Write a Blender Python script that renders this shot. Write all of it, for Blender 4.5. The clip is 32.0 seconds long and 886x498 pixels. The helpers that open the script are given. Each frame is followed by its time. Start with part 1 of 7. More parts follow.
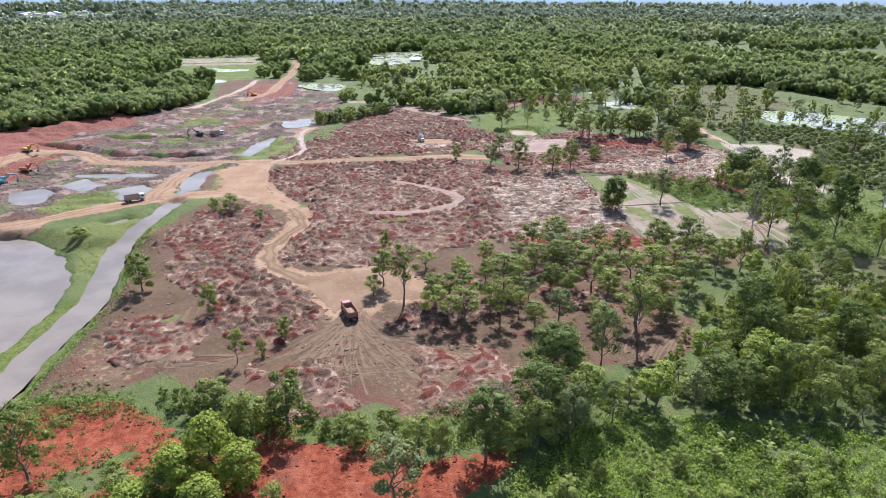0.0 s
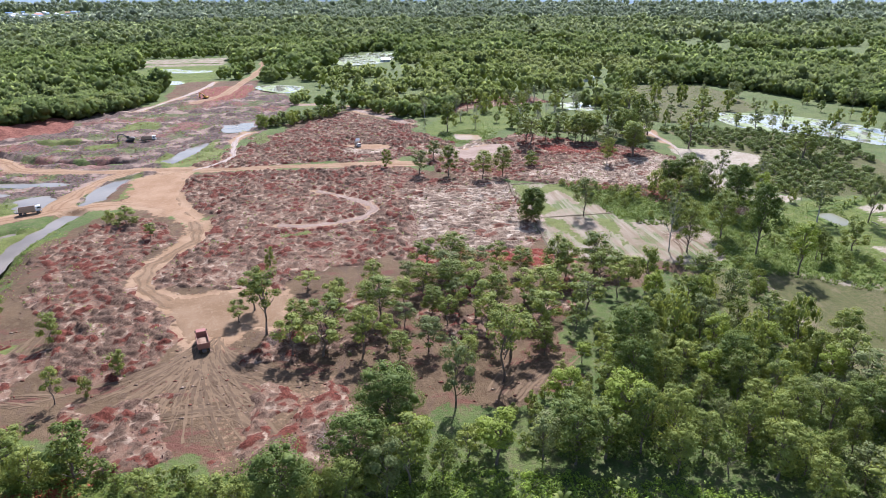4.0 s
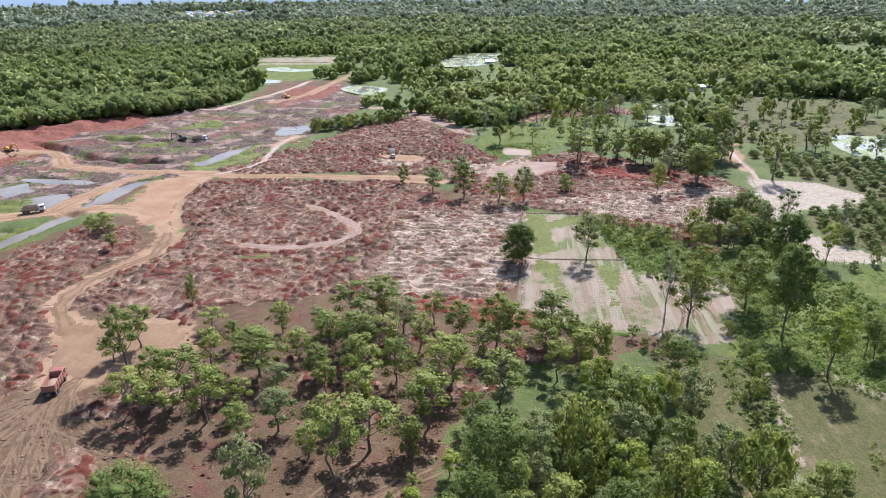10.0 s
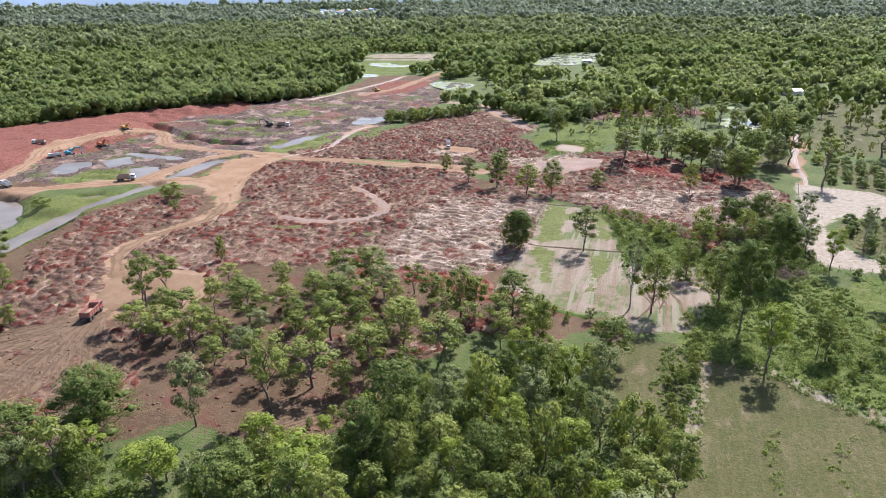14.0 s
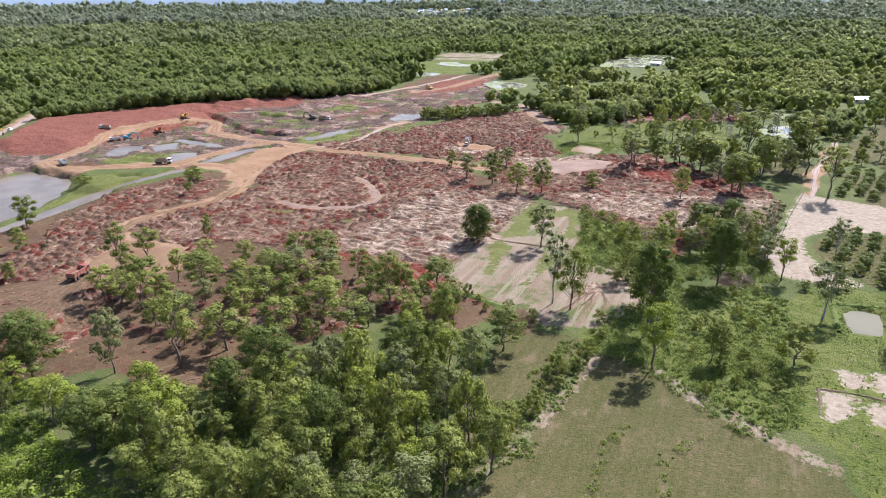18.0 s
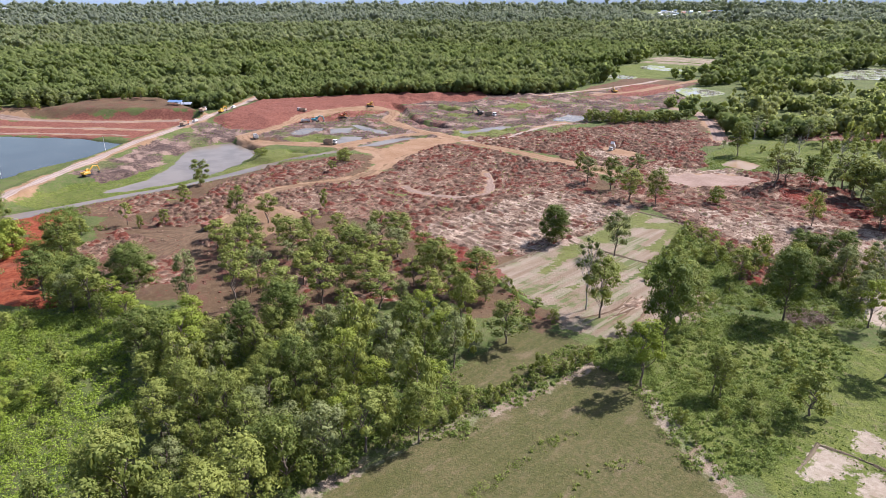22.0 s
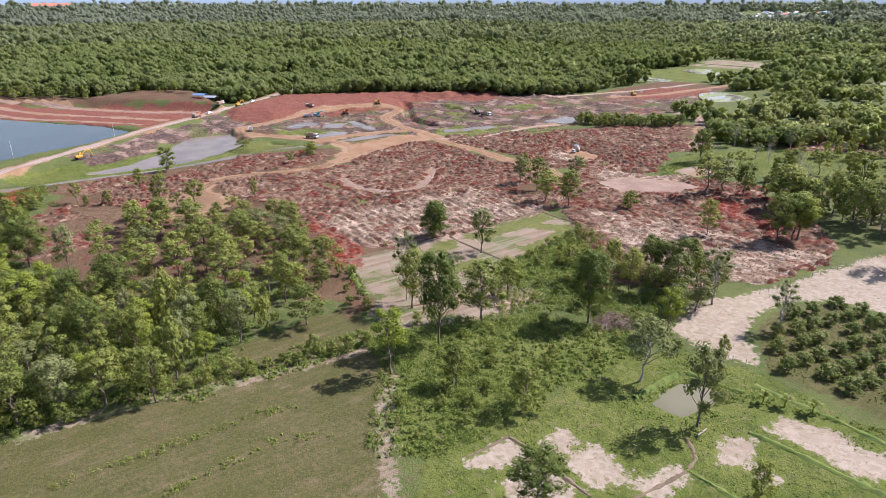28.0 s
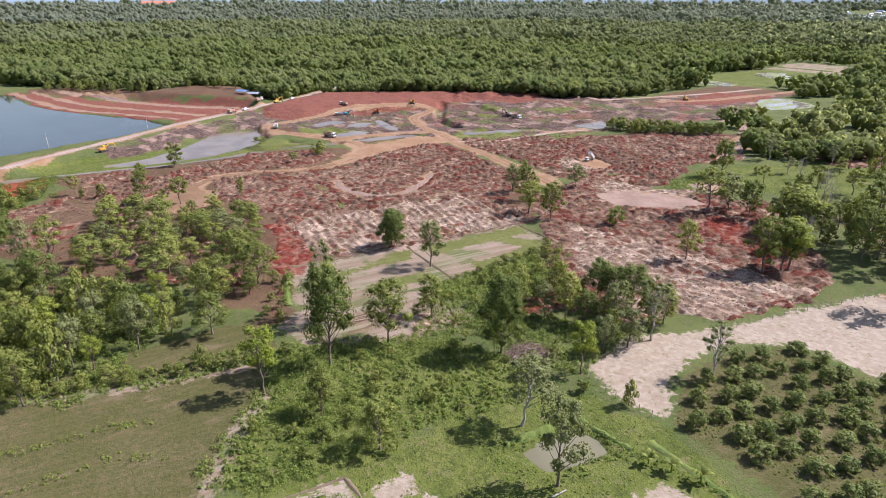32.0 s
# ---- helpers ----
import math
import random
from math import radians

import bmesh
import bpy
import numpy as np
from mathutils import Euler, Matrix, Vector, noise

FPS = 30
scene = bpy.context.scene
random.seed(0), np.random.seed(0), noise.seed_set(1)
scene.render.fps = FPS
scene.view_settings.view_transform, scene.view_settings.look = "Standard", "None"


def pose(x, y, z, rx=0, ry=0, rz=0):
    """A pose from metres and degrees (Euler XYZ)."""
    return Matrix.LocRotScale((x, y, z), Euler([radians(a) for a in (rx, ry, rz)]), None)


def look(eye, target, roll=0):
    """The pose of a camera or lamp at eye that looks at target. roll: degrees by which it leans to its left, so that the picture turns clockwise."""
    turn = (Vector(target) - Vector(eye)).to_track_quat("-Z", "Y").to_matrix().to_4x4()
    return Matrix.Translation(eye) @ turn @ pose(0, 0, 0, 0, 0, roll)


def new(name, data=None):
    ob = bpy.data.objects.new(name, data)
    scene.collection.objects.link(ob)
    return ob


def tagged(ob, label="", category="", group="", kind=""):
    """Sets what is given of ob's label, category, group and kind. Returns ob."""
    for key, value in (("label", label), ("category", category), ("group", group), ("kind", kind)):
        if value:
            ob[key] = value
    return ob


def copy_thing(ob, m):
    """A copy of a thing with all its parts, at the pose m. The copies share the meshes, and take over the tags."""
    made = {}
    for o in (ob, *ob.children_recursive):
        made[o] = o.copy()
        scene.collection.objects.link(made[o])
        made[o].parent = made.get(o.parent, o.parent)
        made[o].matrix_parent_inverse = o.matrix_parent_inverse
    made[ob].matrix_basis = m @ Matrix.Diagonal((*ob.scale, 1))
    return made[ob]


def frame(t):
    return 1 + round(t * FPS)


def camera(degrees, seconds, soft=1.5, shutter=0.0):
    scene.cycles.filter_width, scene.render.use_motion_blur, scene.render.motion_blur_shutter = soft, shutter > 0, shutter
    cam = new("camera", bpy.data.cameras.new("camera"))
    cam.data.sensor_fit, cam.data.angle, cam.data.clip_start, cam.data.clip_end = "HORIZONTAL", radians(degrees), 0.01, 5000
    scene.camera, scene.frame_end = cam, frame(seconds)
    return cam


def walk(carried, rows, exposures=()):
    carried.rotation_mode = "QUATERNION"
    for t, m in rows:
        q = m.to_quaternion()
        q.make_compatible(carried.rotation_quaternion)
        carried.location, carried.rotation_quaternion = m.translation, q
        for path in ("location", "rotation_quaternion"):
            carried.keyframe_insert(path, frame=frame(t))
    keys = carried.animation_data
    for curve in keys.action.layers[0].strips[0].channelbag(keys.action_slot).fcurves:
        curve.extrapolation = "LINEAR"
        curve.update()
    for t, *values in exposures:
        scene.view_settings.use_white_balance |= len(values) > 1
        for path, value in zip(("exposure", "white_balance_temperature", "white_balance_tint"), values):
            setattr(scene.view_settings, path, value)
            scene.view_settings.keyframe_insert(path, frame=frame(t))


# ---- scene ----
cam = camera(68.9, 32.0, 0.75)
METRES, EYE, TILT, LEAN, TURN = 325.6, 71.5, -0.1, -1.9, -6.0
ROWS = [
    (0.0, 0.0, 0.0, 0.0, -0.65, -21.3, 1.68),
    (0.5, 0.0117, 0.0005, -0.0004, -0.68, -21.31, 1.7),
    (1.0, 0.0235, 0.0029, -0.0008, -0.69, -21.32, 1.72),
    (1.5, 0.0354, 0.0071, -0.0011, -0.7, -21.34, 1.75),
    (2.0, 0.0475, 0.0128, -0.0015, -0.7, -21.35, 1.76),
    (2.5, 0.0597, 0.0197, -0.0018, -0.71, -21.37, 1.78),
    (3.0, 0.072, 0.0276, -0.002, -0.72, -21.39, 1.81),
    (3.5, 0.0844, 0.0363, -0.0024, -0.73, -21.4, 1.84),
    (4.0, 0.0967, 0.0456, -0.0028, -0.73, -21.41, 1.89),
    (4.5, 0.1091, 0.0554, -0.0032, -0.73, -21.43, 1.92),
    (6.5, 0.1584, 0.0977, -0.0053, 2.24, -21.37, 2.05),
    (7.0, 0.1706, 0.109, -0.0056, 4.59, -21.29, 2.07),
    (7.5, 0.1826, 0.1207, -0.006, 7.49, -21.18, 2.05),
    (8.0, 0.1949, 0.1326, -0.0065, 9.55, -21.1, 2.1),
    (8.5, 0.2074, 0.1428, -0.0066, 9.58, -21.11, 2.09),
    (9.0, 0.2199, 0.1503, -0.0069, 9.68, -21.11, 2.09),
    (9.5, 0.2324, 0.1554, -0.0074, 10.97, -21.07, 2.08),
    (10.0, 0.245, 0.1584, -0.0081, 12.32, -21.02, 2.07),
    (10.5, 0.2577, 0.1595, -0.0085, 13.74, -20.97, 2.06),
    (11.0, 0.2705, 0.1589, -0.009, 15.69, -20.9, 2.05),
    (11.5, 0.2835, 0.1573, -0.0094, 17.96, -20.84, 2.02),
    (12.0, 0.2968, 0.1544, -0.01, 20.58, -20.75, 2.0),
    (12.5, 0.3105, 0.1509, -0.0106, 21.97, -20.71, 1.95),
    (13.0, 0.3246, 0.147, -0.0112, 21.95, -20.71, 1.97),
    (13.5, 0.3393, 0.1443, -0.0117, 21.94, -20.73, 1.96),
    (15.5, 0.3997, 0.1478, -0.0133, 30.19, -20.5, 1.77),
    (16.0, 0.4149, 0.1517, -0.0136, 30.17, -20.51, 1.74),
    (16.5, 0.43, 0.1565, -0.0141, 30.14, -20.51, 1.75),
    (17.0, 0.4453, 0.1618, -0.0144, 30.17, -20.5, 1.72),
    (17.5, 0.4605, 0.1679, -0.0146, 30.7, -20.49, 1.71),
    (18.0, 0.4756, 0.1745, -0.015, 32.02, -20.44, 1.67),
    (18.5, 0.4908, 0.1815, -0.0154, 33.93, -20.38, 1.62),
    (19.0, 0.5059, 0.1891, -0.0158, 36.01, -20.31, 1.59),
    (19.5, 0.5205, 0.1971, -0.0162, 38.23, -20.25, 1.5),
    (20.0, 0.535, 0.2055, -0.0166, 40.63, -20.19, 1.41),
    (20.5, 0.5494, 0.2145, -0.0172, 43.27, -20.11, 1.35),
    (21.0, 0.5635, 0.2239, -0.0175, 46.21, -20.05, 1.28),
    (21.5, 0.5771, 0.2338, -0.0179, 49.31, -19.98, 1.18),
    (22.0, 0.5904, 0.2443, -0.0183, 52.42, -19.92, 1.08),
    (22.5, 0.6034, 0.2557, -0.0186, 55.26, -19.89, 0.99),
    (23.0, 0.616, 0.2673, -0.0189, 55.34, -19.88, 1.0),
    (23.5, 0.6278, 0.2792, -0.019, 55.33, -19.9, 0.97),
    (24.0, 0.6392, 0.2917, -0.0192, 55.32, -19.9, 0.97),
    (24.5, 0.6504, 0.3044, -0.0193, 55.31, -19.91, 0.96),
    (25.0, 0.6613, 0.3173, -0.0197, 55.3, -19.89, 0.97),
    (25.5, 0.6722, 0.3304, -0.0199, 55.3, -19.88, 0.97),
    (27.5, 0.7129, 0.3845, -0.0206, 60.97, -19.79, 0.84),
    (28.0, 0.7224, 0.3987, -0.0208, 60.97, -19.78, 0.83),
    (28.5, 0.7311, 0.413, -0.021, 60.95, -19.8, 0.83),
    (29.0, 0.7374, 0.4278, -0.0211, 60.94, -19.82, 0.83),
    (29.5, 0.7418, 0.4428, -0.0212, 60.93, -19.83, 0.84),
    (30.0, 0.7444, 0.4579, -0.0212, 61.1, -19.85, 0.82),
    (30.5, 0.7456, 0.4733, -0.0212, 62.85, -19.85, 0.76),
    (31.0, 0.7458, 0.489, -0.0211, 64.82, -19.84, 0.71),
    (31.5, 0.7449, 0.5049, -0.021, 66.8, -19.85, 0.66),
    (32.0, 0.743, 0.5207, -0.0208, 68.78, -19.84, 0.61),
]
walk(cam, [(t, pose(0, 0, EYE, TILT, LEAN, TURN) @ pose(METRES * x, METRES * y, METRES * z, 90 + pitch, roll, yaw)) for t, x, y, z, yaw, pitch, roll in ROWS],
     [(0.0, 1.16, 5400, 15), (9.0, 1.14, 5450, 15), (14.0, 1.11, 5560, 16), (20.0, 1.04, 5800, 19), (32.0, 0.92, 5880, 22)])

# ---- sky, sun, exposure ----
SUN_AZIMUTH, SUN_HEIGHT = radians(14), radians(47)   # clockwise from +y, above the horizon
world = bpy.data.worlds.new("sky")
scene.world = world
world.use_nodes = True
wt = world.node_tree
sky = wt.nodes.new("ShaderNodeTexSky")
sky.sky_type, sky.sun_disc = "NISHITA", False
sky.sun_elevation, sky.sun_rotation = SUN_HEIGHT, SUN_AZIMUTH
sky.air_density, sky.dust_density, sky.ozone_density = 1.2, 1.6, 1.0
wt.links.new(sky.outputs[0], wt.nodes["Background"].inputs[0])
wt.nodes["Background"].inputs[1].default_value = 0.085
sun_data = bpy.data.lights.new("sun", "SUN")
sun_data.energy, sun_data.angle, sun_data.color = 4.9, radians(0.55), (1.0, 0.965, 0.915)
sun = new("sun", sun_data)
sun.matrix_world = look((0, 0, 0), (-math.sin(SUN_AZIMUTH) * math.cos(SUN_HEIGHT), -math.cos(SUN_AZIMUTH) * math.cos(SUN_HEIGHT), -math.sin(SUN_HEIGHT)))


# ---- materials ----
def rgb(c):
    return (c[0], c[1], c[2], 1.0)


class Nodes:
    """A small helper to write node materials in plain lines."""

    def __init__(self, name):
        self.mat = bpy.data.materials.new(name)
        self.mat.use_nodes = True
        self.tree = self.mat.node_tree
        self.bsdf = self.tree.nodes["Principled BSDF"]
        self.out = self.tree.nodes["Material Output"]
        self.coord = None

    def node(self, kind, **values):
        n = self.tree.nodes.new(kind)
        for key, value in values.items():
            setattr(n, key, value)
        return n

    def put(self, socket, value):
        if isinstance(value, bpy.types.NodeSocket):
            self.tree.links.new(value, socket)
        elif isinstance(value, tuple) and len(value) == 3 and socket.type == "RGBA":
            socket.default_value = rgb(value)
        else:
            socket.default_value = value

    def place(self):
        if self.coord is None:
            self.coord = self.node("ShaderNodeNewGeometry").outputs["Position"]
        return self.coord

    def noise(self, scale, detail=3.0, rough=0.55, stretch=None, turn=0.0, warp=0.0):
        n = self.node("ShaderNodeTexNoise")
        v = self.place()
        if stretch:
            m = self.node("ShaderNodeMapping")
            self.put(m.inputs["Vector"], v)
            m.inputs["Scale"].default_value = stretch
            m.inputs["Rotation"].default_value = (0, 0, radians(turn))
            v = m.outputs[0]
        self.put(n.inputs["Vector"], v)
        n.inputs["Scale"].default_value = scale
        n.inputs["Detail"].default_value = detail
        n.inputs["Roughness"].default_value = rough
        n.inputs["Distortion"].default_value = warp
        return n.outputs["Fac"]

    def cells(self, scale, out="Distance", feature="F1"):
        n = self.node("ShaderNodeTexVoronoi", feature=feature)
        self.put(n.inputs["Vector"], self.place())
        n.inputs["Scale"].default_value = scale
        return n.outputs[out]

    def span(self, value, low, high, a=0.0, b=1.0):
        n = self.node("ShaderNodeMapRange", interpolation_type="SMOOTHSTEP")
        for key, v in zip(("Value", "From Min", "From Max", "To Min", "To Max"), (value, low, high, a, b)):
            self.put(n.inputs[key], v)
        return n.outputs[0]

    def math(self, op, a, b=0.0):
        n = self.node("ShaderNodeMath", operation=op)
        self.put(n.inputs[0], a)
        self.put(n.inputs[1], b)
        return n.outputs[0]

    def mix(self, fac, a, b, blend="MIX"):
        n = self.node("ShaderNodeMix", data_type="RGBA", blend_type=blend)
        self.put(n.inputs[0], fac)
        self.put(n.inputs[6], a)
        self.put(n.inputs[7], b)
        return n.outputs[2]

    def attr(self, name):
        return self.node("ShaderNodeAttribute", attribute_name=name).outputs["Fac"]

    def random(self):
        return self.node("ShaderNodeObjectInfo").outputs["Random"]

    def island(self):
        return self.node("ShaderNodeNewGeometry").outputs["Random Per Island"]

    def bump(self, height, distance=0.1, strength=1.0):
        n = self.node("ShaderNodeBump")
        self.put(n.inputs["Height"], height)
        n.inputs["Distance"].default_value = distance
        n.inputs["Strength"].default_value = strength
        self.put(self.bsdf.inputs["Normal"], n.outputs[0])

    def done(self, colour, rough=0.9, metal=0.0, spec=0.3):
        self.put(self.bsdf.inputs["Base Color"], colour)
        self.put(self.bsdf.inputs["Roughness"], rough)
        self.put(self.bsdf.inputs["Metallic"], metal)
        self.put(self.bsdf.inputs["Specular IOR Level"], spec)
        return self.mat


def earth(name, a, b, c, scale=0.35, bump=0.12):
    """Bare soil in three tones with clods and fine grain."""
    n = Nodes(name)
    big, mid, fine = n.noise(scale * 0.25, 4), n.noise(scale * 2.2, 5, 0.62), n.noise(scale * 14, 3, 0.6)
    col = n.mix(n.span(big, 0.38, 0.64), a, b)
    col = n.mix(n.math("MULTIPLY", n.span(mid, 0.5, 0.68), 0.75), col, c)
    col = n.mix(n.math("MULTIPLY", n.span(fine, 0.35, 0.7), 0.35), col, n.mix(0.5, col, (0, 0, 0)))
    n.bump(n.math("ADD", mid, n.math("MULTIPLY", fine, 0.5)), bump)
    return n.done(col, 0.95, spec=0.15)


def leaves(name, dark, light, odd, shine=0.5):
    """Foliage: every tree and every leaf clump differs a little."""
    n = Nodes(name)
    col = n.mix(n.random(), dark, light)
    col = n.mix(n.math("MULTIPLY", n.span(n.island(), 0.45, 1.0), 0.5), col, odd)
    col = n.mix(n.span(n.noise(0.5, 2), 0.35, 0.7, 0.0, 0.4), col, n.mix(0.5, col, dark))
    n.done(col, shine + 0.1, spec=0.10)
    trans = n.node("ShaderNodeBsdfTranslucent")
    n.put(trans.inputs["Color"], n.mix(1.0, n.mix(0.4, col, light), (1.6, 1.55, 1.0), "MULTIPLY"))
    mixer = n.node("ShaderNodeMixShader")
    mixer.inputs[0].default_value = 0.28
    n.tree.links.new(n.bsdf.outputs[0], mixer.inputs[1])
    n.tree.links.new(trans.outputs[0], mixer.inputs[2])
    n.tree.links.new(mixer.outputs[0], n.out.inputs[0])
    return n.mat


def canopy(name, dark, light, odd, scale):
    """Far tree crowns, with leaf masses shown by noise that darkens the colour."""
    n = Nodes(name)
    fine = n.noise(scale, 4, 0.65)
    col = n.mix(n.math("ADD", n.math("MULTIPLY", n.island(), 0.45), n.span(n.noise(0.11, 3, 0.6), 0.36, 0.64, 0.0, 0.55)), dark, light)
    col = n.mix(n.span(n.noise(0.012, 4, 0.6), 0.45, 0.62, 0.0, 0.7), col, odd)
    col = n.mix(n.span(n.noise(0.05, 3, 0.6), 0.52, 0.66, 0.0, 0.6), col, dark)
    col = n.mix(n.span(fine, 0.36, 0.6), n.mix(0.2, col, (0.01, 0.015, 0.005)), col)
    n.done(col, 0.8, spec=0.05)
    trans = n.node("ShaderNodeBsdfTranslucent")
    n.put(trans.inputs["Color"], n.mix(1.0, n.mix(0.3, col, light), (1.5, 1.5, 1.15), "MULTIPLY"))
    mixer = n.node("ShaderNodeMixShader")
    mixer.inputs[0].default_value = 0.62
    n.tree.links.new(n.bsdf.outputs[0], mixer.inputs[1])
    n.tree.links.new(trans.outputs[0], mixer.inputs[2])
    n.tree.links.new(mixer.outputs[0], n.out.inputs[0])
    return n.mat


def plain(name, colour, rough=0.5, metal=0.0, wear=0.25, scale=3.0):
    n = Nodes(name)
    col = n.mix(n.math("MULTIPLY", n.span(n.noise(scale, 5, 0.65), 0.45, 0.7), wear), colour, n.mix(0.6, colour, (0.16, 0.10, 0.06)))
    return n.done(col, n.span(n.noise(scale * 2, 3), 0.3, 0.7, rough - 0.1, rough + 0.15), metal, 0.5)


def water(name, colour, rough, ripple, shine=0.20):
    n = Nodes(name)
    n.bump(n.noise(1.6, 3, 0.6), 0.02, ripple)
    col = n.mix(n.span(n.noise(0.06, 4), 0.35, 0.65), colour, tuple(0.75 * v for v in colour))
    n.bsdf.inputs["IOR"].default_value = 1.33
    return n.done(col, rough, spec=shine)


def torn_patches(n):
    """Where torn-up brush is dark red, and where bare pinkish soil shows."""
    wide, small = n.noise(0.035, 4, 0.6), n.noise(0.22, 5, 0.62, stretch=(0.55, 1.3, 1), turn=-8)
    redness = n.span(n.math("ADD", small, n.math("MULTIPLY", n.math("SUBTRACT", wide, 0.5), 1.1)), 0.46, 0.60, 0, 0.9)
    bare = n.span(n.noise(0.33, 5, 0.62, stretch=(0.5, 1.3, 1), turn=-10, warp=0.5), 0.56, 0.66)
    return redness, bare


def ground_material():
    """One ground: every kind of soil and growth has its own mask, with ragged edges."""
    n = Nodes("ground_soil_and_grass")
    fine, mid, big = n.noise(4.5, 4, 0.62), n.noise(0.75, 5, 0.6), n.noise(0.09, 5, 0.55)
    huge = n.noise(0.02, 4, 0.55)
    clod = n.noise(1.7, 6, 0.68, warp=0.6)
    ragged = n.math("ADD", n.math("MULTIPLY", n.math("SUBTRACT", mid, 0.5), 1.5), n.math("MULTIPLY", n.math("SUBTRACT", fine, 0.5), 0.5))

    def zone(name, edge=0.10):
        return n.span(n.math("ADD", n.attr(name), ragged), 0.5 - edge, 0.5 + edge)

    def grass(a, b, c, lo=0.42, hi=0.6):
        g = n.mix(n.span(big, 0.4, 0.62), a, b)
        g = n.mix(n.span(mid, lo, hi + 0.1, 0.0, 0.8), g, c)
        return n.mix(n.span(fine, 0.4, 0.65, 0.0, 0.5), g, n.mix(0.55, g, (0, 0, 0)))

    col = grass((0.100, 0.135, 0.034), (0.140, 0.168, 0.046), (0.175, 0.155, 0.074))
    # open grass
    green = grass((0.128, 0.160, 0.028), (0.180, 0.200, 0.044), (0.090, 0.110, 0.026))
    tuft = n.noise(0.45, 6, 0.7, warp=0.8)
    green = n.mix(n.span(tuft, 0.51, 0.62, 0, 0.6), green, (0.185, 0.185, 0.066))
    green = n.mix(n.span(tuft, 0.60, 0.68, 0, 0.65), green, (0.22, 0.155, 0.095))
    green = n.mix(n.span(tuft, 0.44, 0.36, 0, 0.6), green, (0.050, 0.072, 0.020))
    col = n.mix(zone("lush"), col, green)
    meadow = grass((0.128, 0.116, 0.038), (0.165, 0.136, 0.058), (0.102, 0.106, 0.030), 0.40, 0.5)
    worn = n.noise(0.25, 8, 0.72, stretch=(1.0, 0.35, 1), turn=-14)
    meadow = n.mix(n.span(n.noise(1.6, 5, 0.72), 0.42, 0.6, 0.0, 0.7), meadow, (0.070, 0.074, 0.024))
    meadow = n.mix(n.span(n.noise(2.6, 5, 0.72, warp=0.6), 0.56, 0.66, 0.0, 0.5), meadow, (0.25, 0.20, 0.11))
    meadow = n.mix(n.span(worn, 0.55, 0.68, 0.0, 0.7), meadow, (0.225, 0.165, 0.100))
    meadow = n.mix(n.span(worn, 0.40, 0.30, 0.0, 0.75), meadow, (0.12, 0.160, 0.036))
    streak = n.noise(0.9, 4, 0.6, stretch=(1.0, 0.07, 1), turn=-9)
    meadow = n.mix(n.span(streak, 0.45, 0.6, 0.0, 0.16), meadow, (0.205, 0.155, 0.080))
    meadow = n.mix(n.span(streak, 0.45, 0.36, 0.0, 0.22), meadow, (0.090, 0.088, 0.028))
    col = n.mix(zone("meadow"), col, meadow)
    # dry field in strips with green patches
    strips = n.noise(0.55, 3, 0.5, stretch=(1.0, 0.05, 1), turn=2)
    field = n.mix(n.span(n.math("ADD", big, n.math("MULTIPLY", n.math("SUBTRACT", strips, 0.5), 0.5)), 0.475, 0.575), (0.30, 0.225, 0.155), (0.13, 0.16, 0.05))
    field = n.mix(n.span(strips, 0.44, 0.6, 0.0, 0.7), field, (0.38, 0.30, 0.225))
    field = n.mix(n.span(strips, 0.44, 0.36, 0.0, 0.6), field, (0.24, 0.165, 0.105))
    # scraped soil
    soil = n.mix(n.span(big, 0.35, 0.65), (0.113, 0.070, 0.036), (0.160, 0.102, 0.054))
    soil = n.mix(n.span(mid, 0.46, 0.7, 0, 0.7), soil, (0.195, 0.130, 0.072))
    soil = n.mix(n.span(fine, 0.45, 0.75, 0, 0.5), soil, (0.085, 0.054, 0.034))
    soil = n.mix(n.span(n.noise(0.35, 6, 0.7, stretch=(1, 0.3, 1), turn=35), 0.5, 0.66, 0, 0.65), soil, (0.115, 0.072, 0.050))
    soil = n.mix(n.span(n.noise(0.2, 6, 0.7, stretch=(0.5, 1, 1)), 0.53, 0.62, 0, 0.7), soil, (0.16, 0.062, 0.044))
    col = n.mix(zone("soil"), col, soil)
    mud = n.mix(n.span(mid, 0.4, 0.62), (0.090, 0.060, 0.046), (0.190, 0.128, 0.098))
    mud = n.mix(n.span(big, 0.50, 0.60, 0, 0.8), mud, (0.38, 0.26, 0.195))
    mud = n.mix(n.span(huge, 0.54, 0.62, 0, 0.8), mud, n.mix(n.span(mid, 0.4, 0.6), (0.18, 0.075, 0.052), (0.28, 0.135, 0.098)))
    wetness = n.noise(0.05, 5, 0.6)
    mud = n.mix(n.span(wetness, 0.54, 0.61, 0, 0.85), mud, n.mix(n.span(mid, 0.4, 0.6), (0.085, 0.105, 0.032), (0.15, 0.155, 0.055)))
    mud = n.mix(n.span(wetness, 0.43, 0.37, 0, 0.8), mud, (0.085, 0.056, 0.045))
    col = n.mix(zone("mud"), col, n.mix(n.span(fine, 0.45, 0.7, 0, 0.5), mud, (0.07, 0.045, 0.04)))
    # torn-up brush in dark red, grey and pink
    shred = n.noise(2.6, 7, 0.78, warp=1.2)
    redness, bare = torn_patches(n)
    brush = n.mix(n.span(clod, 0.38, 0.62), (0.185, 0.108, 0.070), (0.335, 0.218, 0.148))
    brush = n.mix(redness, brush, n.mix(n.span(clod, 0.38, 0.62), (0.155, 0.052, 0.034), (0.290, 0.112, 0.072)))
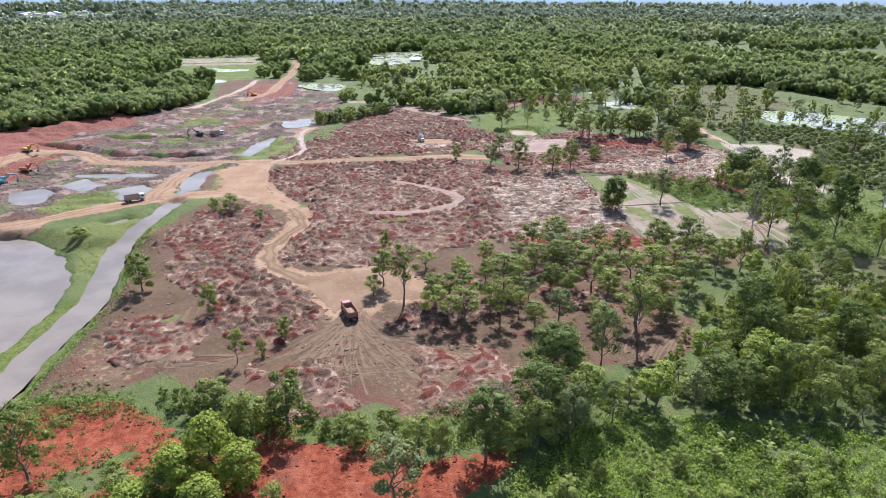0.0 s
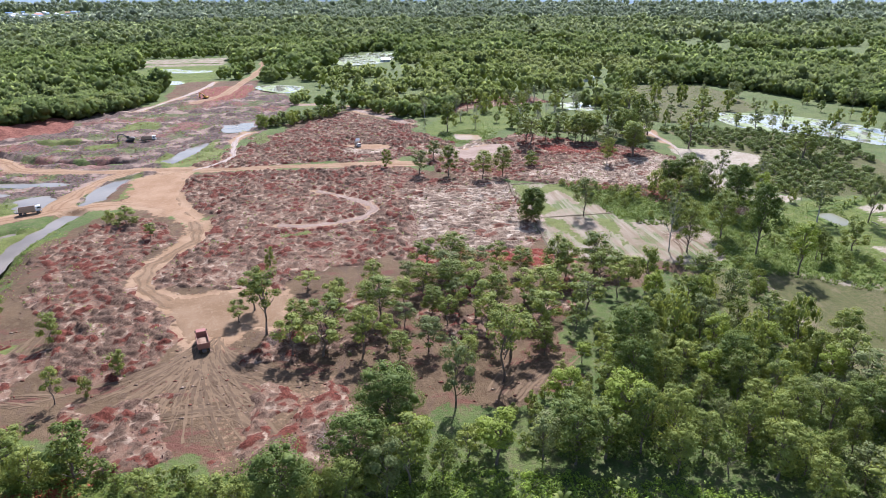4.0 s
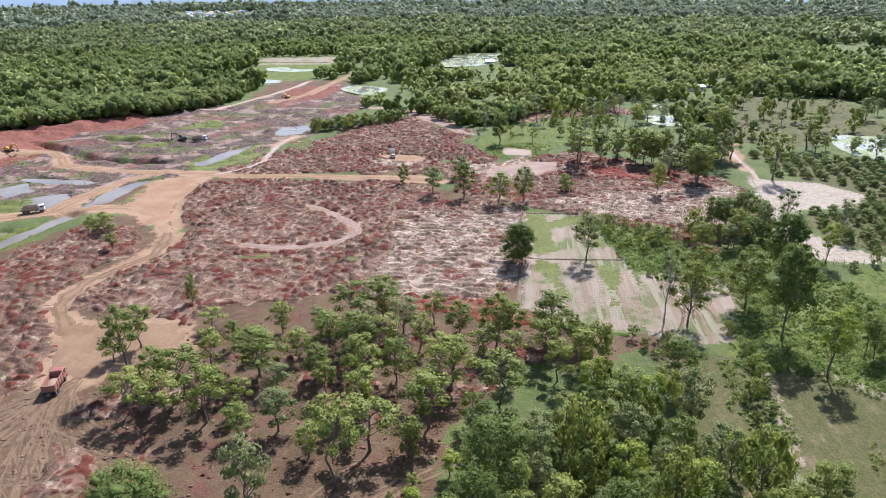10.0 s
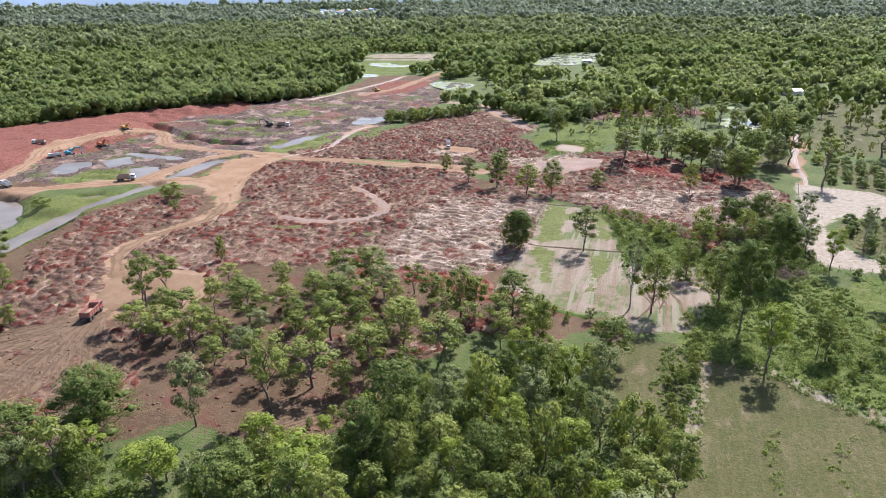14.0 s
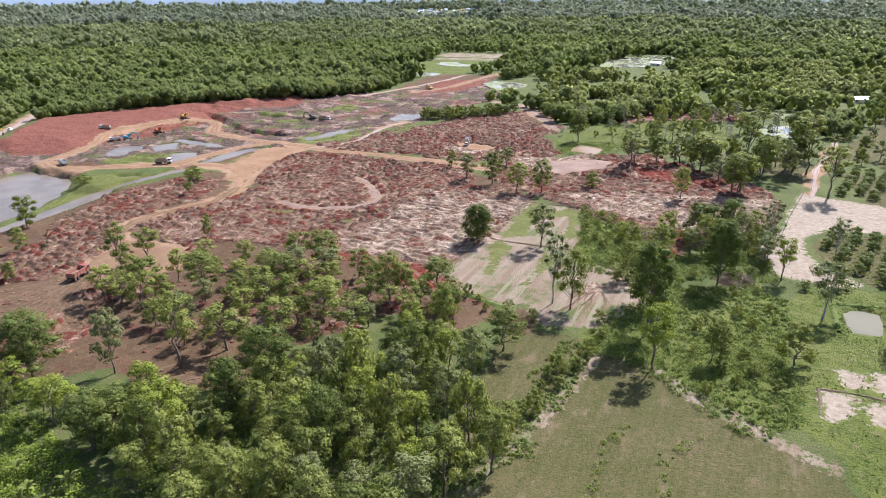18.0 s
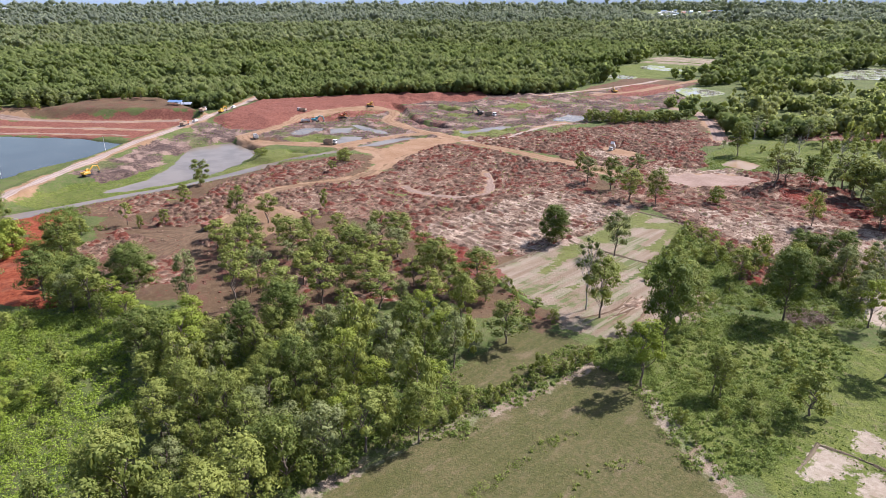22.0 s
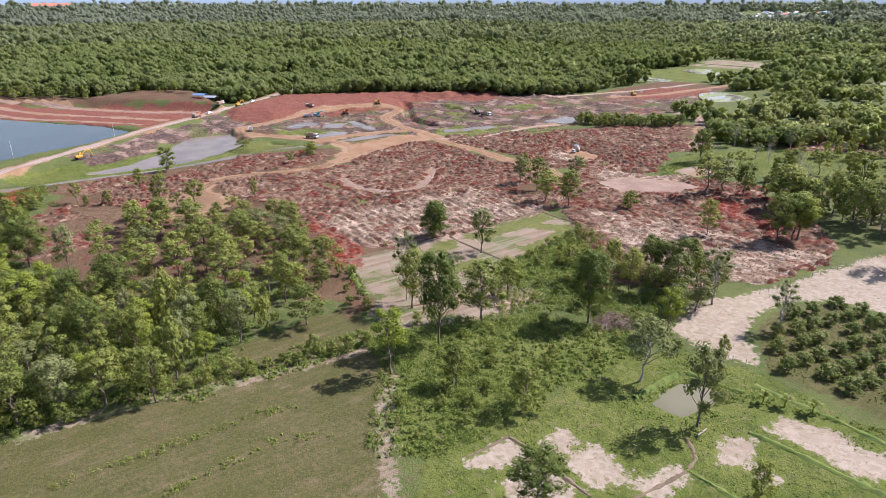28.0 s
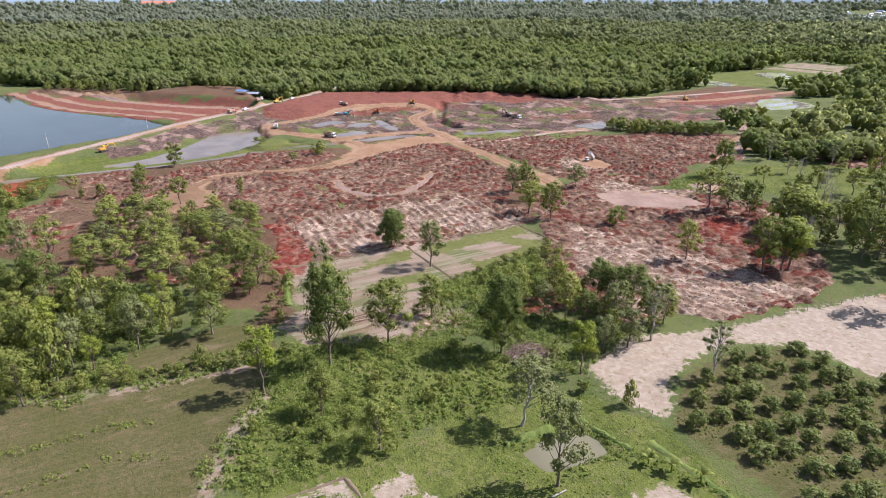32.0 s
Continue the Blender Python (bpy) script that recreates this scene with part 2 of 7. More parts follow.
    brush = n.mix(n.math("MULTIPLY", bare, 0.9), brush, n.mix(n.span(clod, 0.36, 0.6), (0.30, 0.195, 0.133), (0.47, 0.345, 0.252)))
    brush = n.mix(n.span(shred, 0.46, 0.36, 0, 0.7), brush, (0.085, 0.042, 0.030))
    brush = n.mix(n.span(shred, 0.58, 0.66, 0, 0.45), brush, (0.38, 0.275, 0.21))
    col = n.mix(zone("brush"), col, brush)
    col = n.mix(zone("field"), col, n.mix(n.span(fine, 0.4, 0.7, 0, 0.3), field, (0.16, 0.12, 0.06)))
    col = n.mix(zone("turf"), col, n.mix(0.35, green, (0.20, 0.185, 0.070)))
    pale = n.mix(n.span(clod, 0.36, 0.58), (0.30, 0.205, 0.145), (0.46, 0.345, 0.258))
    pale = n.mix(n.span(big, 0.60, 0.70, 0, 0.6), pale, (0.30, 0.135, 0.095))
    pale = n.mix(n.span(shred, 0.42, 0.34, 0, 0.5), pale, (0.22, 0.145, 0.11))
    col = n.mix(zone("pale"), col, pale)
    red = n.mix(n.span(mid, 0.38, 0.66), (0.180, 0.065, 0.042), (0.265, 0.110, 0.074))
    red = n.mix(n.span(clod, 0.55, 0.7, 0, 0.5), red, (0.42, 0.19, 0.12))
    col = n.mix(zone("red"), col, n.mix(n.span(fine, 0.45, 0.75, 0, 0.4), red, (0.13, 0.04, 0.026)))
    later = n.mix(n.span(mid, 0.36, 0.64), (0.200, 0.045, 0.019), (0.310, 0.084, 0.036))
    later = n.mix(n.span(n.noise(0.5, 5, 0.65, stretch=(1, 0.25, 1), turn=24), 0.5, 0.64, 0, 0.5), later, (0.38, 0.135, 0.070))
    later = n.mix(n.span(big, 0.56, 0.66, 0, 0.5), later, (0.17, 0.075, 0.045))
    col = n.mix(zone("laterite"), col, n.mix(n.span(fine, 0.45, 0.75, 0, 0.4), later, (0.13, 0.032, 0.02)))
    rut = n.noise(0.8, 4, 0.6, stretch=(1, 1, 1))
    packed = n.mix(n.span(big, 0.36, 0.62), (0.30, 0.182, 0.098), (0.37, 0.238, 0.140))
    packed = n.mix(n.span(rut, 0.52, 0.7, 0, 0.6), packed, (0.28, 0.165, 0.10))
    col = n.mix(zone("packed", 0.2), col, n.mix(n.span(fine, 0.4, 0.7, 0, 0.35), packed, (0.20, 0.12, 0.075)))
    sand = n.mix(n.span(mid, 0.4, 0.66), (0.33, 0.265, 0.190), (0.41, 0.340, 0.255))
    sand = n.mix(n.span(n.noise(0.3, 6, 0.7), 0.5, 0.64, 0, 0.7), sand, (0.30, 0.225, 0.160))
    sand = n.mix(n.span(n.noise(0.7, 6, 0.72, warp=0.8), 0.54, 0.64, 0, 0.75), sand, (0.185, 0.165, 0.080))
    col = n.mix(zone("sand"), col, sand)
    even = n.math("SUBTRACT", 1.0, n.math("MAXIMUM", n.math("MULTIPLY", n.attr("sand"), 0.88), n.math("MULTIPLY", n.math("MAXIMUM", n.attr("meadow"), n.attr("packed")), 0.35)))
    relief = n.math("ADD", n.math("MULTIPLY", clod, 1.0), n.math("ADD", n.math("MULTIPLY", fine, 0.35), n.math("MULTIPLY", shred, n.attr("brush"))))
    n.bump(n.math("MULTIPLY", relief, even), 0.4, 0.9)
    col = n.mix(1.0, col, (0.77, 0.76, 0.755), "MULTIPLY")
    return n.done(col, 0.95, spec=0.12)


M_GROUND = ground_material()


def road_material(name, a, b, c):
    n = Nodes(name)
    big, mid, fine = n.noise(0.12, 5), n.noise(0.9, 5, 0.65), n.noise(5.0, 3, 0.6)
    col = n.mix(n.span(big, 0.36, 0.64), a, b)
    col = n.mix(n.span(mid, 0.5, 0.7, 0, 0.7), col, c)
    lane = n.math("ABSOLUTE", n.math("SUBTRACT", n.attr("across"), 0.5))
    rut = n.math("MULTIPLY", n.span(lane, 0.10, 0.19), n.span(lane, 0.34, 0.24))
    col = n.mix(n.math("MULTIPLY", rut, n.span(mid, 0.35, 0.6, 0.2, 0.7)), col, tuple(0.62 * v for v in a))
    col = n.mix(n.span(fine, 0.42, 0.7, 0, 0.35), col, n.mix(0.5, col, (0, 0, 0)))
    n.bump(n.math("ADD", mid, fine), 0.08)
    return n.done(col, 0.95, spec=0.12)


M_ROAD = road_material("road_dirt", (0.222, 0.126, 0.066), (0.270, 0.164, 0.094), (0.31, 0.208, 0.132))
M_DIRT = road_material("packed_dirt", (0.165, 0.098, 0.051), (0.205, 0.128, 0.073), (0.24, 0.159, 0.098))
M_GRAVEL = road_material("gravel_road", (0.29, 0.215, 0.170), (0.345, 0.265, 0.215), (0.40, 0.32, 0.265))
M_TRAIL = road_material("trail_dirt", (0.215, 0.142, 0.104), (0.270, 0.188, 0.140), (0.33, 0.245, 0.19))
M_LEAF = leaves("leaves_mid_green", (0.082, 0.108, 0.022), (0.228, 0.244, 0.055), (0.295, 0.305, 0.088))
M_LEAF_DARK = leaves("leaves_dark_green", (0.078, 0.104, 0.022), (0.138, 0.166, 0.040), (0.190, 0.215, 0.060))
M_LEAF_YELLOW = leaves("leaves_yellow_green", (0.165, 0.205, 0.024), (0.215, 0.245, 0.036), (0.25, 0.27, 0.06))
M_LEAF_GREY = leaves("leaves_grey_green", (0.120, 0.140, 0.048), (0.185, 0.200, 0.076), (0.240, 0.240, 0.105))
M_ORCHARD = leaves("orchard_leaves", (0.110, 0.142, 0.038), (0.170, 0.195, 0.056), (0.215, 0.232, 0.076))
M_BARK = earth("bark", (0.13, 0.095, 0.07), (0.19, 0.15, 0.115), (0.26, 0.21, 0.17), 3.0, 0.02)
M_BARK_PALE = earth("pale_bark", (0.34, 0.30, 0.25), (0.42, 0.38, 0.33), (0.25, 0.21, 0.17), 3.0, 0.02)
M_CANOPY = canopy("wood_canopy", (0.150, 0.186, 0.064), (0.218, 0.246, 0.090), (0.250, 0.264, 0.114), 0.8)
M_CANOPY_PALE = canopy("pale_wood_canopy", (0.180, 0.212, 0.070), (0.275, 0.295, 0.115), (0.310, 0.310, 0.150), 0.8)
# distance haze is put into these two colours: paler and greyer leaves
M_CANOPY_MIDDLE_HAZE = canopy("middle_wood_haze_canopy", (0.170, 0.198, 0.098), (0.240, 0.262, 0.130), (0.268, 0.276, 0.154), 0.4)
M_CANOPY_FAR_HAZE = canopy("far_wood_haze_canopy", (0.190, 0.213, 0.160), (0.245, 0.264, 0.195), (0.265, 0.278, 0.215), 0.25)
M_POND = water("pond_water", (0.185, 0.148, 0.112), 0.16, 0.25, 0.24)
M_BROWN_WATER = water("brown_water", (0.27, 0.175, 0.095), 0.16, 0.2)
M_FISH_WATER = water("green_brown_water", (0.155, 0.142, 0.088), 0.22, 0.15)
M_LAKE = water("reservoir_water", (0.060, 0.066, 0.058), 0.05, 0.15, 0.42)


def paddy_material():
    """Shallow water with weeds and young rice standing out of it in patches."""
    n = Nodes("paddy_water")
    weeds = n.math("ADD", n.noise(0.12, 5, 0.6, stretch=(1, 0.5, 1), turn=30), n.math("MULTIPLY", n.math("SUBTRACT", n.noise(1.2, 4, 0.7), 0.5), 0.35))
    cover = n.span(weeds, 0.47, 0.56)
    col = n.mix(cover, (0.20, 0.18, 0.145), n.mix(n.noise(0.8, 4), (0.12, 0.15, 0.045), (0.20, 0.21, 0.08)))
    return n.done(col, n.math("ADD", n.math("MULTIPLY", cover, 0.85), 0.07), spec=0.4)


M_FLOOD = paddy_material()

# ---- plan of the land ----
ZONES = {
    "soil": [
        [(-72, 119), (-69, 132), (-68, 150), (-71, 178), (-73, 210), (-67, 242), (-49, 251), (-24, 226), (-3, 172), (21, 154), (32, 137), (43, 127), (74, 134), (73, 123), (61, 112), (47, 114), (28, 115), (14, 105), (3, 103), (-12, 106), (-28, 116), (-50, 119)],
        [(-42, 149), (-23, 168), (1, 186), (56, 180), (78, 180), (100, 179), (111, 175), (107, 158), (89, 163), (79, 151), (68, 128), (57, 115), (39, 111), (20, 106), (10, 104)],
        [(56, 179), (94, 180), (122, 176), (121, 167), (83, 168)],
        [(-34, 184), (20, 200), (92, 205), (114, 176), (100, 160), (60, 165), (0, 160)],
        [(-48, 300), (-20, 302), (23, 297), (55, 292), (90, 266), (84, 198), (33, 195), (7, 175), (-16, 178), (-31, 194), (-21, 229), (-42, 261)],
        [(-150, 236), (-120, 225), (-96, 240), (-72, 252), (-46, 262), (-60, 312), (-95, 312), (-130, 255)],
        [(-20, 405), (20, 450), (26, 452), (45, 410), (63, 398), (54, 322), (41, 308), (20, 310)],
        [(20, 440), (60, 470), (95, 470), (100, 440), (66, 425), (40, 425)],
        [(-400, 78), (-305, 149), (-262, 208), (-226, 242), (-300, 247), (-332, 208), (-418, 104)],
        [(-130, 618), (-60, 618), (-50, 540), (-40, 470), (-60, 440), (-110, 495)],
    ],
    "mud": [
        [(-150, 196), (-168, 196), (-200, 232), (-176, 240), (-150, 256), (-160, 280), (-172, 320), (-160, 345), (-130, 345), (-100, 330), (-60, 312), (-68, 262), (-90, 256), (-120, 236), (-146, 232)],
        [(-162, 264), (-173, 317), (-158, 343), (-130, 319), (-91, 307), (-78, 298), (-82, 281), (-116, 274), (-145, 258)],
        [(-200, 370), (-166, 366), (-135, 420), (-111, 498), (-97, 575), (-65, 600), (-15, 493), (-21, 407), (-46, 334), (-62, 318), (-135, 344)],
        [(-205, 386), (-156, 444), (-118, 500), (-112, 440), (-132, 405), (-160, 366)],
        [(-120, 128), (-140, 160), (-170, 195), (-150, 205), (-122, 175), (-105, 148)],
    ],
    "turf": [
        [(-111, 222), (-94, 230), (-82, 236), (-72, 246), (-73, 224), (-82, 197), (-88, 184), (-92, 203)],
        [(-125, 247), (-119, 262), (-101, 268), (-95, 258), (-105, 248), (-122, 239)],
        [(-70, 324), (-57, 347), (-47, 367), (-45, 326), (-57, 314)],
        [(-54, 325), (-51, 339), (-42, 348), (-38, 340), (-38, 322)], [(-31, 358), (-27, 375), (-24, 384), (-17, 362), (-22, 351)], [(-148, 384), (-130, 392), (-118, 378), (-134, 374)], [(-112, 360), (-100, 372), (-94, 368), (-104, 358)],
        [(-66, 262), (-70, 300), (-66, 303), (-60, 285), (-60, 264)],
        [(-128, 352), (-112, 350), (-112, 356), (-126, 358)],
        [(89, 257), (97, 258), (98, 233), (100, 224), (93, 223), (91, 238)], [(106, 257), (110, 258), (114, 228), (108, 228)],
        [(92, 216), (97, 214), (101, 193), (98, 193), (95, 204)], [(109, 216), (114, 213), (114, 205), (112, 189), (109, 188), (110, 203)],
        [(-118, 402), (-90, 410), (-95, 430), (-112, 425)],
        [(10, 258), (16, 262), (14, 255)], [(2, 216), (12, 219), (14, 214), (4, 212)], [(30, 214), (40, 217), (42, 212)], [(46, 246), (50, 256), (53, 246)],
        [(-56, 152), (-46, 150), (-48, 144)], [(92, 248), (105, 257), (108, 250), (98, 243)],
    ],
    "brush": [
        [(-48, 294), (-24, 300), (23, 295), (55, 290), (62, 276), (90, 266), (89, 206), (84, 190), (65, 186), (33, 190), (14, 181), (7, 175), (-16, 178), (-28, 180), (-31, 194), (-24, 209), (-18, 229), (-32, 252), (-40, 265)],
        [(-64, 235), (-47, 236), (-36, 226), (-32, 213), (-39, 200), (-37, 181), (-18, 159), (-14, 149), (-16, 138), (-24, 130), (-36, 138), (-45, 160), (-56, 172), (-64, 185), (-67, 204)],
        [(-44, 314), (-29, 371), (-3, 401), (20, 440), (26, 424), (63, 398), (54, 322), (41, 311), (-3, 307), (-37, 304)],
        [(60, 366), (85, 323), (108, 355), (133, 332), (146, 322), (173, 304), (172, 265), (156, 243), (151, 232), (142, 227), (135, 239), (117, 252), (91, 265), (60, 282), (55, 318)],
        [(86, 423), (120, 440), (160, 448), (150, 480), (100, 475)],
        [(8, 152), (20, 150), (26, 140), (16, 132), (6, 136)],
        [(-14, 124), (-4, 112), (4, 104), (-12, 105), (-22, 112)],
        [(20, 100), (28, 116), (24, 124), (16, 112)],
    ],
    "pale": [
        [(50, 258), (89, 264), (87, 248), (87, 205), (84, 190), (54, 190), (44, 200), (47, 225)],
        [(93, 274), (115, 281), (130, 288), (153, 293), (171, 298), (170, 262), (160, 247), (130, 252)],
        [(62, 322), (90, 338), (96, 330), (70, 308)],
        [(20, 330), (40, 338), (50, 322), (30, 318)],
        [(50, 395), (58, 380), (64, 392), (60, 404)],
        [(130, 205), (142, 212), (140, 196), (128, 192)],
    ],
    "laterite": [
        [(-75, 108), (-65, 114), (-48, 115), (-38, 109), (-36, 98), (-45, 97), (-51, 92), (-57, 86), (-72, 84), (-80, 98)],
        [(-18, 100), (-3, 95), (13, 91), (26, 88), (19, 82), (6, 74), (-18, 72), (-26, 88)],
        [(-44, 99), (-20, 101), (-16, 86), (-18, 66), (-60, 66), (-72, 84), (-57, 86), (-46, 88)],
    ],
    "red": [
        [(-205, 242), (-252, 300), (-234, 340), (-203, 386), (-156, 444), (-138, 424), (-170, 368), (-150, 348), (-157, 291), (-159, 274), (-151, 254), (-176, 237)],
        [(-400, 75), (-305, 146), (-262, 205), (-226, 240), (-203, 218), (-187, 182), (-215, 164), (-261, 125), (-303, 99), (-383, 70)],
        [(46, 184), (46, 191), (81, 193), (90, 184), (80, 178)],
        [(135, 240), (146, 246), (150, 236), (142, 228)],
        [(104, 330), (128, 318), (150, 312), (150, 302), (120, 308)],
        [(-100, 560), (-80, 590), (-60, 585), (-55, 520), (-85, 500)],
    ],
    "sand": [
        [(171, 222), (167, 236), (171, 254), (174, 279), (179, 306), (203, 299), (212, 285), (201, 270), (194, 269), (184, 268), (178, 257), (177, 241), (184, 231), (191, 223), (182, 220)],
        [(180, 157), (179.2, 166), (182, 166.5), (184.5, 166), (182.8, 163.2), (183, 160)],
        [(187.5, 159), (187, 164), (191, 166), (194.5, 164.5), (190, 158)],
        [(184, 169.5), (182.2, 176), (184, 176.6), (186.6, 172)],
        [(188.5, 171), (189.5, 177), (197.7, 175), (195.4, 169.5)],
        [(200, 175), (200, 183.6), (202.2, 183), (203, 176)],
        [(203, 204), (204, 210.4), (206.6, 210), (209.8, 213), (213, 211.6), (214, 209.5), (218.6, 212), (222.2, 213), (223.6, 209.4), (218.7, 205), (213, 204.6)],
        [(204, 190), (202.6, 194.6), (203.1, 200.6), (204.8, 200), (206, 195), (206.2, 192)], [(208, 194.5), (212, 194), (211.5, 192), (209, 192)],
    ],
    "meadow": [
        [(128, 96), (128, 118), (134, 140), (137, 162), (146, 163), (155, 157), (167, 150), (180, 142), (190, 120), (175, 60), (128, 60)],
        [(125, 109), (118, 138), (114, 160), (125, 168), (134, 166), (131, 130)],
        [(201, 403), (233, 522), (301, 512), (285, 402), (217, 362), (188, 378)],
        [(120, 352), (165, 372), (190, 350), (182, 318), (150, 345)],
        [(114, 168), (125, 168), (132, 165), (129, 158), (118, 158)],
        [(193, 223), (183, 236), (180, 250), (184, 264), (203, 268), (192, 351), (243, 335), (268, 300), (256, 260), (240, 226), (214, 222)],
    ],
    "field": [
        [(89, 258), (108, 259), (117, 221), (120, 185), (112, 176), (88, 183), (88, 206), (88, 240)],
        [(-190, 740), (-225, 833), (-134, 846), (-112, 748)],
        [(120, 209), (141, 214), (143, 195), (140, 187), (135, 174), (123, 170), (116, 176)],
        [(146, 164), (155, 158), (167, 151), (181, 143), (180, 141), (166, 148), (154, 155)],
        [(126, 97), (127, 118), (133, 140), (136, 163), (138, 163), (135, 140), (129.5, 118), (129, 97)],
    ],
    "lush": [
        [(-111, 224), (-94, 233), (-82, 238), (-72, 247), (-73, 224), (-82, 197), (-88, 184), (-92, 203)],
        [(-125, 247), (-119, 262), (-101, 268), (-95, 258), (-105, 248), (-122, 239)],
        [(-70, 324), (-57, 347), (-47, 367), (-45, 326), (-57, 314)],
        [(-98, 104), (-112, 150), (-122, 172), (-116, 176), (-92, 150), (-74, 178), (-84, 200), (-80, 222), (-68, 230), (-62, 182), (-62, 130), (-75, 110)],
        [(75, 415), (139, 462), (155, 370), (135, 345), (110, 362), (76, 336), (66, 372)],
        [(181, 145), (174, 152), (170, 186), (168, 204), (174, 213), (190, 221), (214, 219), (240, 222), (260, 190), (230, 130), (200, 110)],
        [(21, 86), (42, 92), (60, 92), (70, 72), (40, 40), (10, 40), (15, 74)],
        [(109, 259), (117, 256), (135, 241), (141, 226), (120, 211), (118, 221)],
        [(133, 166), (134, 186), (150, 207), (165, 216), (176, 205), (176, 161), (174, 146), (160, 153), (146, 164)],
        [(-195, 600), (-192, 740), (-110, 745), (-100, 610), (-150, 590)],
        [(-72, 118), (-60, 117), (-35, 113), (-20, 104), (0, 99), (30, 96), (28, 90), (0, 94), (-24, 97), (-36, 109), (-62, 112)],
    ],
}
WATERS = {   # name: outline, material, lies in the ground
    "pond": ([(-91, 136), (-87, 150), (-85, 163), (-87, 181), (-97, 201), (-114, 219), (-132, 226), (-146, 222), (-148, 203), (-134, 190), (-118, 178), (-98, 157)], M_POND, "wide grey-brown pond beside the haul road"),
    "reservoir": ([(-383, 67), (-303, 96), (-261, 122), (-214, 162), (-178, 178), (-163, 160), (-146, 118), (-128, 85), (-150, 40), (-300, 10)], M_LAKE, "blue reservoir behind a gravel dyke"),
    "canal_pond": ([(-76, 261), (-80, 284), (-77, 296), (-72, 297), (-71, 267)], M_POND, "narrow muddy pool between dirt roads"),
    "ditch_pond": ([(-64, 323), (-53, 366), (-48, 364), (-59, 323)], M_POND, "long shallow ditch of pale water"),
    "mud_pool": ([(-145, 272), (-135, 277), (-126, 268), (-128, 256), (-140, 259)], M_POND, "grey pool in the mud"),
    "grass_pool": ([(-104, 271), (-96, 276), (-89, 270), (-90, 260), (-96, 256)], M_POND, "pale pool in the grass"),
    "quarry_pool": ([(-129, 280), (-124, 290), (-111, 279), (-115, 269)], M_POND, "shallow pool on the pit floor"),
    "pit_rivulet": ([(-128, 295), (-116, 296), (-101, 295.5), (-93, 294), (-96, 290), (-109, 290.5)], M_POND, "shallow rivulet on the pit floor"),
    "roadside_pool": ([(-94, 229), (-88, 236), (-84, 232), (-90, 227)], M_POND, "pool beside the haul road"),
    "north_pool": ([(-51, 412), (-36, 422), (-34, 398), (-46, 390)], M_POND, "bright pool on the cleared land"),
    "fish_pond": ([(186.2, 195.7), (186.0, 197.5), (185.9, 203.5), (185.9, 205.6), (187.4, 206.3), (191, 207.2), (192.2, 207.4), (192.4, 205.6), (192.7, 199.5), (192.8, 197), (191, 196.2), (188, 195.9)], M_FISH_WATER, "square fish pond with green-brown water"),
    "brown_pond": ([(80, 347), (82, 360), (93, 357), (92, 344)], M_BROWN_WATER, "small yellow-brown pond in tall grass"),
    "white_pond": ([(163, 443), (182, 446), (181, 424), (174, 412), (161, 420)], M_FLOOD, "bright pond between trees"),
    "north_white_pond": ([(169, 488), (183, 480), (185, 470), (169, 471)], M_FLOOD, "small bright pond between trees"),
    "flooded_paddy": ([(249, 391), (287, 375), (311, 328), (283, 295), (268, 318), (236, 349)], M_FLOOD, "flooded rice paddy with mirror-like water"),
    "far_paddy": ([(-166, 694), (-172, 722), (-128, 726), (-118, 690), (-140, 684)], M_FLOOD, "flooded paddy before the woods"),
    "far_pool": ([(-156, 624), (-130, 626), (-124, 606), (-148, 602)], M_FLOOD, "pool beside the far paddy"),
    "east_paddy": ([(6, 719), (14, 836), (85, 883), (60, 751), (33, 713)], M_FLOOD, "flooded paddies among the trees"),
    "wood_pool": ([(-55, 559), (-49, 582), (-18, 568), (-26, 530)], M_FLOOD, "pale pool at the wood's edge"),
}
CANAL = [(-82, 92), (-79, 129), (-78, 147), (-76, 168), (-79, 188), (-82, 211), (-79, 232), (-75, 250)]
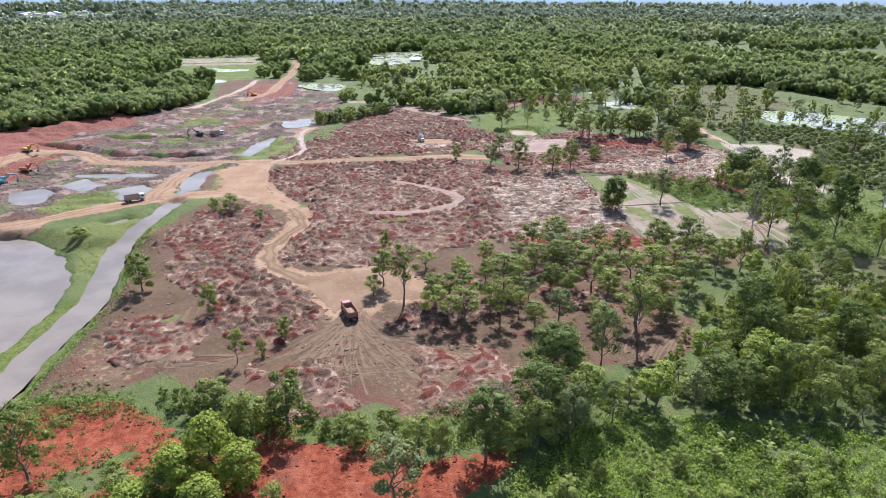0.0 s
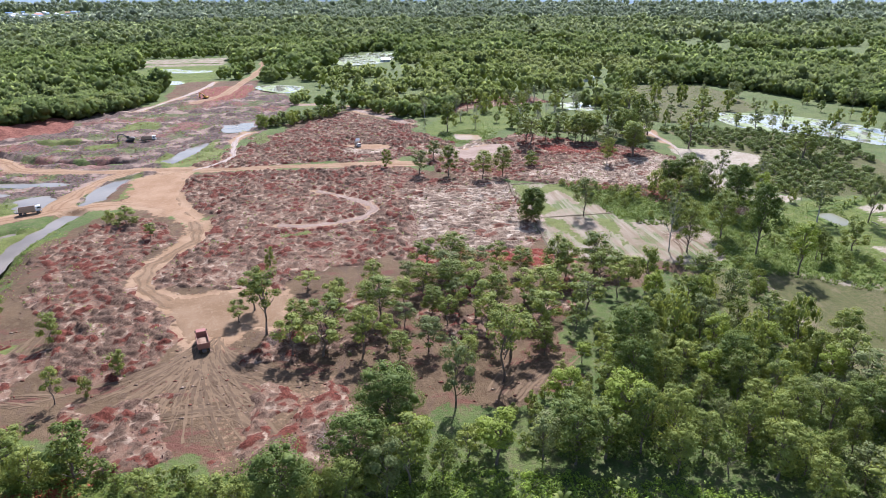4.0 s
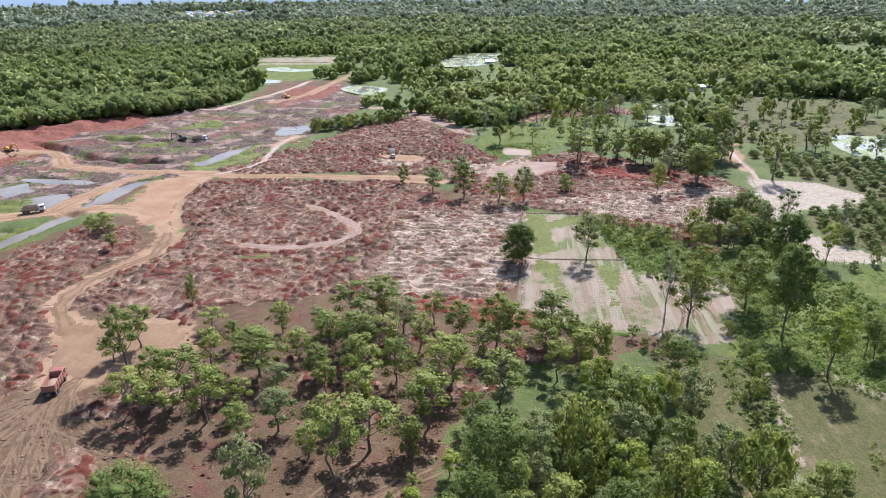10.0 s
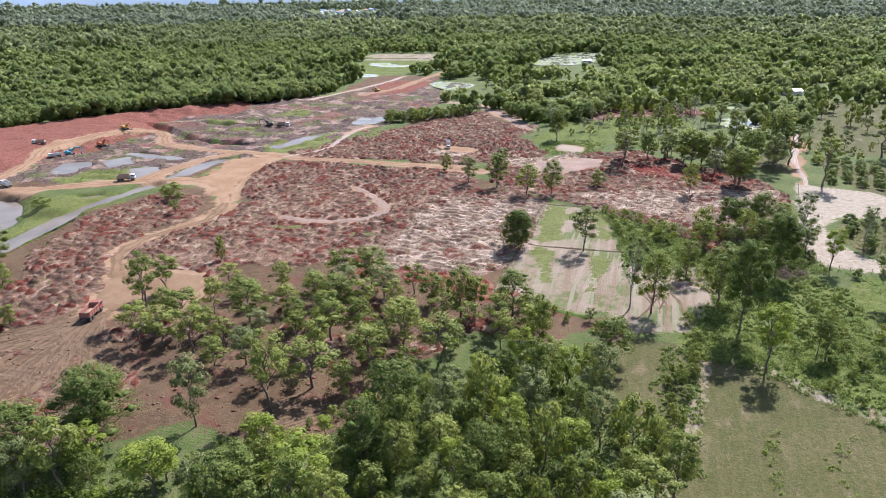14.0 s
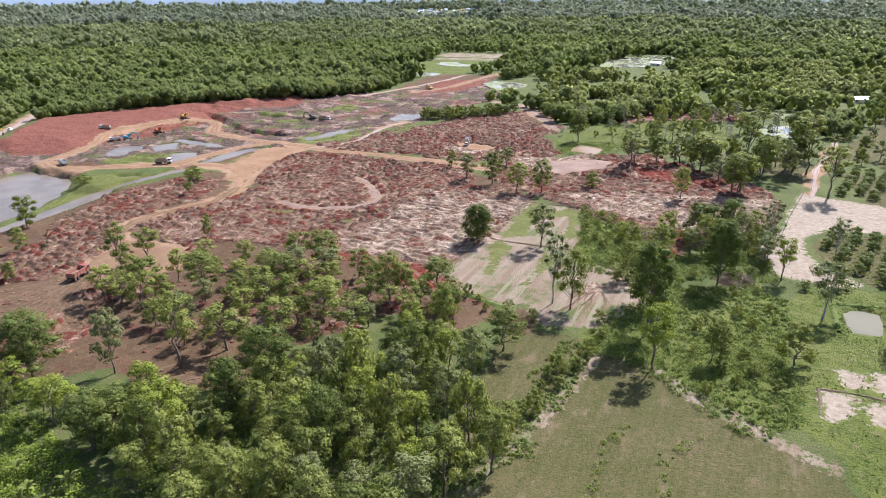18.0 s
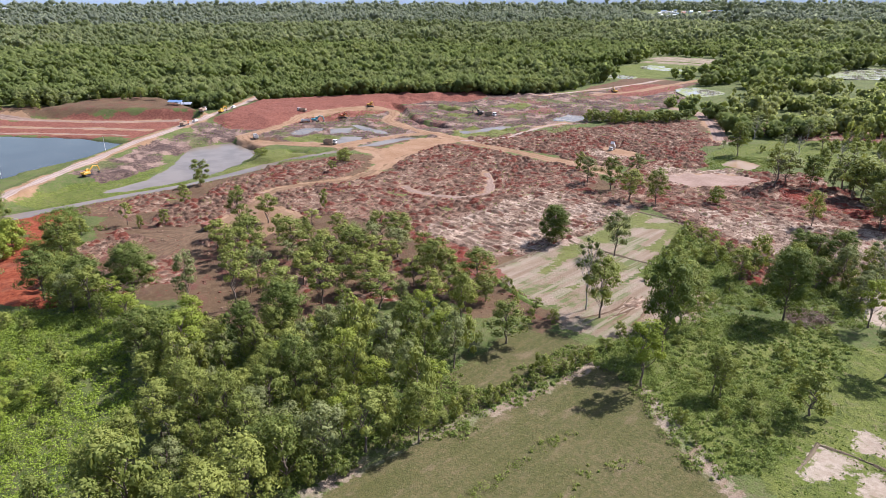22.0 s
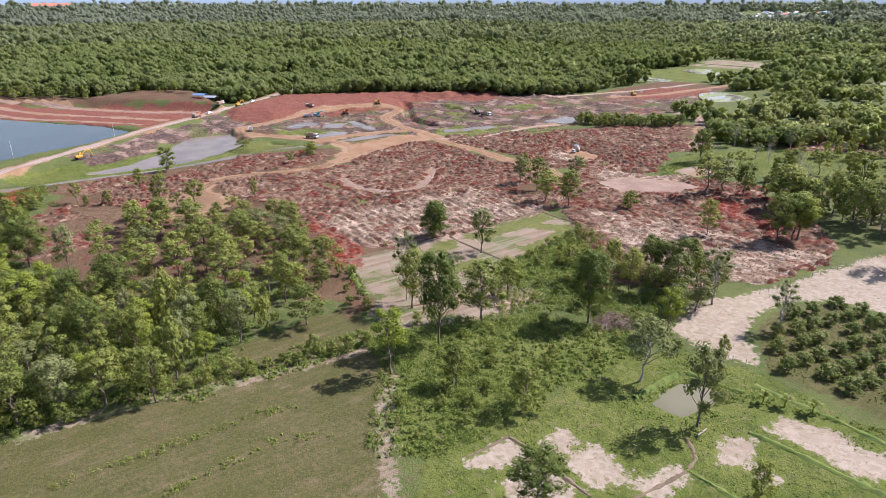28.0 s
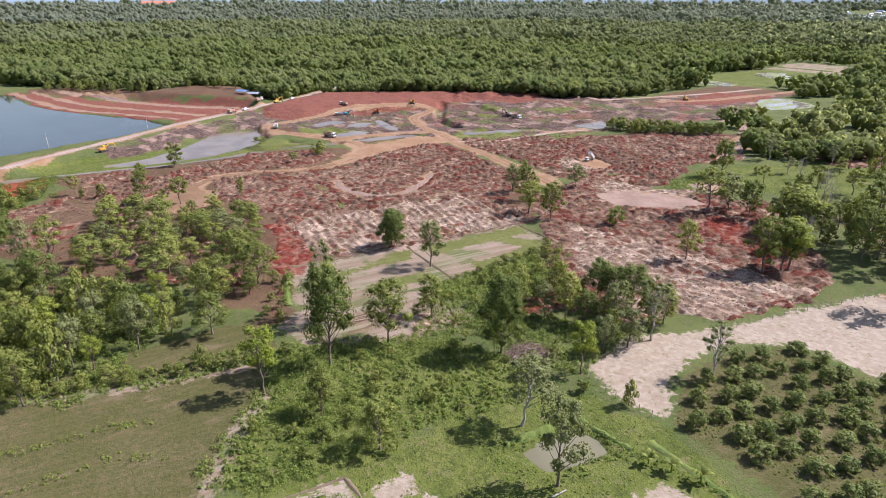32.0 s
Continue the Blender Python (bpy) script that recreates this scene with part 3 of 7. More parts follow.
ROADS = {   # name: line, width, material, label
    "haul_road": ([(-147, 231), (-128, 227), (-113, 236), (-97, 246), (-86, 252), (-72, 257), (-53, 260), (-44, 268)], 8.5, M_ROAD, "orange dirt haul road with wheel ruts"),
    "cross_road": ([(-84, 253), (-83, 276), (-80, 294), (-72, 309)], 8, M_ROAD, "orange dirt road over the cleared land"),
    "upper_haul_road": ([(-150, 238), (-158, 262), (-172, 285), (-172, 310), (-168, 335), (-153, 345), (-138, 334), (-126, 320), (-105, 313), (-79, 308), (-60, 308), (-35, 305), (-5, 304), (38, 301), (56, 298)], 6.5, M_ROAD, "winding orange dirt haul road"),
    "winding_road": ([(-50, 300), (-46, 272), (-38, 249), (-27, 230), (-24, 216), (-28, 204), (-31, 192), (-29, 180), (-22, 171), (-13, 163), (-9, 150)], 6.5, M_DIRT, "pale winding dirt track through the brush"),
    "north_lane": ([(-46, 306), (-35, 318), (-33, 332), (-35, 346), (-37, 370), (-33, 384)], 3.6, M_GRAVEL, "pale dirt lane along grassy strips"),
    "curved_track": ([(12, 264), (22, 256), (30, 247), (34, 238), (32, 231), (27, 226), (15, 223), (1, 225)], 4.6, M_TRAIL, "pale curved track through the brush"),
    "gravel_road": ([(-60, 66), (-97, 100), (-120, 124), (-150, 158), (-193, 211), (-214, 238), (-237, 267), (-272, 306), (-300, 336)], 7.5, M_GRAVEL, "straight pale gravel road on a low dyke"),
    "farm_track": ([(196, 410), (192, 385), (185, 342), (181, 304)], 3.2, M_GRAVEL, "narrow farm track with two wheel marks"),
    "low_terrace": ([(-398, 74), (-312, 103), (-268, 128), (-222, 166), (-196, 184)], 3.0, M_TRAIL, "pale bench cut along the red reservoir bank"),
    "high_terrace": ([(-400, 88), (-318, 118), (-276, 144), (-232, 180), (-206, 200)], 3.4, M_TRAIL, "upper pale bench cut along the red bank"),
    "rim_track": ([(-402, 104), (-330, 138), (-286, 166), (-246, 200), (-226, 226)], 7.0, M_TRAIL, "wide sandy rim above the reservoir bank"),
    "far_track": ([(-80, 790), (-70, 697), (-73, 598), (-76, 531), (-90, 500)], 7.0, M_ROAD, "red dirt road into the woods"),
    "wood_track": ([(-120, 470), (-112, 505), (-100, 560), (-98, 610)], 5.0, M_GRAVEL, "pale track along the wood's edge"),
    "north_track": ([(-14, 474), (4, 471), (24, 450), (41, 424), (57, 393)], 8.5, M_TRAIL, "pale track round the brush heaps"),
}
PLAZAS = {
    "road_junction": ([(-68, 296), (-45, 302), (-43, 274), (-33, 250), (-24, 233), (-32, 236), (-47, 250), (-60, 258), (-64, 276)], M_ROAD, "wide pale dirt junction with tyre marks"),
    "dirt_clearing": ([(-22, 171), (-10, 174), (5, 176), (13, 162), (14, 149), (4, 152), (-3, 147), (-13, 150), (-17, 160)], M_DIRT, "pale turning place of packed dirt"),
    "sandy_strip": ([(73, 304), (76, 321), (92, 331), (104, 330), (102, 315), (89, 301)], M_TRAIL, "smooth strip of pale sandy soil between brush heaps"),
    "tipping_place": ([(18, 344), (40, 342), (46, 332), (30, 330)], M_ROAD, "pale tipping place in the brush"),
}


YARDS = [[(-11, 155), (5, 143), (24, 130), (25, 115), (14, 105), (3, 104), (-13, 122), (-19, 117), (-18, 130)], [(-60, 150), (-45, 145), (-38, 122), (-60, 122), (-68, 135)], [(52, 112), (62, 126), (74, 132), (70, 118)]]


def hash2(ix, iy, seed):
    v = np.sin(ix * 127.1 + iy * 311.7 + seed * 74.7) * 43758.5453
    return v - np.floor(v)


def vnoise(x, y, size, seed):
    x, y = x / size, y / size
    ix, iy = np.floor(x), np.floor(y)
    fx, fy = x - ix, y - iy
    fx, fy = fx * fx * (3 - 2 * fx), fy * fy * (3 - 2 * fy)
    a, b = hash2(ix, iy, seed), hash2(ix + 1, iy, seed)
    c, d = hash2(ix, iy + 1, seed), hash2(ix + 1, iy + 1, seed)
    return (a * (1 - fx) + b * fx) * (1 - fy) + (c * (1 - fx) + d * fx) * fy - 0.5


def fbm(x, y, size, seed, octaves=3):
    return sum(vnoise(x, y, size / 2 ** k, seed + k) * 0.6 ** k for k in range(octaves))


def inside(poly, x, y, margin=25.0):
    """Metres inside an outline (below zero outside it), at most margin outside."""
    x, y = np.asarray(x, float), np.asarray(y, float)
    p = np.array(poly, float)
    out = np.full(x.shape, -margin)
    near = (x > p[:, 0].min() - margin) & (x < p[:, 0].max() + margin) & (y > p[:, 1].min() - margin) & (y < p[:, 1].max() + margin)
    px, py = x[near], y[near]
    if not px.size:
        return out
    best, odd = np.full(px.shape, 1e9), np.zeros(px.shape, bool)
    for (ax, ay), (bx, by) in zip(p, np.roll(p, -1, 0)):
        dx, dy = bx - ax, by - ay
        s = np.clip(((px - ax) * dx + (py - ay) * dy) / (dx * dx + dy * dy + 1e-9), 0, 1)
        best = np.minimum(best, np.hypot(px - ax - s * dx, py - ay - s * dy))
        if dy:
            odd ^= ((ay > py) != (by > py)) & (px < (py - ay) * dx / dy + ax)
    out[near] = np.maximum(np.where(odd, best, -best), -margin)
    return out


def off_line(line, x, y, margin=40.0):
    p = np.array(line, float)
    out = np.full(np.shape(x), margin)
    near = (x > p[:, 0].min() - margin) & (x < p[:, 0].max() + margin) & (y > p[:, 1].min() - margin) & (y < p[:, 1].max() + margin)
    px, py = x[near], y[near]
    best = np.full(px.shape, margin)
    for (ax, ay), (bx, by) in zip(p[:-1], p[1:]):
        dx, dy = bx - ax, by - ay
        s = np.clip(((px - ax) * dx + (py - ay) * dy) / (dx * dx + dy * dy), 0, 1)
        best = np.minimum(best, np.hypot(px - ax - s * dx, py - ay - s * dy))
    out[near] = best
    return out


def step(v, low, high):
    s = np.clip((v - low) / (high - low), 0, 1)
    return s * s * (3 - 2 * s)


def rounded(points, per=8, closed=False):
    """A smooth line through the given points."""
    p = np.array(points, float)
    n = len(p)
    out = []
    for i in range(n if closed else n - 1):
        if closed:
            a, b, c, d = p[(i - 1) % n], p[i], p[(i + 1) % n], p[(i + 2) % n]
        else:
            a, b, c, d = p[max(i - 1, 0)], p[i], p[i + 1], p[min(i + 2, n - 1)]
        for k in range(per):
            s = k / per
            out.append(0.5 * (2 * b + (c - a) * s + (2 * a - 5 * b + 4 * c - d) * s ** 2 + (3 * b - a - 3 * c + d) * s ** 3))
    if not closed:
        out.append(p[-1])
    return np.array(out)


def axis(dense_low, dense_high, cell, far_low, far_high, grow=1.11):
    mid = list(np.arange(dense_low, dense_high + cell / 2, cell))
    low, high, d = [], [], cell
    v = dense_low
    while v > far_low:
        d *= grow
        v -= d
        low.append(max(v, far_low))
    d, v = cell, dense_high
    while v < far_high:
        d *= grow
        v += d
        high.append(min(v, far_high))
    return np.array(low[::-1] + mid + high)


GX, GY = axis(-270, 250, 1.5, -4900, 4900, 1.13), axis(60, 470, 1.5, -1500, 4900, 1.13)


def level(x, y):
    return 6 * np.tanh((-2.2 + 0.018 * x + 0.010 * (y - 190)) / 6)


FAR_WATER = ("flooded_paddy", "far_paddy", "far_pool", "east_paddy", "wood_pool", "white_pond", "north_white_pond")
BASIN = [(-70, 85), (-71, 130), (-68, 160), (-70, 190), (-74, 210), (-84, 211), (-94, 208), (-112, 222), (-140, 231), (-152, 222), (-150, 196), (-128, 174), (-112, 148), (-104, 118), (-96, 85)]
LOW = ("pond",)
TRENCH = [(-172, 365), (-145, 348.5), (-121, 335), (-101, 329), (-80, 328)]
SIDE_TRENCH = [(-146, 379), (-123, 376), (-101, 372), (-92, 378)]
PIT_EDGE = [(-190, 226), (-176, 237), (-151, 254), (-159, 274), (-157, 291), (-150, 348), (-170, 368), (-138, 424)]
CARVED = [v[0] for k, v in WATERS.items() if k not in FAR_WATER]
LINES = {k: rounded(v[0], 4) for k, v in ROADS.items()}


def shape_land(x, y):
    """Heights and masks of the ground at the points x, y."""
    masks = {}
    wobs = {"field": 0.5, "turf": 4.0, "meadow": 2.0, "sand": 2.6}
    wob = fbm(x, y, 15.0, 5, 4)
    for name, polys in ZONES.items():
        d = np.full(x.shape, -25.0)
        for poly in polys:
            d = np.maximum(d, inside(poly, x, y))
        masks[name] = np.clip(0.5 + (d + 0.7 * (name == "sand") + wobs.get(name, 9.0) * wob) / (4.5 if name == "sand" else 4.0), 0, 1)
    smooth_z = level(x, y) + 0.5 * fbm(x, y, 45.0, 11, 2)
    rough = masks["brush"] * (0.9 * np.abs(fbm(x, y, 4.2, 21, 3)) + 0.5 * fbm(x, y, 13.0, 25, 2))
    rough = rough + masks["pale"] * 0.45 * np.sin(2 * np.pi * (y + 0.12 * x + 1.2 * fbm(x, y, 8.0, 44, 2)) / 3.1) * (0.4 + vnoise(x, y, 5.0, 46) + 0.5)
    rough = rough + (masks["red"] + masks["laterite"]) * 0.7 * fbm(x, y, 6.0, 31, 3) + masks["mud"] * (3.2 * np.abs(fbm(x, y, 16.0, 33, 4)) - 0.8) + masks["soil"] * 0.22 * fbm(x, y, 3.0, 35, 3)
    rough = rough - 3.0 * (1 - step(off_line(TRENCH, x, y), 2.2, 4.2)) - 2.0 * (1 - step(off_line(SIDE_TRENCH, x, y), 1.8, 3.8))
    for name in FAR_WATER:
        c = np.mean(np.array(WATERS[name][0], float), 0)
        wet = step(inside(WATERS[name][0], x, y), -12, -1)
        smooth_z = smooth_z * (1 - wet) + (level(c[0], c[1]) - 0.12) * wet
    bank = np.zeros(x.shape)
    res = inside(WATERS["reservoir"][0], x, y, 60.0)
    pit = np.maximum(inside(ZONES["red"][0], x, y), inside([(-340, 130), (-306, 166), (-334, 212), (-304, 245), (-224, 240), (-262, 205)], x, y))
    out = np.clip(-res - 1.0, 0, 26) / 8.0
    bank = 1.7 * (np.floor(out) + step(out - np.floor(out), 0.0, 0.45)) * step(pit, -8, 4) * np.where(inside(ZONES["red"][0], x, y) > -8, 0.6 * step(off_line(PIT_EDGE, x, y), 0.0, 30.0), 1.0)
    rim = inside(ZONES["laterite"][2], x, y)
    bank = bank + 0.8 * step(rim, -3, 6)
    dyke = off_line(LINES["gravel_road"], x, y)
    bank = bank + 1.4 * (1 - step(dyke, 5.0, 11.0))
    flat = np.zeros(x.shape)
    for name, (_, width, _, _) in ROADS.items():
        flat = np.maximum(flat, 1 - step(off_line(LINES[name], x, y), width / 2 + 0.4, width / 2 + 2.6))
    for poly, _, _ in PLAZAS.values():
        flat = np.maximum(flat, step(inside(poly, x, y), -2.2, -0.2))
    smooth_z = smooth_z - 2.4 * step(inside(BASIN, x, y), -4.0, 3.0) * (1 - flat)
    tread = np.zeros(x.shape)
    for name, (_, width, _, _) in ROADS.items():
        tread = np.maximum(tread, np.clip(0.5 + (width / 2 + 0.6 - off_line(LINES[name], x, y) + 5 * wob) / 4.0, 0, 1))
    for poly, _, _ in PLAZAS.values():
        tread = np.maximum(tread, np.clip(0.5 + (inside(poly, x, y) + 1.0 + 7 * wob) / 4.0, 0, 1))
    for poly in YARDS:
        tread = np.maximum(tread, np.clip(0.1 + (inside(poly, x, y) + 9 * wob) / 14.0, 0, 0.36))
    masks["packed"] = tread
    wet = np.full(x.shape, -25.0)
    for poly in CARVED:
        wet = np.maximum(wet, inside(poly, x, y) + 2.5 * fbm(x, y, 7.0, 81, 3))
    wet = np.maximum(wet, 3.6 - off_line(CANAL, x, y) + 2.0 * fbm(x, y, 7.0, 81, 3))
    dry = 1 - step(wet, -3, 0.5)
    z = smooth_z + (rough * (1 - flat) + bank) * dry - 2.2 * step(wet, -1.2, 1.8) - 0.25 * step(wet, -4.0, -1.0) * (1 - flat)
    return z, masks


XX, YY = np.meshgrid(GX, GY)
ZZ, MASKS = shape_land(XX, YY)


def gz(x, y):
    """Height of the ground."""
    x, y = np.asarray(x, float), np.asarray(y, float)
    i = np.clip(np.searchsorted(GX, x) - 1, 0, len(GX) - 2)
    j = np.clip(np.searchsorted(GY, y) - 1, 0, len(GY) - 2)
    u, v = (x - GX[i]) / (GX[i + 1] - GX[i]), (y - GY[j]) / (GY[j + 1] - GY[j])
    return (ZZ[j, i] * (1 - u) + ZZ[j, i + 1] * u) * (1 - v) + (ZZ[j + 1, i] * (1 - u) + ZZ[j + 1, i + 1] * u) * v


def mesh_of(name, verts, faces, material=None, smooth=False):
    verts, faces = np.asarray(verts, np.float32), np.asarray(faces, np.int32)
    me = bpy.data.meshes.new(name)
    me.vertices.add(len(verts))
    me.vertices.foreach_set("co", verts.ravel())
    me.loops.add(faces.size)
    me.loops.foreach_set("vertex_index", faces.ravel())
    me.polygons.add(len(faces))
    me.polygons.foreach_set("loop_start", np.arange(0, faces.size, faces.shape[1], dtype=np.int32))
    if smooth:
        me.polygons.foreach_set("use_smooth", np.ones(len(faces), bool))
    me.update(calc_edges=True)
    if material:
        me.materials.append(material)
    return me


def part(name, bm, material, parent, label=""):
    """Links a bmesh, or a mesh, as one part under a thing."""
    if isinstance(bm, bmesh.types.BMesh):
        me = bpy.data.meshes.new(name)
        bm.to_mesh(me)
        bm.free()
        me.materials.append(material)
    else:
        me = bm
    ob = new(name, me)
    ob.parent = parent
    if label:
        tagged(ob, label)
    return ob


nx, ny = len(GX), len(GY)
idx = np.arange(nx * ny).reshape(ny, nx)
quads = np.stack([idx[:-1, :-1], idx[:-1, 1:], idx[1:, 1:], idx[1:, :-1]], -1).reshape(-1, 4)
ground_mesh = mesh_of("ground", np.stack([XX, YY, ZZ], -1).reshape(-1, 3), quads, M_GROUND, True)
for zone_name, values in MASKS.items():
    layer = ground_mesh.attributes.new(zone_name, "FLOAT", "POINT")
    layer.data.foreach_set("value", values.ravel().astype(np.float32))
tagged(new("ground", ground_mesh), "cleared red-brown land between grass, fields and woods", "ground", kind="structure")


def ribbon(line, width, lift, seed, edge=0.5, per=14, cols=7):
    """A strip along a line, with uneven sides, lying on the ground."""
    p = rounded(line, per)
    d = np.gradient(p, axis=0)
    d /= np.linalg.norm(d, axis=1)[:, None] + 1e-9
    side = np.stack([-d[:, 1], d[:, 0]], 1)
    rows = []
    for i in range(len(p)):
        w = width / 2 + edge * 2.5 * float(fbm(np.array(i * 1.0), np.array(0.0), 5.3, seed, 3))
        w2 = width / 2 + edge * 2.5 * float(fbm(np.array(i * 1.0), np.array(9.0), 5.3, seed, 3))
        for k in range(cols):
            s = k / (cols - 1)
            rows.append(p[i] + side[i] * (-w + (w + w2) * s))
    rows = np.array(rows)
    z = gz(rows[:, 0], rows[:, 1]) + lift
    crown = np.tile(np.array([-0.12, 0, 0.02, -0.02, 0.02, 0, -0.12]) if cols == 7 else np.zeros(cols), len(p))
    grid = np.arange(len(rows)).reshape(len(p), cols)
    f = np.stack([grid[:-1, :-1], grid[:-1, 1:], grid[1:, 1:], grid[1:, :-1]], -1).reshape(-1, 4)
    return np.column_stack([rows, z + crown]), f


def patch(poly, lift, level_z=None, wob=0.8, seed=3, grow_by=0.0):
    """A filled outline with an uneven edge; lies on the ground or, with level_z, flat."""
    ring = rounded(poly, 10, True)
    tang = np.roll(ring, -1, 0) - np.roll(ring, 1, 0)
    tang /= np.linalg.norm(tang, axis=1)[:, None] + 1e-9
    area = np.dot(ring[:, 0], np.roll(ring[:, 1], -1)) - np.dot(ring[:, 1], np.roll(ring[:, 0], -1))
    ring = ring + grow_by * np.stack([tang[:, 1], -tang[:, 0]], 1) * np.sign(area)
    ring = ring + wob * np.column_stack([fbm(ring[:, 0], ring[:, 1], 6.0, seed), fbm(ring[:, 0], ring[:, 1], 6.0, seed + 9)])
    bm = bmesh.new()
    vs = [bm.verts.new((a, b, 0)) for a, b in ring]
    edges = [bm.edges.new((vs[i], vs[(i + 1) % len(vs)])) for i in range(len(vs))]
    bmesh.ops.triangle_fill(bm, use_beauty=True, edges=edges)
    if level_z is None:
        for _ in range(3):
            bmesh.ops.subdivide_edges(bm, edges=[e for e in bm.edges if e.calc_length() > 2.5], cuts=1)
            bmesh.ops.triangulate(bm, faces=bm.faces)
    for v in bm.verts:
        v.co.z = level_z if level_z is not None else float(gz(v.co.x, v.co.y)) + (lift if not v.is_boundary else -0.25)
    bmesh.ops.recalc_face_normals(bm, faces=bm.faces)
    if bm.faces and sum(f.normal.z for f in bm.faces) < 0:
        bmesh.ops.reverse_faces(bm, faces=bm.faces)
    for f in bm.faces:
        f.smooth = True
    return bm


for k, (name, (line, width, mat, label)) in enumerate(ROADS.items()):
    v, f = ribbon(line, width * 0.78, 0.05 + 0.004 * k, 50 + k, 0.9)
    me = mesh_of(name, v, f, mat, True)
    layer = me.attributes.new("across", "FLOAT", "POINT")
    layer.data.foreach_set("value", np.tile(np.linspace(0, 1, 7), len(v) // 7).astype(np.float32))
    tagged(new(name, me), label, "road", kind="structure")
for k, (name, (poly, mat, label)) in enumerate(PLAZAS.items()):
    ob = part(name, patch(poly, 0.10 + 0.006 * k, None, 4.0), mat, None)
    tagged(ob, label, "road", kind="structure")
for k, (name, (poly, mat, label)) in enumerate(WATERS.items()):
    c = np.mean(np.array(poly, float), 0)
    if name == "roadside_pool":
        c = np.array([-150.0, 190.0])
    ob = part(name, patch(poly, 0, float(level(c[0], c[1])) + (0.02 if name in FAR_WATER else -2.95 if name in LOW else -0.55), 0.5, 3, 0.0 if name in FAR_WATER else 1.6), mat, None)
    tagged(ob, label, "water", kind="structure")
v, f = ribbon(CANAL, 8.2, 0, 70, 0.5)
v[:, 2] = np.repeat(level(v[3::7, 0], v[3::7, 1]) - 2.95 + 1.9 * step(v[3::7, 1], 196.0, 236.0), 7)
tagged(new("canal", mesh_of("canal", v, f, M_POND, True)), "narrow canal of slow grey-brown water", "water", kind="structure")

# ---- trees ----
RNG = np.random.default_rng(7)


OCT_V = np.array([(1, 0, 0), (0, 1, 0), (-1, 0, 0), (0, -1, 0), (0, 0, 1), (0, 0, -1)], float)
OCT_F = np.array([(0, 1, 4), (1, 2, 4), (2, 3, 4), (3, 0, 4), (1, 0, 5), (2, 1, 5), (3, 2, 5), (0, 3, 5)])


def unit(v):
    return v / (np.linalg.norm(v, axis=-1, keepdims=True) + 1e-9)


def cards(centres, outward, size, rng, loose=0.36):
    """Leaf sprays: small bent four-cornered blades, turned mostly outward and up."""
    n = len(centres)
    nor = unit(1.15 * outward + np.array([0, 0, 0.3]) + loose * rng.normal(size=(n, 3)))
    a = unit(np.cross(nor, rng.normal(size=(n, 3))))
    b = np.cross(nor, a)
    s = (0.76 * size * rng.uniform(0.55, 1.4, n))[:, None]
    fold = nor * s * 0.25
    v = np.stack([centres - a * s, centres + b * s * 0.62 - fold, centres + a * s, centres - b * s * 0.62 - fold], 1).reshape(-1, 3)
    i = np.arange(n)[:, None] * 4
    f = np.concatenate([i + [0, 1, 2], i + [0, 2, 3]], 1).reshape(-1, 3)
    return v, f


def tube(points, radii, sides=6):
    """A tapered limb through points."""
    p = np.array(points, float)
    d = unit(np.gradient(p, axis=0))
    a = unit(np.cross(d, np.array([0.31, 0.9, 0.2])))
    b = np.cross(d, a)
    ang = np.arange(sides) * 2 * np.pi / sides
    ring = np.cos(ang)[None, :, None] * a[:, None] + np.sin(ang)[None, :, None] * b[:, None]
    v = (p[:, None] + ring * np.array(radii)[:, None, None]).reshape(-1, 3)
    g = np.arange(len(v)).reshape(len(p), sides)
    r = np.roll(g, -1, 1)
    f = np.stack([g[:-1], r[:-1], r[1:], g[1:]], -1).reshape(-1, 4)
    return v, f


def join(pieces):
    vs, fs, n = [], [], 0
    for v, f in pieces:
        vs.append(v)
        fs.append(f + n)
        n += len(v)
    return np.concatenate(vs), np.concatenate(fs)


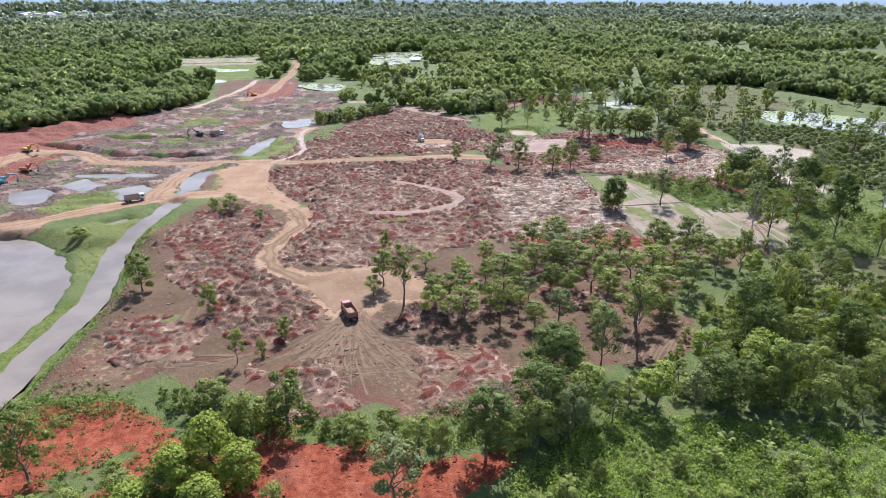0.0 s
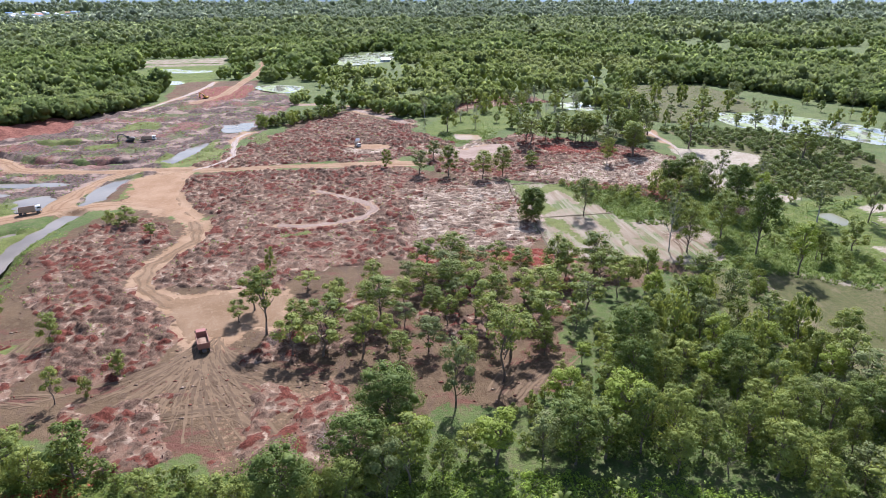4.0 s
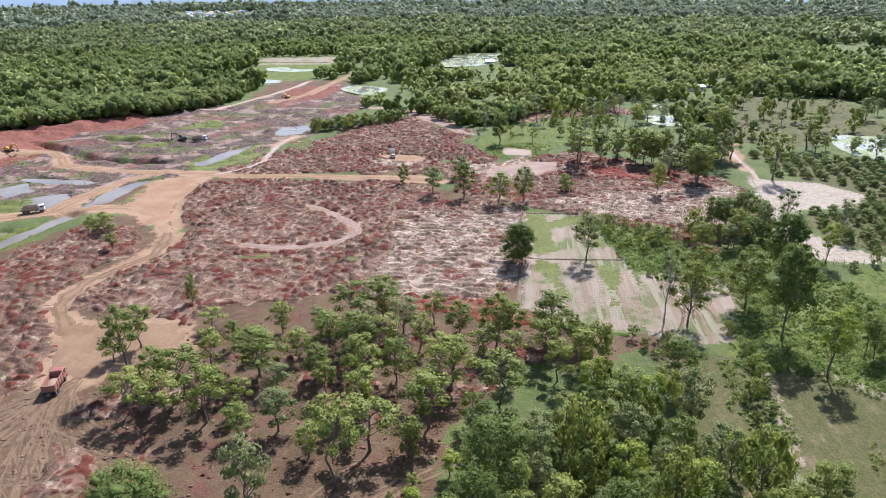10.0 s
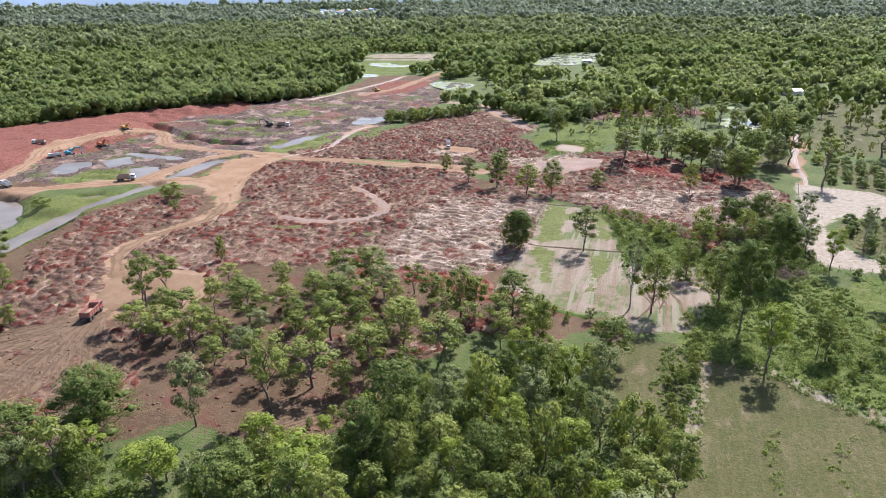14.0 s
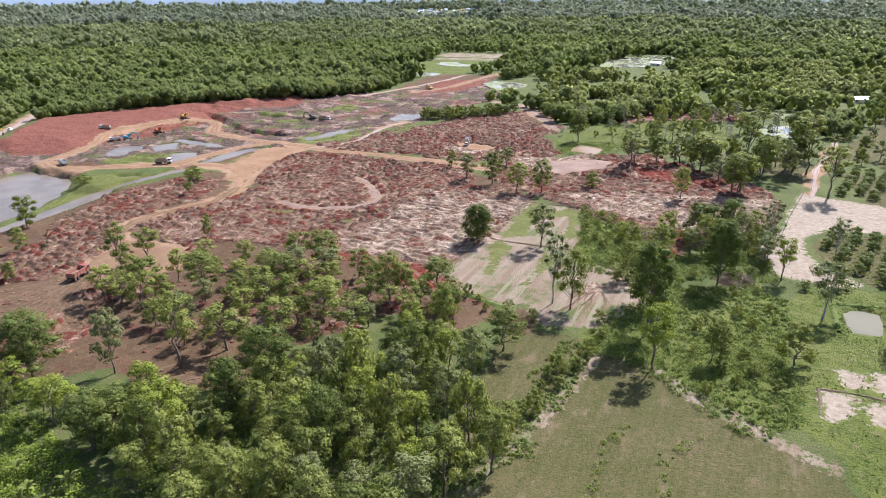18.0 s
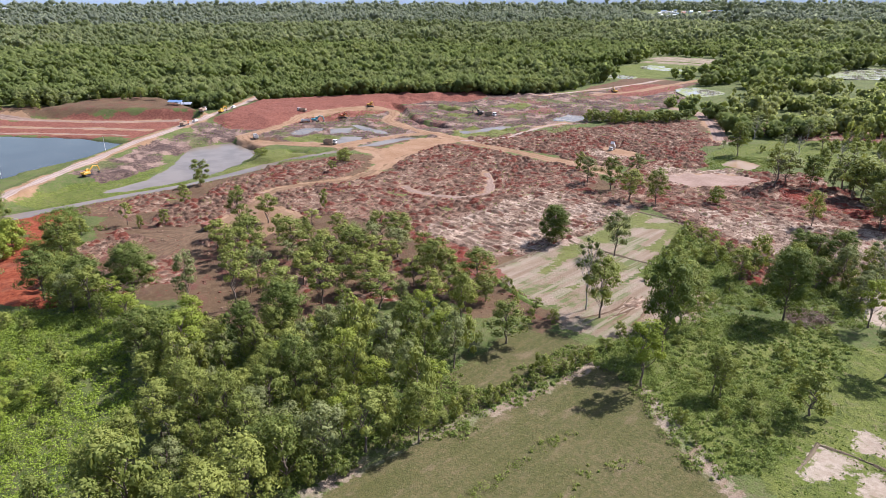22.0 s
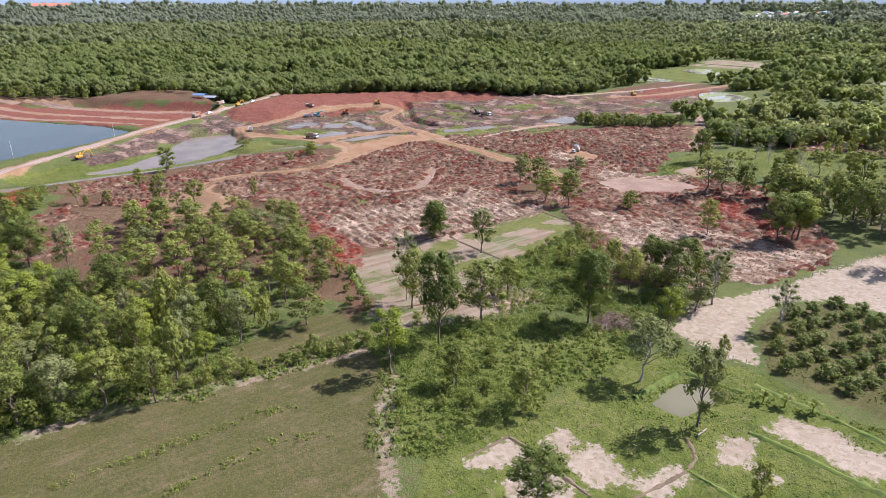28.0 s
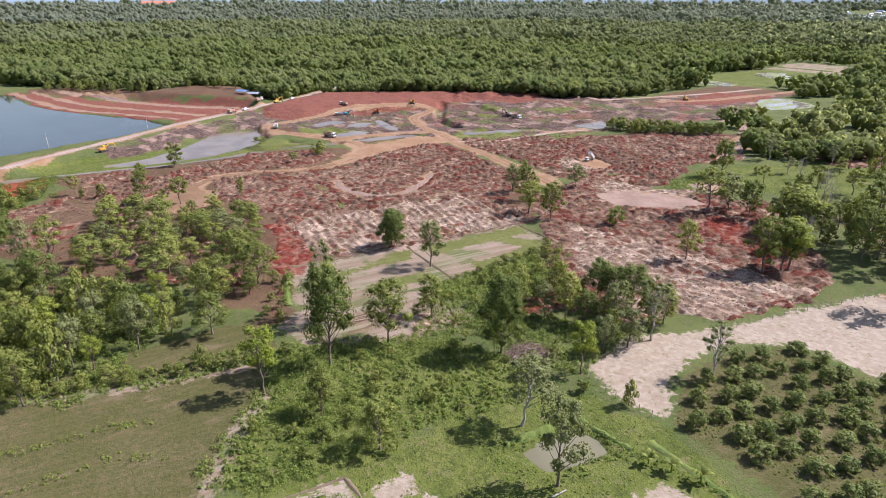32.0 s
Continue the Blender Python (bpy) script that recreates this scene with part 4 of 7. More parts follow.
def grow(seed, height=14.0, width=10.0, base=0.28, clumps=20, per=70, leaf=0.40, lean=0.0, twigs=0, droop=0.0):
    """A tree of given height and crown width: limbs that fork, and leaf clumps at their ends."""
    rng = np.random.default_rng(seed)
    limbs, centres = [], []
    top = np.array([lean * height, 0.3 * rng.normal(), height * 0.86])
    n = 7
    trunk = [top * (k / n) + np.array([rng.normal() * 0.12, rng.normal() * 0.12, 0]) * (k > 0) * min(k, 3) for k in range(n + 1)]
    girth = 0.012 * height + 0.06
    limbs.append(tube(trunk, [girth * (1.25 if k == 0 else 1.0 - 0.82 * k / n) for k in range(n + 1)], 7))
    golden = 2.4
    for k in range(clumps):
        s = (k + 0.5) / clumps
        z = height * (base + (0.97 - base) * s ** 0.85)
        rel = (z / height - base) / (1 - base)
        reach = width / 2 * math.sqrt(max(0.05, 1 - (1.75 * rel - 0.62) ** 2 * 0.78)) * rng.uniform(0.35, 0.86)
        ang = k * golden + rng.uniform(-0.5, 0.5)
        root = np.array(trunk[0]) + top * max(0.2, (z / height - 0.14 - 0.2 * reach / width))
        c = np.array([math.cos(ang) * reach, math.sin(ang) * reach, z]) + np.array([lean * z, 0, 0])
        centres.append(c)
        midp = (root + c) / 2 + np.array([0, 0, -0.05 * reach - droop]) + rng.normal(size=3) * 0.15
        limbs.append(tube([root, midp, c], [girth * 0.42, girth * 0.26, girth * 0.09], 4))
        for _ in range(twigs):
            e = c + rng.normal(size=3) * width * 0.11
            limbs.append(tube([midp, (midp + e) / 2 + rng.normal(size=3) * 0.2, e], [girth * 0.16, girth * 0.1, girth * 0.04], 4))
    leaf_v = []
    if per:
        pos, out = [], []
        for c in centres:
            m = int(2.4 * per * rng.uniform(0.6, 1.4))
            r = width * rng.uniform(0.12, 0.21)
            d = unit(rng.normal(size=(m, 3))) * rng.uniform(0.45, 1.0, (m, 1)) ** 0.5
            d[:, 2] *= 0.68
            pos.append(c + d * r)
            out.append(unit(d + 0.5 * unit(c - np.array([lean * height, 0, height * 0.6]))))
        # opaque lumps added unseen inside the clumps to block light and deepen shade
        hearts = np.array(centres)
        m = len(hearts)
        v = OCT_V[None] * (1 + 0.3 * rng.normal(size=(m, 6, 1))) * width * 0.085
        heart = ((hearts[:, None] + v * [1, 1, 0.7]).reshape(-1, 3), (OCT_F[None] + 6 * np.arange(m)[:, None, None]).reshape(-1, 3))
        leaf_v = join([heart, cards(np.concatenate(pos), np.concatenate(out), 0.68 * leaf, rng, 0.46)])
    return join(limbs), leaf_v


KINDS = {}


def tree_kind(key, name, label, leaf_mat, bark=None, variants=3, **shape):
    made = []
    for k in range(variants):
        wood, leaf = grow(900 + 37 * k + 11 * len(KINDS), **shape)
        root = new(name)
        root.empty_display_size = 0.5
        tagged(root, label, "tree" if "tree" in name else "bush", group=name + "s")
        part("trunk", mesh_of("trunk", *wood, bark or M_BARK, True), None, root)
        if len(leaf):
            part("crown", mesh_of("crown", *leaf, leaf_mat), None, root)
        root.location = (0, -900 - 40 * len(KINDS), -60)
        made.append([root, shape.get("height", 14.0), shape.get("width", 10.0), False])
    KINDS[key] = made


tree_kind("spread", "broadleaf_tree", "tall broadleaf tree with an uneven green crown", M_LEAF, variants=4, clumps=21, per=68, leaf=0.36)
tree_kind("giant", "dark_broadleaf_tree", "great dense tree with a dark green crown", M_LEAF_DARK, variants=2, height=18.0, width=14.0, clumps=40, per=130, leaf=0.32, base=0.24)
tree_kind("dark", "dark_broadleaf_tree", "tall dense tree with a dark green crown", M_LEAF_DARK, variants=3, height=18.0, width=13.0, clumps=28, per=80, leaf=0.42, base=0.36)
tree_kind("tall", "slender_tree", "slender tree with a high thin crown", M_LEAF, variants=3, height=16.0, width=8.0, base=0.5, clumps=13, per=60, leaf=0.36)
tree_kind("young", "young_tree", "young tree with thin trunk and airy crown", M_LEAF, variants=4, height=10.0, width=7.0, base=0.42, clumps=12, per=52, leaf=0.36)
tree_kind("round", "round_bush_tree", "small dense round-crowned tree", M_LEAF, variants=3, height=8.0, width=6.0, base=0.16, clumps=16, per=54, leaf=0.31)
tree_kind("bush", "shrub", "low spreading green shrub", M_LEAF, variants=4, height=4.0, width=5.0, base=0.12, clumps=11, per=38, leaf=0.31)
tree_kind("vine", "vine_covered_tree", "tree overgrown with dark green vines down to the ground", M_LEAF_DARK, variants=1, height=11.5, width=9.5, base=0.1, clumps=44, per=80, leaf=0.36)
tree_kind("yellow", "yellow_green_tree", "tree with fresh yellow-green leaves", M_LEAF_YELLOW, variants=2, height=14.0, width=8.0, base=0.42, clumps=16, per=60, leaf=0.38)
tree_kind("clump", "yellow_green_shrub", "tall dense clump of yellow-green fronds down to the ground", M_LEAF_YELLOW, variants=2, height=9.0, width=8.0, base=0.06, clumps=36, per=46, leaf=0.40)
tree_kind("grey", "grey_green_tree", "tree with pale grey-green leaves", M_LEAF_GREY, variants=3, height=12.0, width=8.5, base=0.32, clumps=16, per=58, leaf=0.37)
tree_kind("sparse", "sparse_tree", "thin-leaved tree with visible pale branches", M_LEAF_GREY, M_BARK_PALE, variants=2, height=16.0, width=9.0, base=0.42, clumps=18, per=26, leaf=0.34, twigs=2)
tree_kind("dead", "dead_tree", "leafless grey dead tree", M_LEAF_GREY, M_BARK_PALE, variants=2, height=11.0, width=8.0, base=0.3, clumps=14, per=0, twigs=5)
tree_kind("lean", "leaning_tree", "leaning tree with a pale bare trunk", M_LEAF_GREY, M_BARK_PALE, variants=1, height=14.0, width=10.0, base=0.45, clumps=17, per=56, leaf=0.38, lean=-0.12)
tree_kind("orchard", "orchard_bush", "rounded green fruit bush in an orchard row", M_ORCHARD, variants=4, height=3.4, width=4.2, base=0.12, clumps=16, per=24, leaf=0.35)


PLANTED = []


FAR_KINDS = {"spread": dict(per=34, leaf=0.62), "grey": dict(height=12.0, width=8.5, base=0.32, clumps=14, per=28, leaf=0.56), "dark": dict(height=18.0, width=13.0, clumps=20, per=36, leaf=0.7, base=0.3), "tall": dict(height=16.0, width=8.0, base=0.5, clumps=12, per=28, leaf=0.55), "bush": dict(height=4.0, width=5.0, base=0.12, clumps=9, per=22, leaf=0.48), "round": dict(height=8.0, width=6.0, base=0.16, clumps=14, per=26, leaf=0.5)}
FAR_LOOK = {"spread": ("broadleaf_tree", "tall broadleaf tree with an uneven green crown", M_LEAF), "grey": ("grey_green_tree", "tree with pale grey-green leaves", M_LEAF_GREY), "dark": ("dark_broadleaf_tree", "tall dense tree with a dark green crown", M_LEAF_DARK), "tall": ("slender_tree", "slender tree with a high thin crown", M_LEAF), "bush": ("shrub", "low spreading green shrub", M_LEAF), "round": ("round_bush_tree", "small dense round-crowned tree", M_LEAF)}
for far_key, far_shape in FAR_KINDS.items():
    tree_kind("far_" + far_key, *FAR_LOOK[far_key], variants=3, **far_shape)


def stand(kind, x, y, height, width, spin=None):
    if "far_" + kind in KINDS and (y > 300 or x < -130):
        kind = "far_" + kind
    if kind == "dark" and width >= 12:
        kind = "giant"
    entry_list = KINDS[kind]
    entry = entry_list[int(RNG.integers(len(entry_list)))]
    root, h0, w0, used = entry
    turn = RNG.uniform(0, 360) if spin is None else spin
    sx, sz = width / w0, height / h0
    place = pose(x, y, float(gz(x, y)) - 0.1, 0, 0, turn)
    if not used:
        entry[3] = True
        ob = root
    else:
        ob = copy_thing(root, place)
    ob.matrix_basis = place
    ob.scale = (sx, sx, sz)
    PLANTED.append((x, y))
    return ob


WEST = [("round", -62, 167, 11, 9.5), ("round", -41, 151, 8, 5.8), ("round", -21, 135.5, 6, 4.3), ("young", -30, 126, 8.5, 5), ("bush", -25, 128.6, 4.3, 3), ("tall", 7.5, 149, 17, 8.4), ("young", 0.1, 156, 6, 6.3), ("young", 15.5, 172, 5.6, 6.6), ("round", 4, 184.5, 8, 4), ("round", -51, 233, 6.9, 9.3), ("bush", -57, 236, 4.8, 6), ("young", -38, 217, 5.7, 5.5), ("bush", -96, 214, 3.5, 9), ("young", 2.8, 162, 10.5, 9.4)]
MIDDLE = [("round", 40.8, 293, 8.5, 5.8), ("grey", 54.6, 279, 11, 9.4), ("spread", 66.6, 277, 13.5, 10), ("spread", 80, 269, 12, 11), ("spread", 89, 272, 13.5, 10), ("bush", 105, 286, 6.3, 8), ("vine", 87, 214, 11.6, 9.6), ("grey", 106.5, 217.5, 14, 9.6), ("spread", 138.5, 283, 12.5, 7.5), ("spread", 157, 299, 15, 12), ("tall", 187, 304, 19.5, 12.5), ("spread", 140, 225, 9.5, 7.5), ("dark", 148, 243, 11.5, 8.5), ("dark", 157.5, 245, 13, 9), ("grey", 63, 303, 9, 9)]
CENTRE = [("spread", 82.5, 168, 13, 10), ("tall", 58.5, 122, 17.5, 9), ("grey", 47.5, 114.5, 14.5, 8), ("spread", 126, 180.5, 15.8, 9.8), ("sparse", 121, 182, 19, 7), ("spread", 141.5, 190, 15.5, 12), ("dark", 144.8, 175.5, 22, 11.8), ("yellow", 148.5, 161, 15, 7.8), ("spread", 160.6, 168.7, 9, 6), ("dark", 34.7, 105.5, 15.5, 14), ("dark", 28.8, 96, 13.5, 11), ("dark", 84, 121, 16, 11.5), ("round", 103, 157, 13, 7), ("yellow", 66.4, 107.5, 11.5, 7), ("spread", 130, 119.5, 12.6, 8), ("spread", 118, 156, 10.5, 10)]
EAST = [("dark", 157, 209.5, 18, 12), ("spread", 134.6, 204, 11, 8), ("yellow", 172, 219, 12, 6), ("sparse", 168.5, 241, 15.5, 8.5), ("lean", 180.5, 199, 14, 10.5), ("grey", 196, 195.3, 16.5, 9), ("sparse", 185.5, 241, 12.5, 7.3), ("bush", 185, 219.5, 5.3, 3.7), ("spread", 164, 249, 9.5, 7.5), ("dark", 152, 244, 11, 8.5), ("spread", 151, 231, 12, 8), ("grey", 161, 237, 12, 7.7), ("bush", 130, 232, 6, 8), ("dark", 193.8, 159.3, 10.8, 9.3), ("round", 212.5, 187, 7.5, 4.4), ("round", 174.5, 174.5, 9.8, 8), ("tall", 159, 169, 10.2, 4.5), ("yellow", 157.7, 301, 14.7, 12.4)]
NORTH = [("spread", 77.5, 368, 15.5, 11.5), ("spread", 141, 326, 16, 16), ("tall", 182, 370, 20, 13.5), ("tall", 222, 361, 17, 13.5), ("spread", 155, 294, 16, 11.5), ("spread", 227, 276, 15, 15), ("grey", 113, 330, 14, 14), ("tall", 157.7, 337, 23, 11), ("spread", 176, 340, 22, 13), ("spread", 165, 333, 15, 11), ("grey", 149, 312, 10.6, 11), ("dead", 150, 318, 12, 9), ("dead", 120, 372, 13, 8), ("dead", 132, 380, 9, 6), ("dark", 116, 362, 10, 5)]
HEDGE = [("round", -32, 111.5, 6.1, 7), ("round", -16.7, 101.5, 12, 10), ("round", -23, 101.5, 8.5, 7), ("spread", -58, 93, 15, 10.5), ("grey", 2, 80, 12.4, 10), ("round", -4, 95, 6, 6), ("round", 7, 93.7, 6.6, 7), ("round", 10.6, 91.7, 7, 5), ("dark", 18, 88.5, 14, 11.6), ("clump", -28, 91, 10.5, 9), ("clump", -32.5, 86, 8.5, 8.5), ("clump", -22.5, 86.5, 8, 8), ("clump", -38, 82, 6, 8), ("clump", -27, 81, 6, 8), ("round", -35, 84, 6, 7), ("round", -41, 86, 5, 6.5), ("bush", -48, 84, 4, 6), ("round", -53, 82, 5, 6), ("bush", -60, 83, 4, 6), ("bush", -17, 83, 3.5, 5), ("bush", -44, 92, 3, 4.5)]
for listed in (WEST, MIDDLE, CENTRE, EAST, NORTH, HEDGE):
    for row in listed:
        stand(*row)


def scatter(poly, gap, kinds, heights, ratio, limit=400, seed=1, avoid=3.2):
    """Trees of mixed kinds over an outline, no two closer than gap."""
    rng = np.random.default_rng(seed)
    p = np.array(poly, float)
    got = []
    for _ in range(limit * 12):
        x, y = rng.uniform(p[:, 0].min(), p[:, 0].max()), rng.uniform(p[:, 1].min(), p[:, 1].max())
        if inside(poly, np.array([x]), np.array([y]))[0] < 0:
            continue
        if any((x - a) ** 2 + (y - b) ** 2 < gap ** 2 for a, b in got) or any((x - a) ** 2 + (y - b) ** 2 < avoid ** 2 for a, b in PLANTED) or max(inside(r, np.array([x]), np.array([y]))[0] for r in ZONES["laterite"]) > -2:
            continue
        got.append((x, y))
        if len(got) >= limit:
            break
    for x, y in got:
        h = rng.uniform(*heights)
        stand(kinds[int(rng.integers(len(kinds)))], x, y, h, h * rng.uniform(*ratio))


FOREST = [(26, 88), (30, 98), (44, 101), (58, 97), (73, 107), (84, 124), (93, 139), (103, 151), (114, 150), (124, 128), (126, 108), (127, 92), (126, 62), (106, 66), (95, 87), (68, 95), (50, 98)]
scatter(FOREST, 4.7, ["spread", "spread", "dark", "grey", "young", "round", "tall", "yellow", "bush"], (6.5, 13.5), (0.55, 0.85), 260, 3)
scatter([(10, 145), (28, 170), (56, 180), (80, 176), (100, 172), (104, 158), (88, 152), (70, 128), (62, 126), (45, 131), (28, 134), (15, 137)], 6.2, ["young", "young", "spread", "spread", "grey"], (6, 12), (0.75, 1.1), 70, 5)
scatter([(8, 52), (16, 72), (40, 84), (66, 82), (88, 72), (92, 56), (60, 48)], 4.6, ["bush", "bush", "yellow", "round"], (2.0, 5), (0.9, 1.3), 60, 33)
scatter([(-60, 66), (-16, 66), (-20, 84), (-30, 90), (-44, 86)], 4.0, ["round", "spread", "bush", "yellow"], (5, 10), (0.6, 0.9), 30, 7)
scatter([(133, 167), (134, 186), (150, 205), (165, 214), (172, 190), (172, 161), (172, 148), (160, 153), (148, 166)], 4.2, ["bush", "bush", "bush", "young"], (1.2, 3.2), (0.9, 1.4), 34, 9)
scatter([(-60, 117), (-35, 113), (-20, 104), (0, 99), (33, 95), (30, 90), (0, 93), (-24, 97), (-36, 108), (-60, 112)], 3.6, ["round", "bush", "bush"], (2.5, 6.5), (0.7, 1.1), 36, 11)
scatter([(127, 100), (128, 118), (133, 140), (136, 164), (132, 164), (129, 140), (124, 118), (124, 100)], 3.4, ["bush", "bush", "round"], (2.0, 5.0), (0.8, 1.2), 30, 13)
scatter([(110, 318), (130, 330), (145, 318), (178, 322), (186, 346), (160, 352), (135, 347)], 6.0, ["spread", "grey", "dark", "tall"], (9, 17), (0.55, 0.8), 30, 15)
scatter([(-34, 396), (-10, 402), (8, 420), (22, 440), (14, 444), (-6, 424), (-30, 408)], 3.4, ["round", "dark", "bush"], (4, 7.5), (0.9, 1.4), 46, 17)
scatter([(262, 300), (300, 300), (245, 350), (198, 405), (186, 370), (200, 356), (240, 340)], 8.0, ["spread", "tall", "grey", "bush", "bush"], (3, 11), (0.6, 0.9), 34, 19)
scatter([(168, 226), (162, 236), (150, 226), (142, 226), (138, 236), (150, 250), (164, 254), (169, 244)], 5.0, ["spread", "grey", "bush", "dark"], (5, 10), (0.7, 0.9), 14, 31)
scatter([(122, 208), (142, 226), (152, 233), (168, 240), (172, 222), (180, 213), (165, 216), (150, 207), (140, 196)], 5.0, ["bush", "round", "bush", "young"], (1.2, 3.4), (0.9, 1.3), 30, 41)
scatter([(96, 180), (111, 174), (121, 171), (118, 167), (104, 172), (90, 178)], 3.5, ["bush", "young"], (2, 4), (0.8, 1.1), 14, 21)
scatter([(80, 380), (130, 455), (150, 400), (140, 350), (108, 365)], 11.0, ["spread", "young", "bush", "dead"], (4, 12), (0.6, 0.9), 18, 23)
scatter([(108, 258), (118, 255), (134, 240), (128, 226), (118, 222)], 3.6, ["bush"], (1.5, 3.2), (1.1, 1.5), 26, 25)

scatter([(-418, 100), (-330, 202), (-298, 245), (-275, 245), (-318, 200), (-400, 92)], 6.0, ["round", "spread", "grey", "bush"], (4, 10), (0.8, 1.1), 44, 35)

for x, y, h, w in ((-244, 348, 11, 20), (-232, 366, 12, 22), (-218, 384, 11, 19), (-204, 398, 12, 22), (-190, 412, 11, 21), (-178, 424, 12, 20), (-166, 436, 11, 22), (-154, 448, 12, 20), (-146, 464, 11, 19), (-138, 482, 12, 20), (-236, 384, 13, 20), (-206, 420, 13, 22), (-180, 446, 13, 21), (-160, 470, 13, 20)):
    stand("spread", x, y, h, w)
scatter([(60, 366), (75, 372), (92, 380), (110, 362), (135, 345), (150, 400), (130, 455), (80, 418)], 7.0, ["grey", "bush", "sparse", "round", "bush"], (3.0, 8), (0.7, 1.0), 12, 37)

scatter([(44, 100), (62, 97), (78, 110), (92, 136), (86, 142), (66, 118), (52, 108)], 3.4, ["bush", "bush", "round", "yellow"], (2, 6), (0.8, 1.2), 34, 43)
scatter([(-60, 118), (-36, 114), (-20, 106), (-2, 101), (-2, 97), (-22, 99), (-38, 108), (-60, 112)], 3.0, ["bush", "round", "bush"], (2.0, 5.0), (0.9, 1.3), 26, 45)

# orchard rows
ORCHARD = [[(193, 225), (185, 238), (182, 250), (184, 262), (190, 267), (203, 268), (214, 284), (232, 296), (246, 280), (240, 250), (232, 228), (214, 223)],
           [(190, 310), (193, 352), (240, 335), (268, 300), (256, 264), (234, 298), (214, 288), (204, 303)]]
rng = np.random.default_rng(4)
for i in range(-18, 28):
    for j in range(-18, 28):
        a = radians(-12)
        u, w = 5.4 * i, 5.4 * j
        x, y = 205 + u * math.cos(a) - w * math.sin(a) + rng.normal() * 0.45, 245 + u * math.sin(a) + w * math.cos(a) + rng.normal() * 0.45
        if max(inside(o, np.array([x]), np.array([y]))[0] for o in ORCHARD) > 0 and rng.uniform() > 0.05 and all((x - p) ** 2 + (y - q) ** 2 > 8 for p, q in PLANTED):
            stand("orchard", x, y, rng.uniform(2.4, 3.4), rng.uniform(3.9, 5.0))
scatter([(85, 425), (139, 460), (200, 400), (233, 515), (300, 505), (340, 395), (300, 310), (232, 362), (190, 402), (150, 400)], 11.0, ["spread", "tall", "grey", "bush", "bush", "dark"], (4, 14), (0.6, 0.9), 46, 27)
scatter([(60, 404), (78, 420), (140, 466), (160, 470), (190, 425), (150, 410), (110, 420), (84, 408)], 6.5, ["spread", "grey", "sparse", "round"], (6, 13), (0.6, 0.9), 22, 29)

# ---- woods round the cleared land ----
HULL = [(-470, 55), (-418, 100), (-330, 202), (-298, 245), (-242, 258), (-250, 300), (-204, 380), (-146, 440), (-118, 500), (-130, 614), (-64, 614), (-45, 500), (-10, 460), (20, 452), (63, 404), (75, 418), (139, 465), (200, 408), (233, 522), (301, 512), (345, 395), (420, 300), (440, 100), (300, -100), (-470, -100)]
GLADES = [ZONES["field"][1], ZONES["lush"][9], [(-10, 640), (2, 719), (34, 713), (62, 751), (74, 700), (40, 640)], [(-64, 496), (-57, 582), (-15, 572), (-18, 490)], WATERS["far_paddy"][0], WATERS["east_paddy"][0], WATERS["wood_pool"][0],
          [(519, 715), (528, 793), (732, 874), (547, 648)], [(190, 530), (240, 570), (260, 540), (220, 515)], [(-560, 118), (-600, 128), (-590, 150), (-550, 140)], [(-900, 2000), (-760, 2020), (-820, 2750), (-1500, 3050), (-1480, 2850)], [(-470, 600), (-420, 650), (-410, 640), (-455, 590)], [(-760, 1010), (-640, 1090), (-600, 1050), (-720, 980)], [(-3800, 420), (-3500, 440), (-3480, 860), (-3720, 860)], [(-330, 1150), (-200, 1180), (-190, 1080), (-320, 1060)],
          [(-900, 520), (-840, 600), (-760, 540), (-820, 470)], [(150, 1500), (420, 1600), (460, 1420), (180, 1350)], [(700, 1600), (1100, 1500), (1000, 1250), (720, 1350)]]


OPEN_WOODS = [(-40, 470), (-20, 640), (20, 700), (120, 780), (300, 720), (330, 560), (230, 525), (140, 468), (70, 420), (20, 455)]


def wood_spots(near, far, count, gap_noise, seed):
    rng = np.random.default_rng(seed)
    r = np.sqrt(rng.uniform(near ** 2, far ** 2, count))
    a = rng.uniform(radians(-106), radians(50), count)
    x, y = 110 + r * np.sin(a), 60 + r * np.cos(a)
    keep = inside(HULL, x, y, 30.0) < -2.0
    for g in GLADES:
        keep &= inside(g, x, y) < -3
    for name in ("gravel_road", "far_track"):
        keep &= off_line(LINES[name], x, y) > 8
    thin = 0.35 * step(x, -60.0, 10.0) * (1 - step(y, 900.0, 1300.0)) + 0.6 * step(fbm(x, y, 240.0, 57, 3), 0.12, 0.3)
    keep &= fbm(x, y, gap_noise, seed, 3) + 0.5 > 0.04 + 0.34 * thin * rng.uniform(0.5, 1.5, count)
    return x[keep], y[keep], rng


def sprays(centres, outward, size, rng, loose):
    """Leaf sprays as single three-cornered blades, for crowns far away."""
    n = len(centres)
    nor = unit(outward + np.array([0, 0, 0.45]) + loose * rng.normal(size=(n, 3)))
    a = unit(np.cross(nor, rng.normal(size=(n, 3))))
    b = np.cross(nor, a)
    s = (size * rng.uniform(0.6, 1.4, n))[:, None]
    v = np.stack([centres - a * s * 0.8 - b * s * 0.5, centres + a * s * 0.8 - b * s * 0.4, centres + b * s], 1).reshape(-1, 3)
    return v, np.arange(3 * n).reshape(-1, 3)


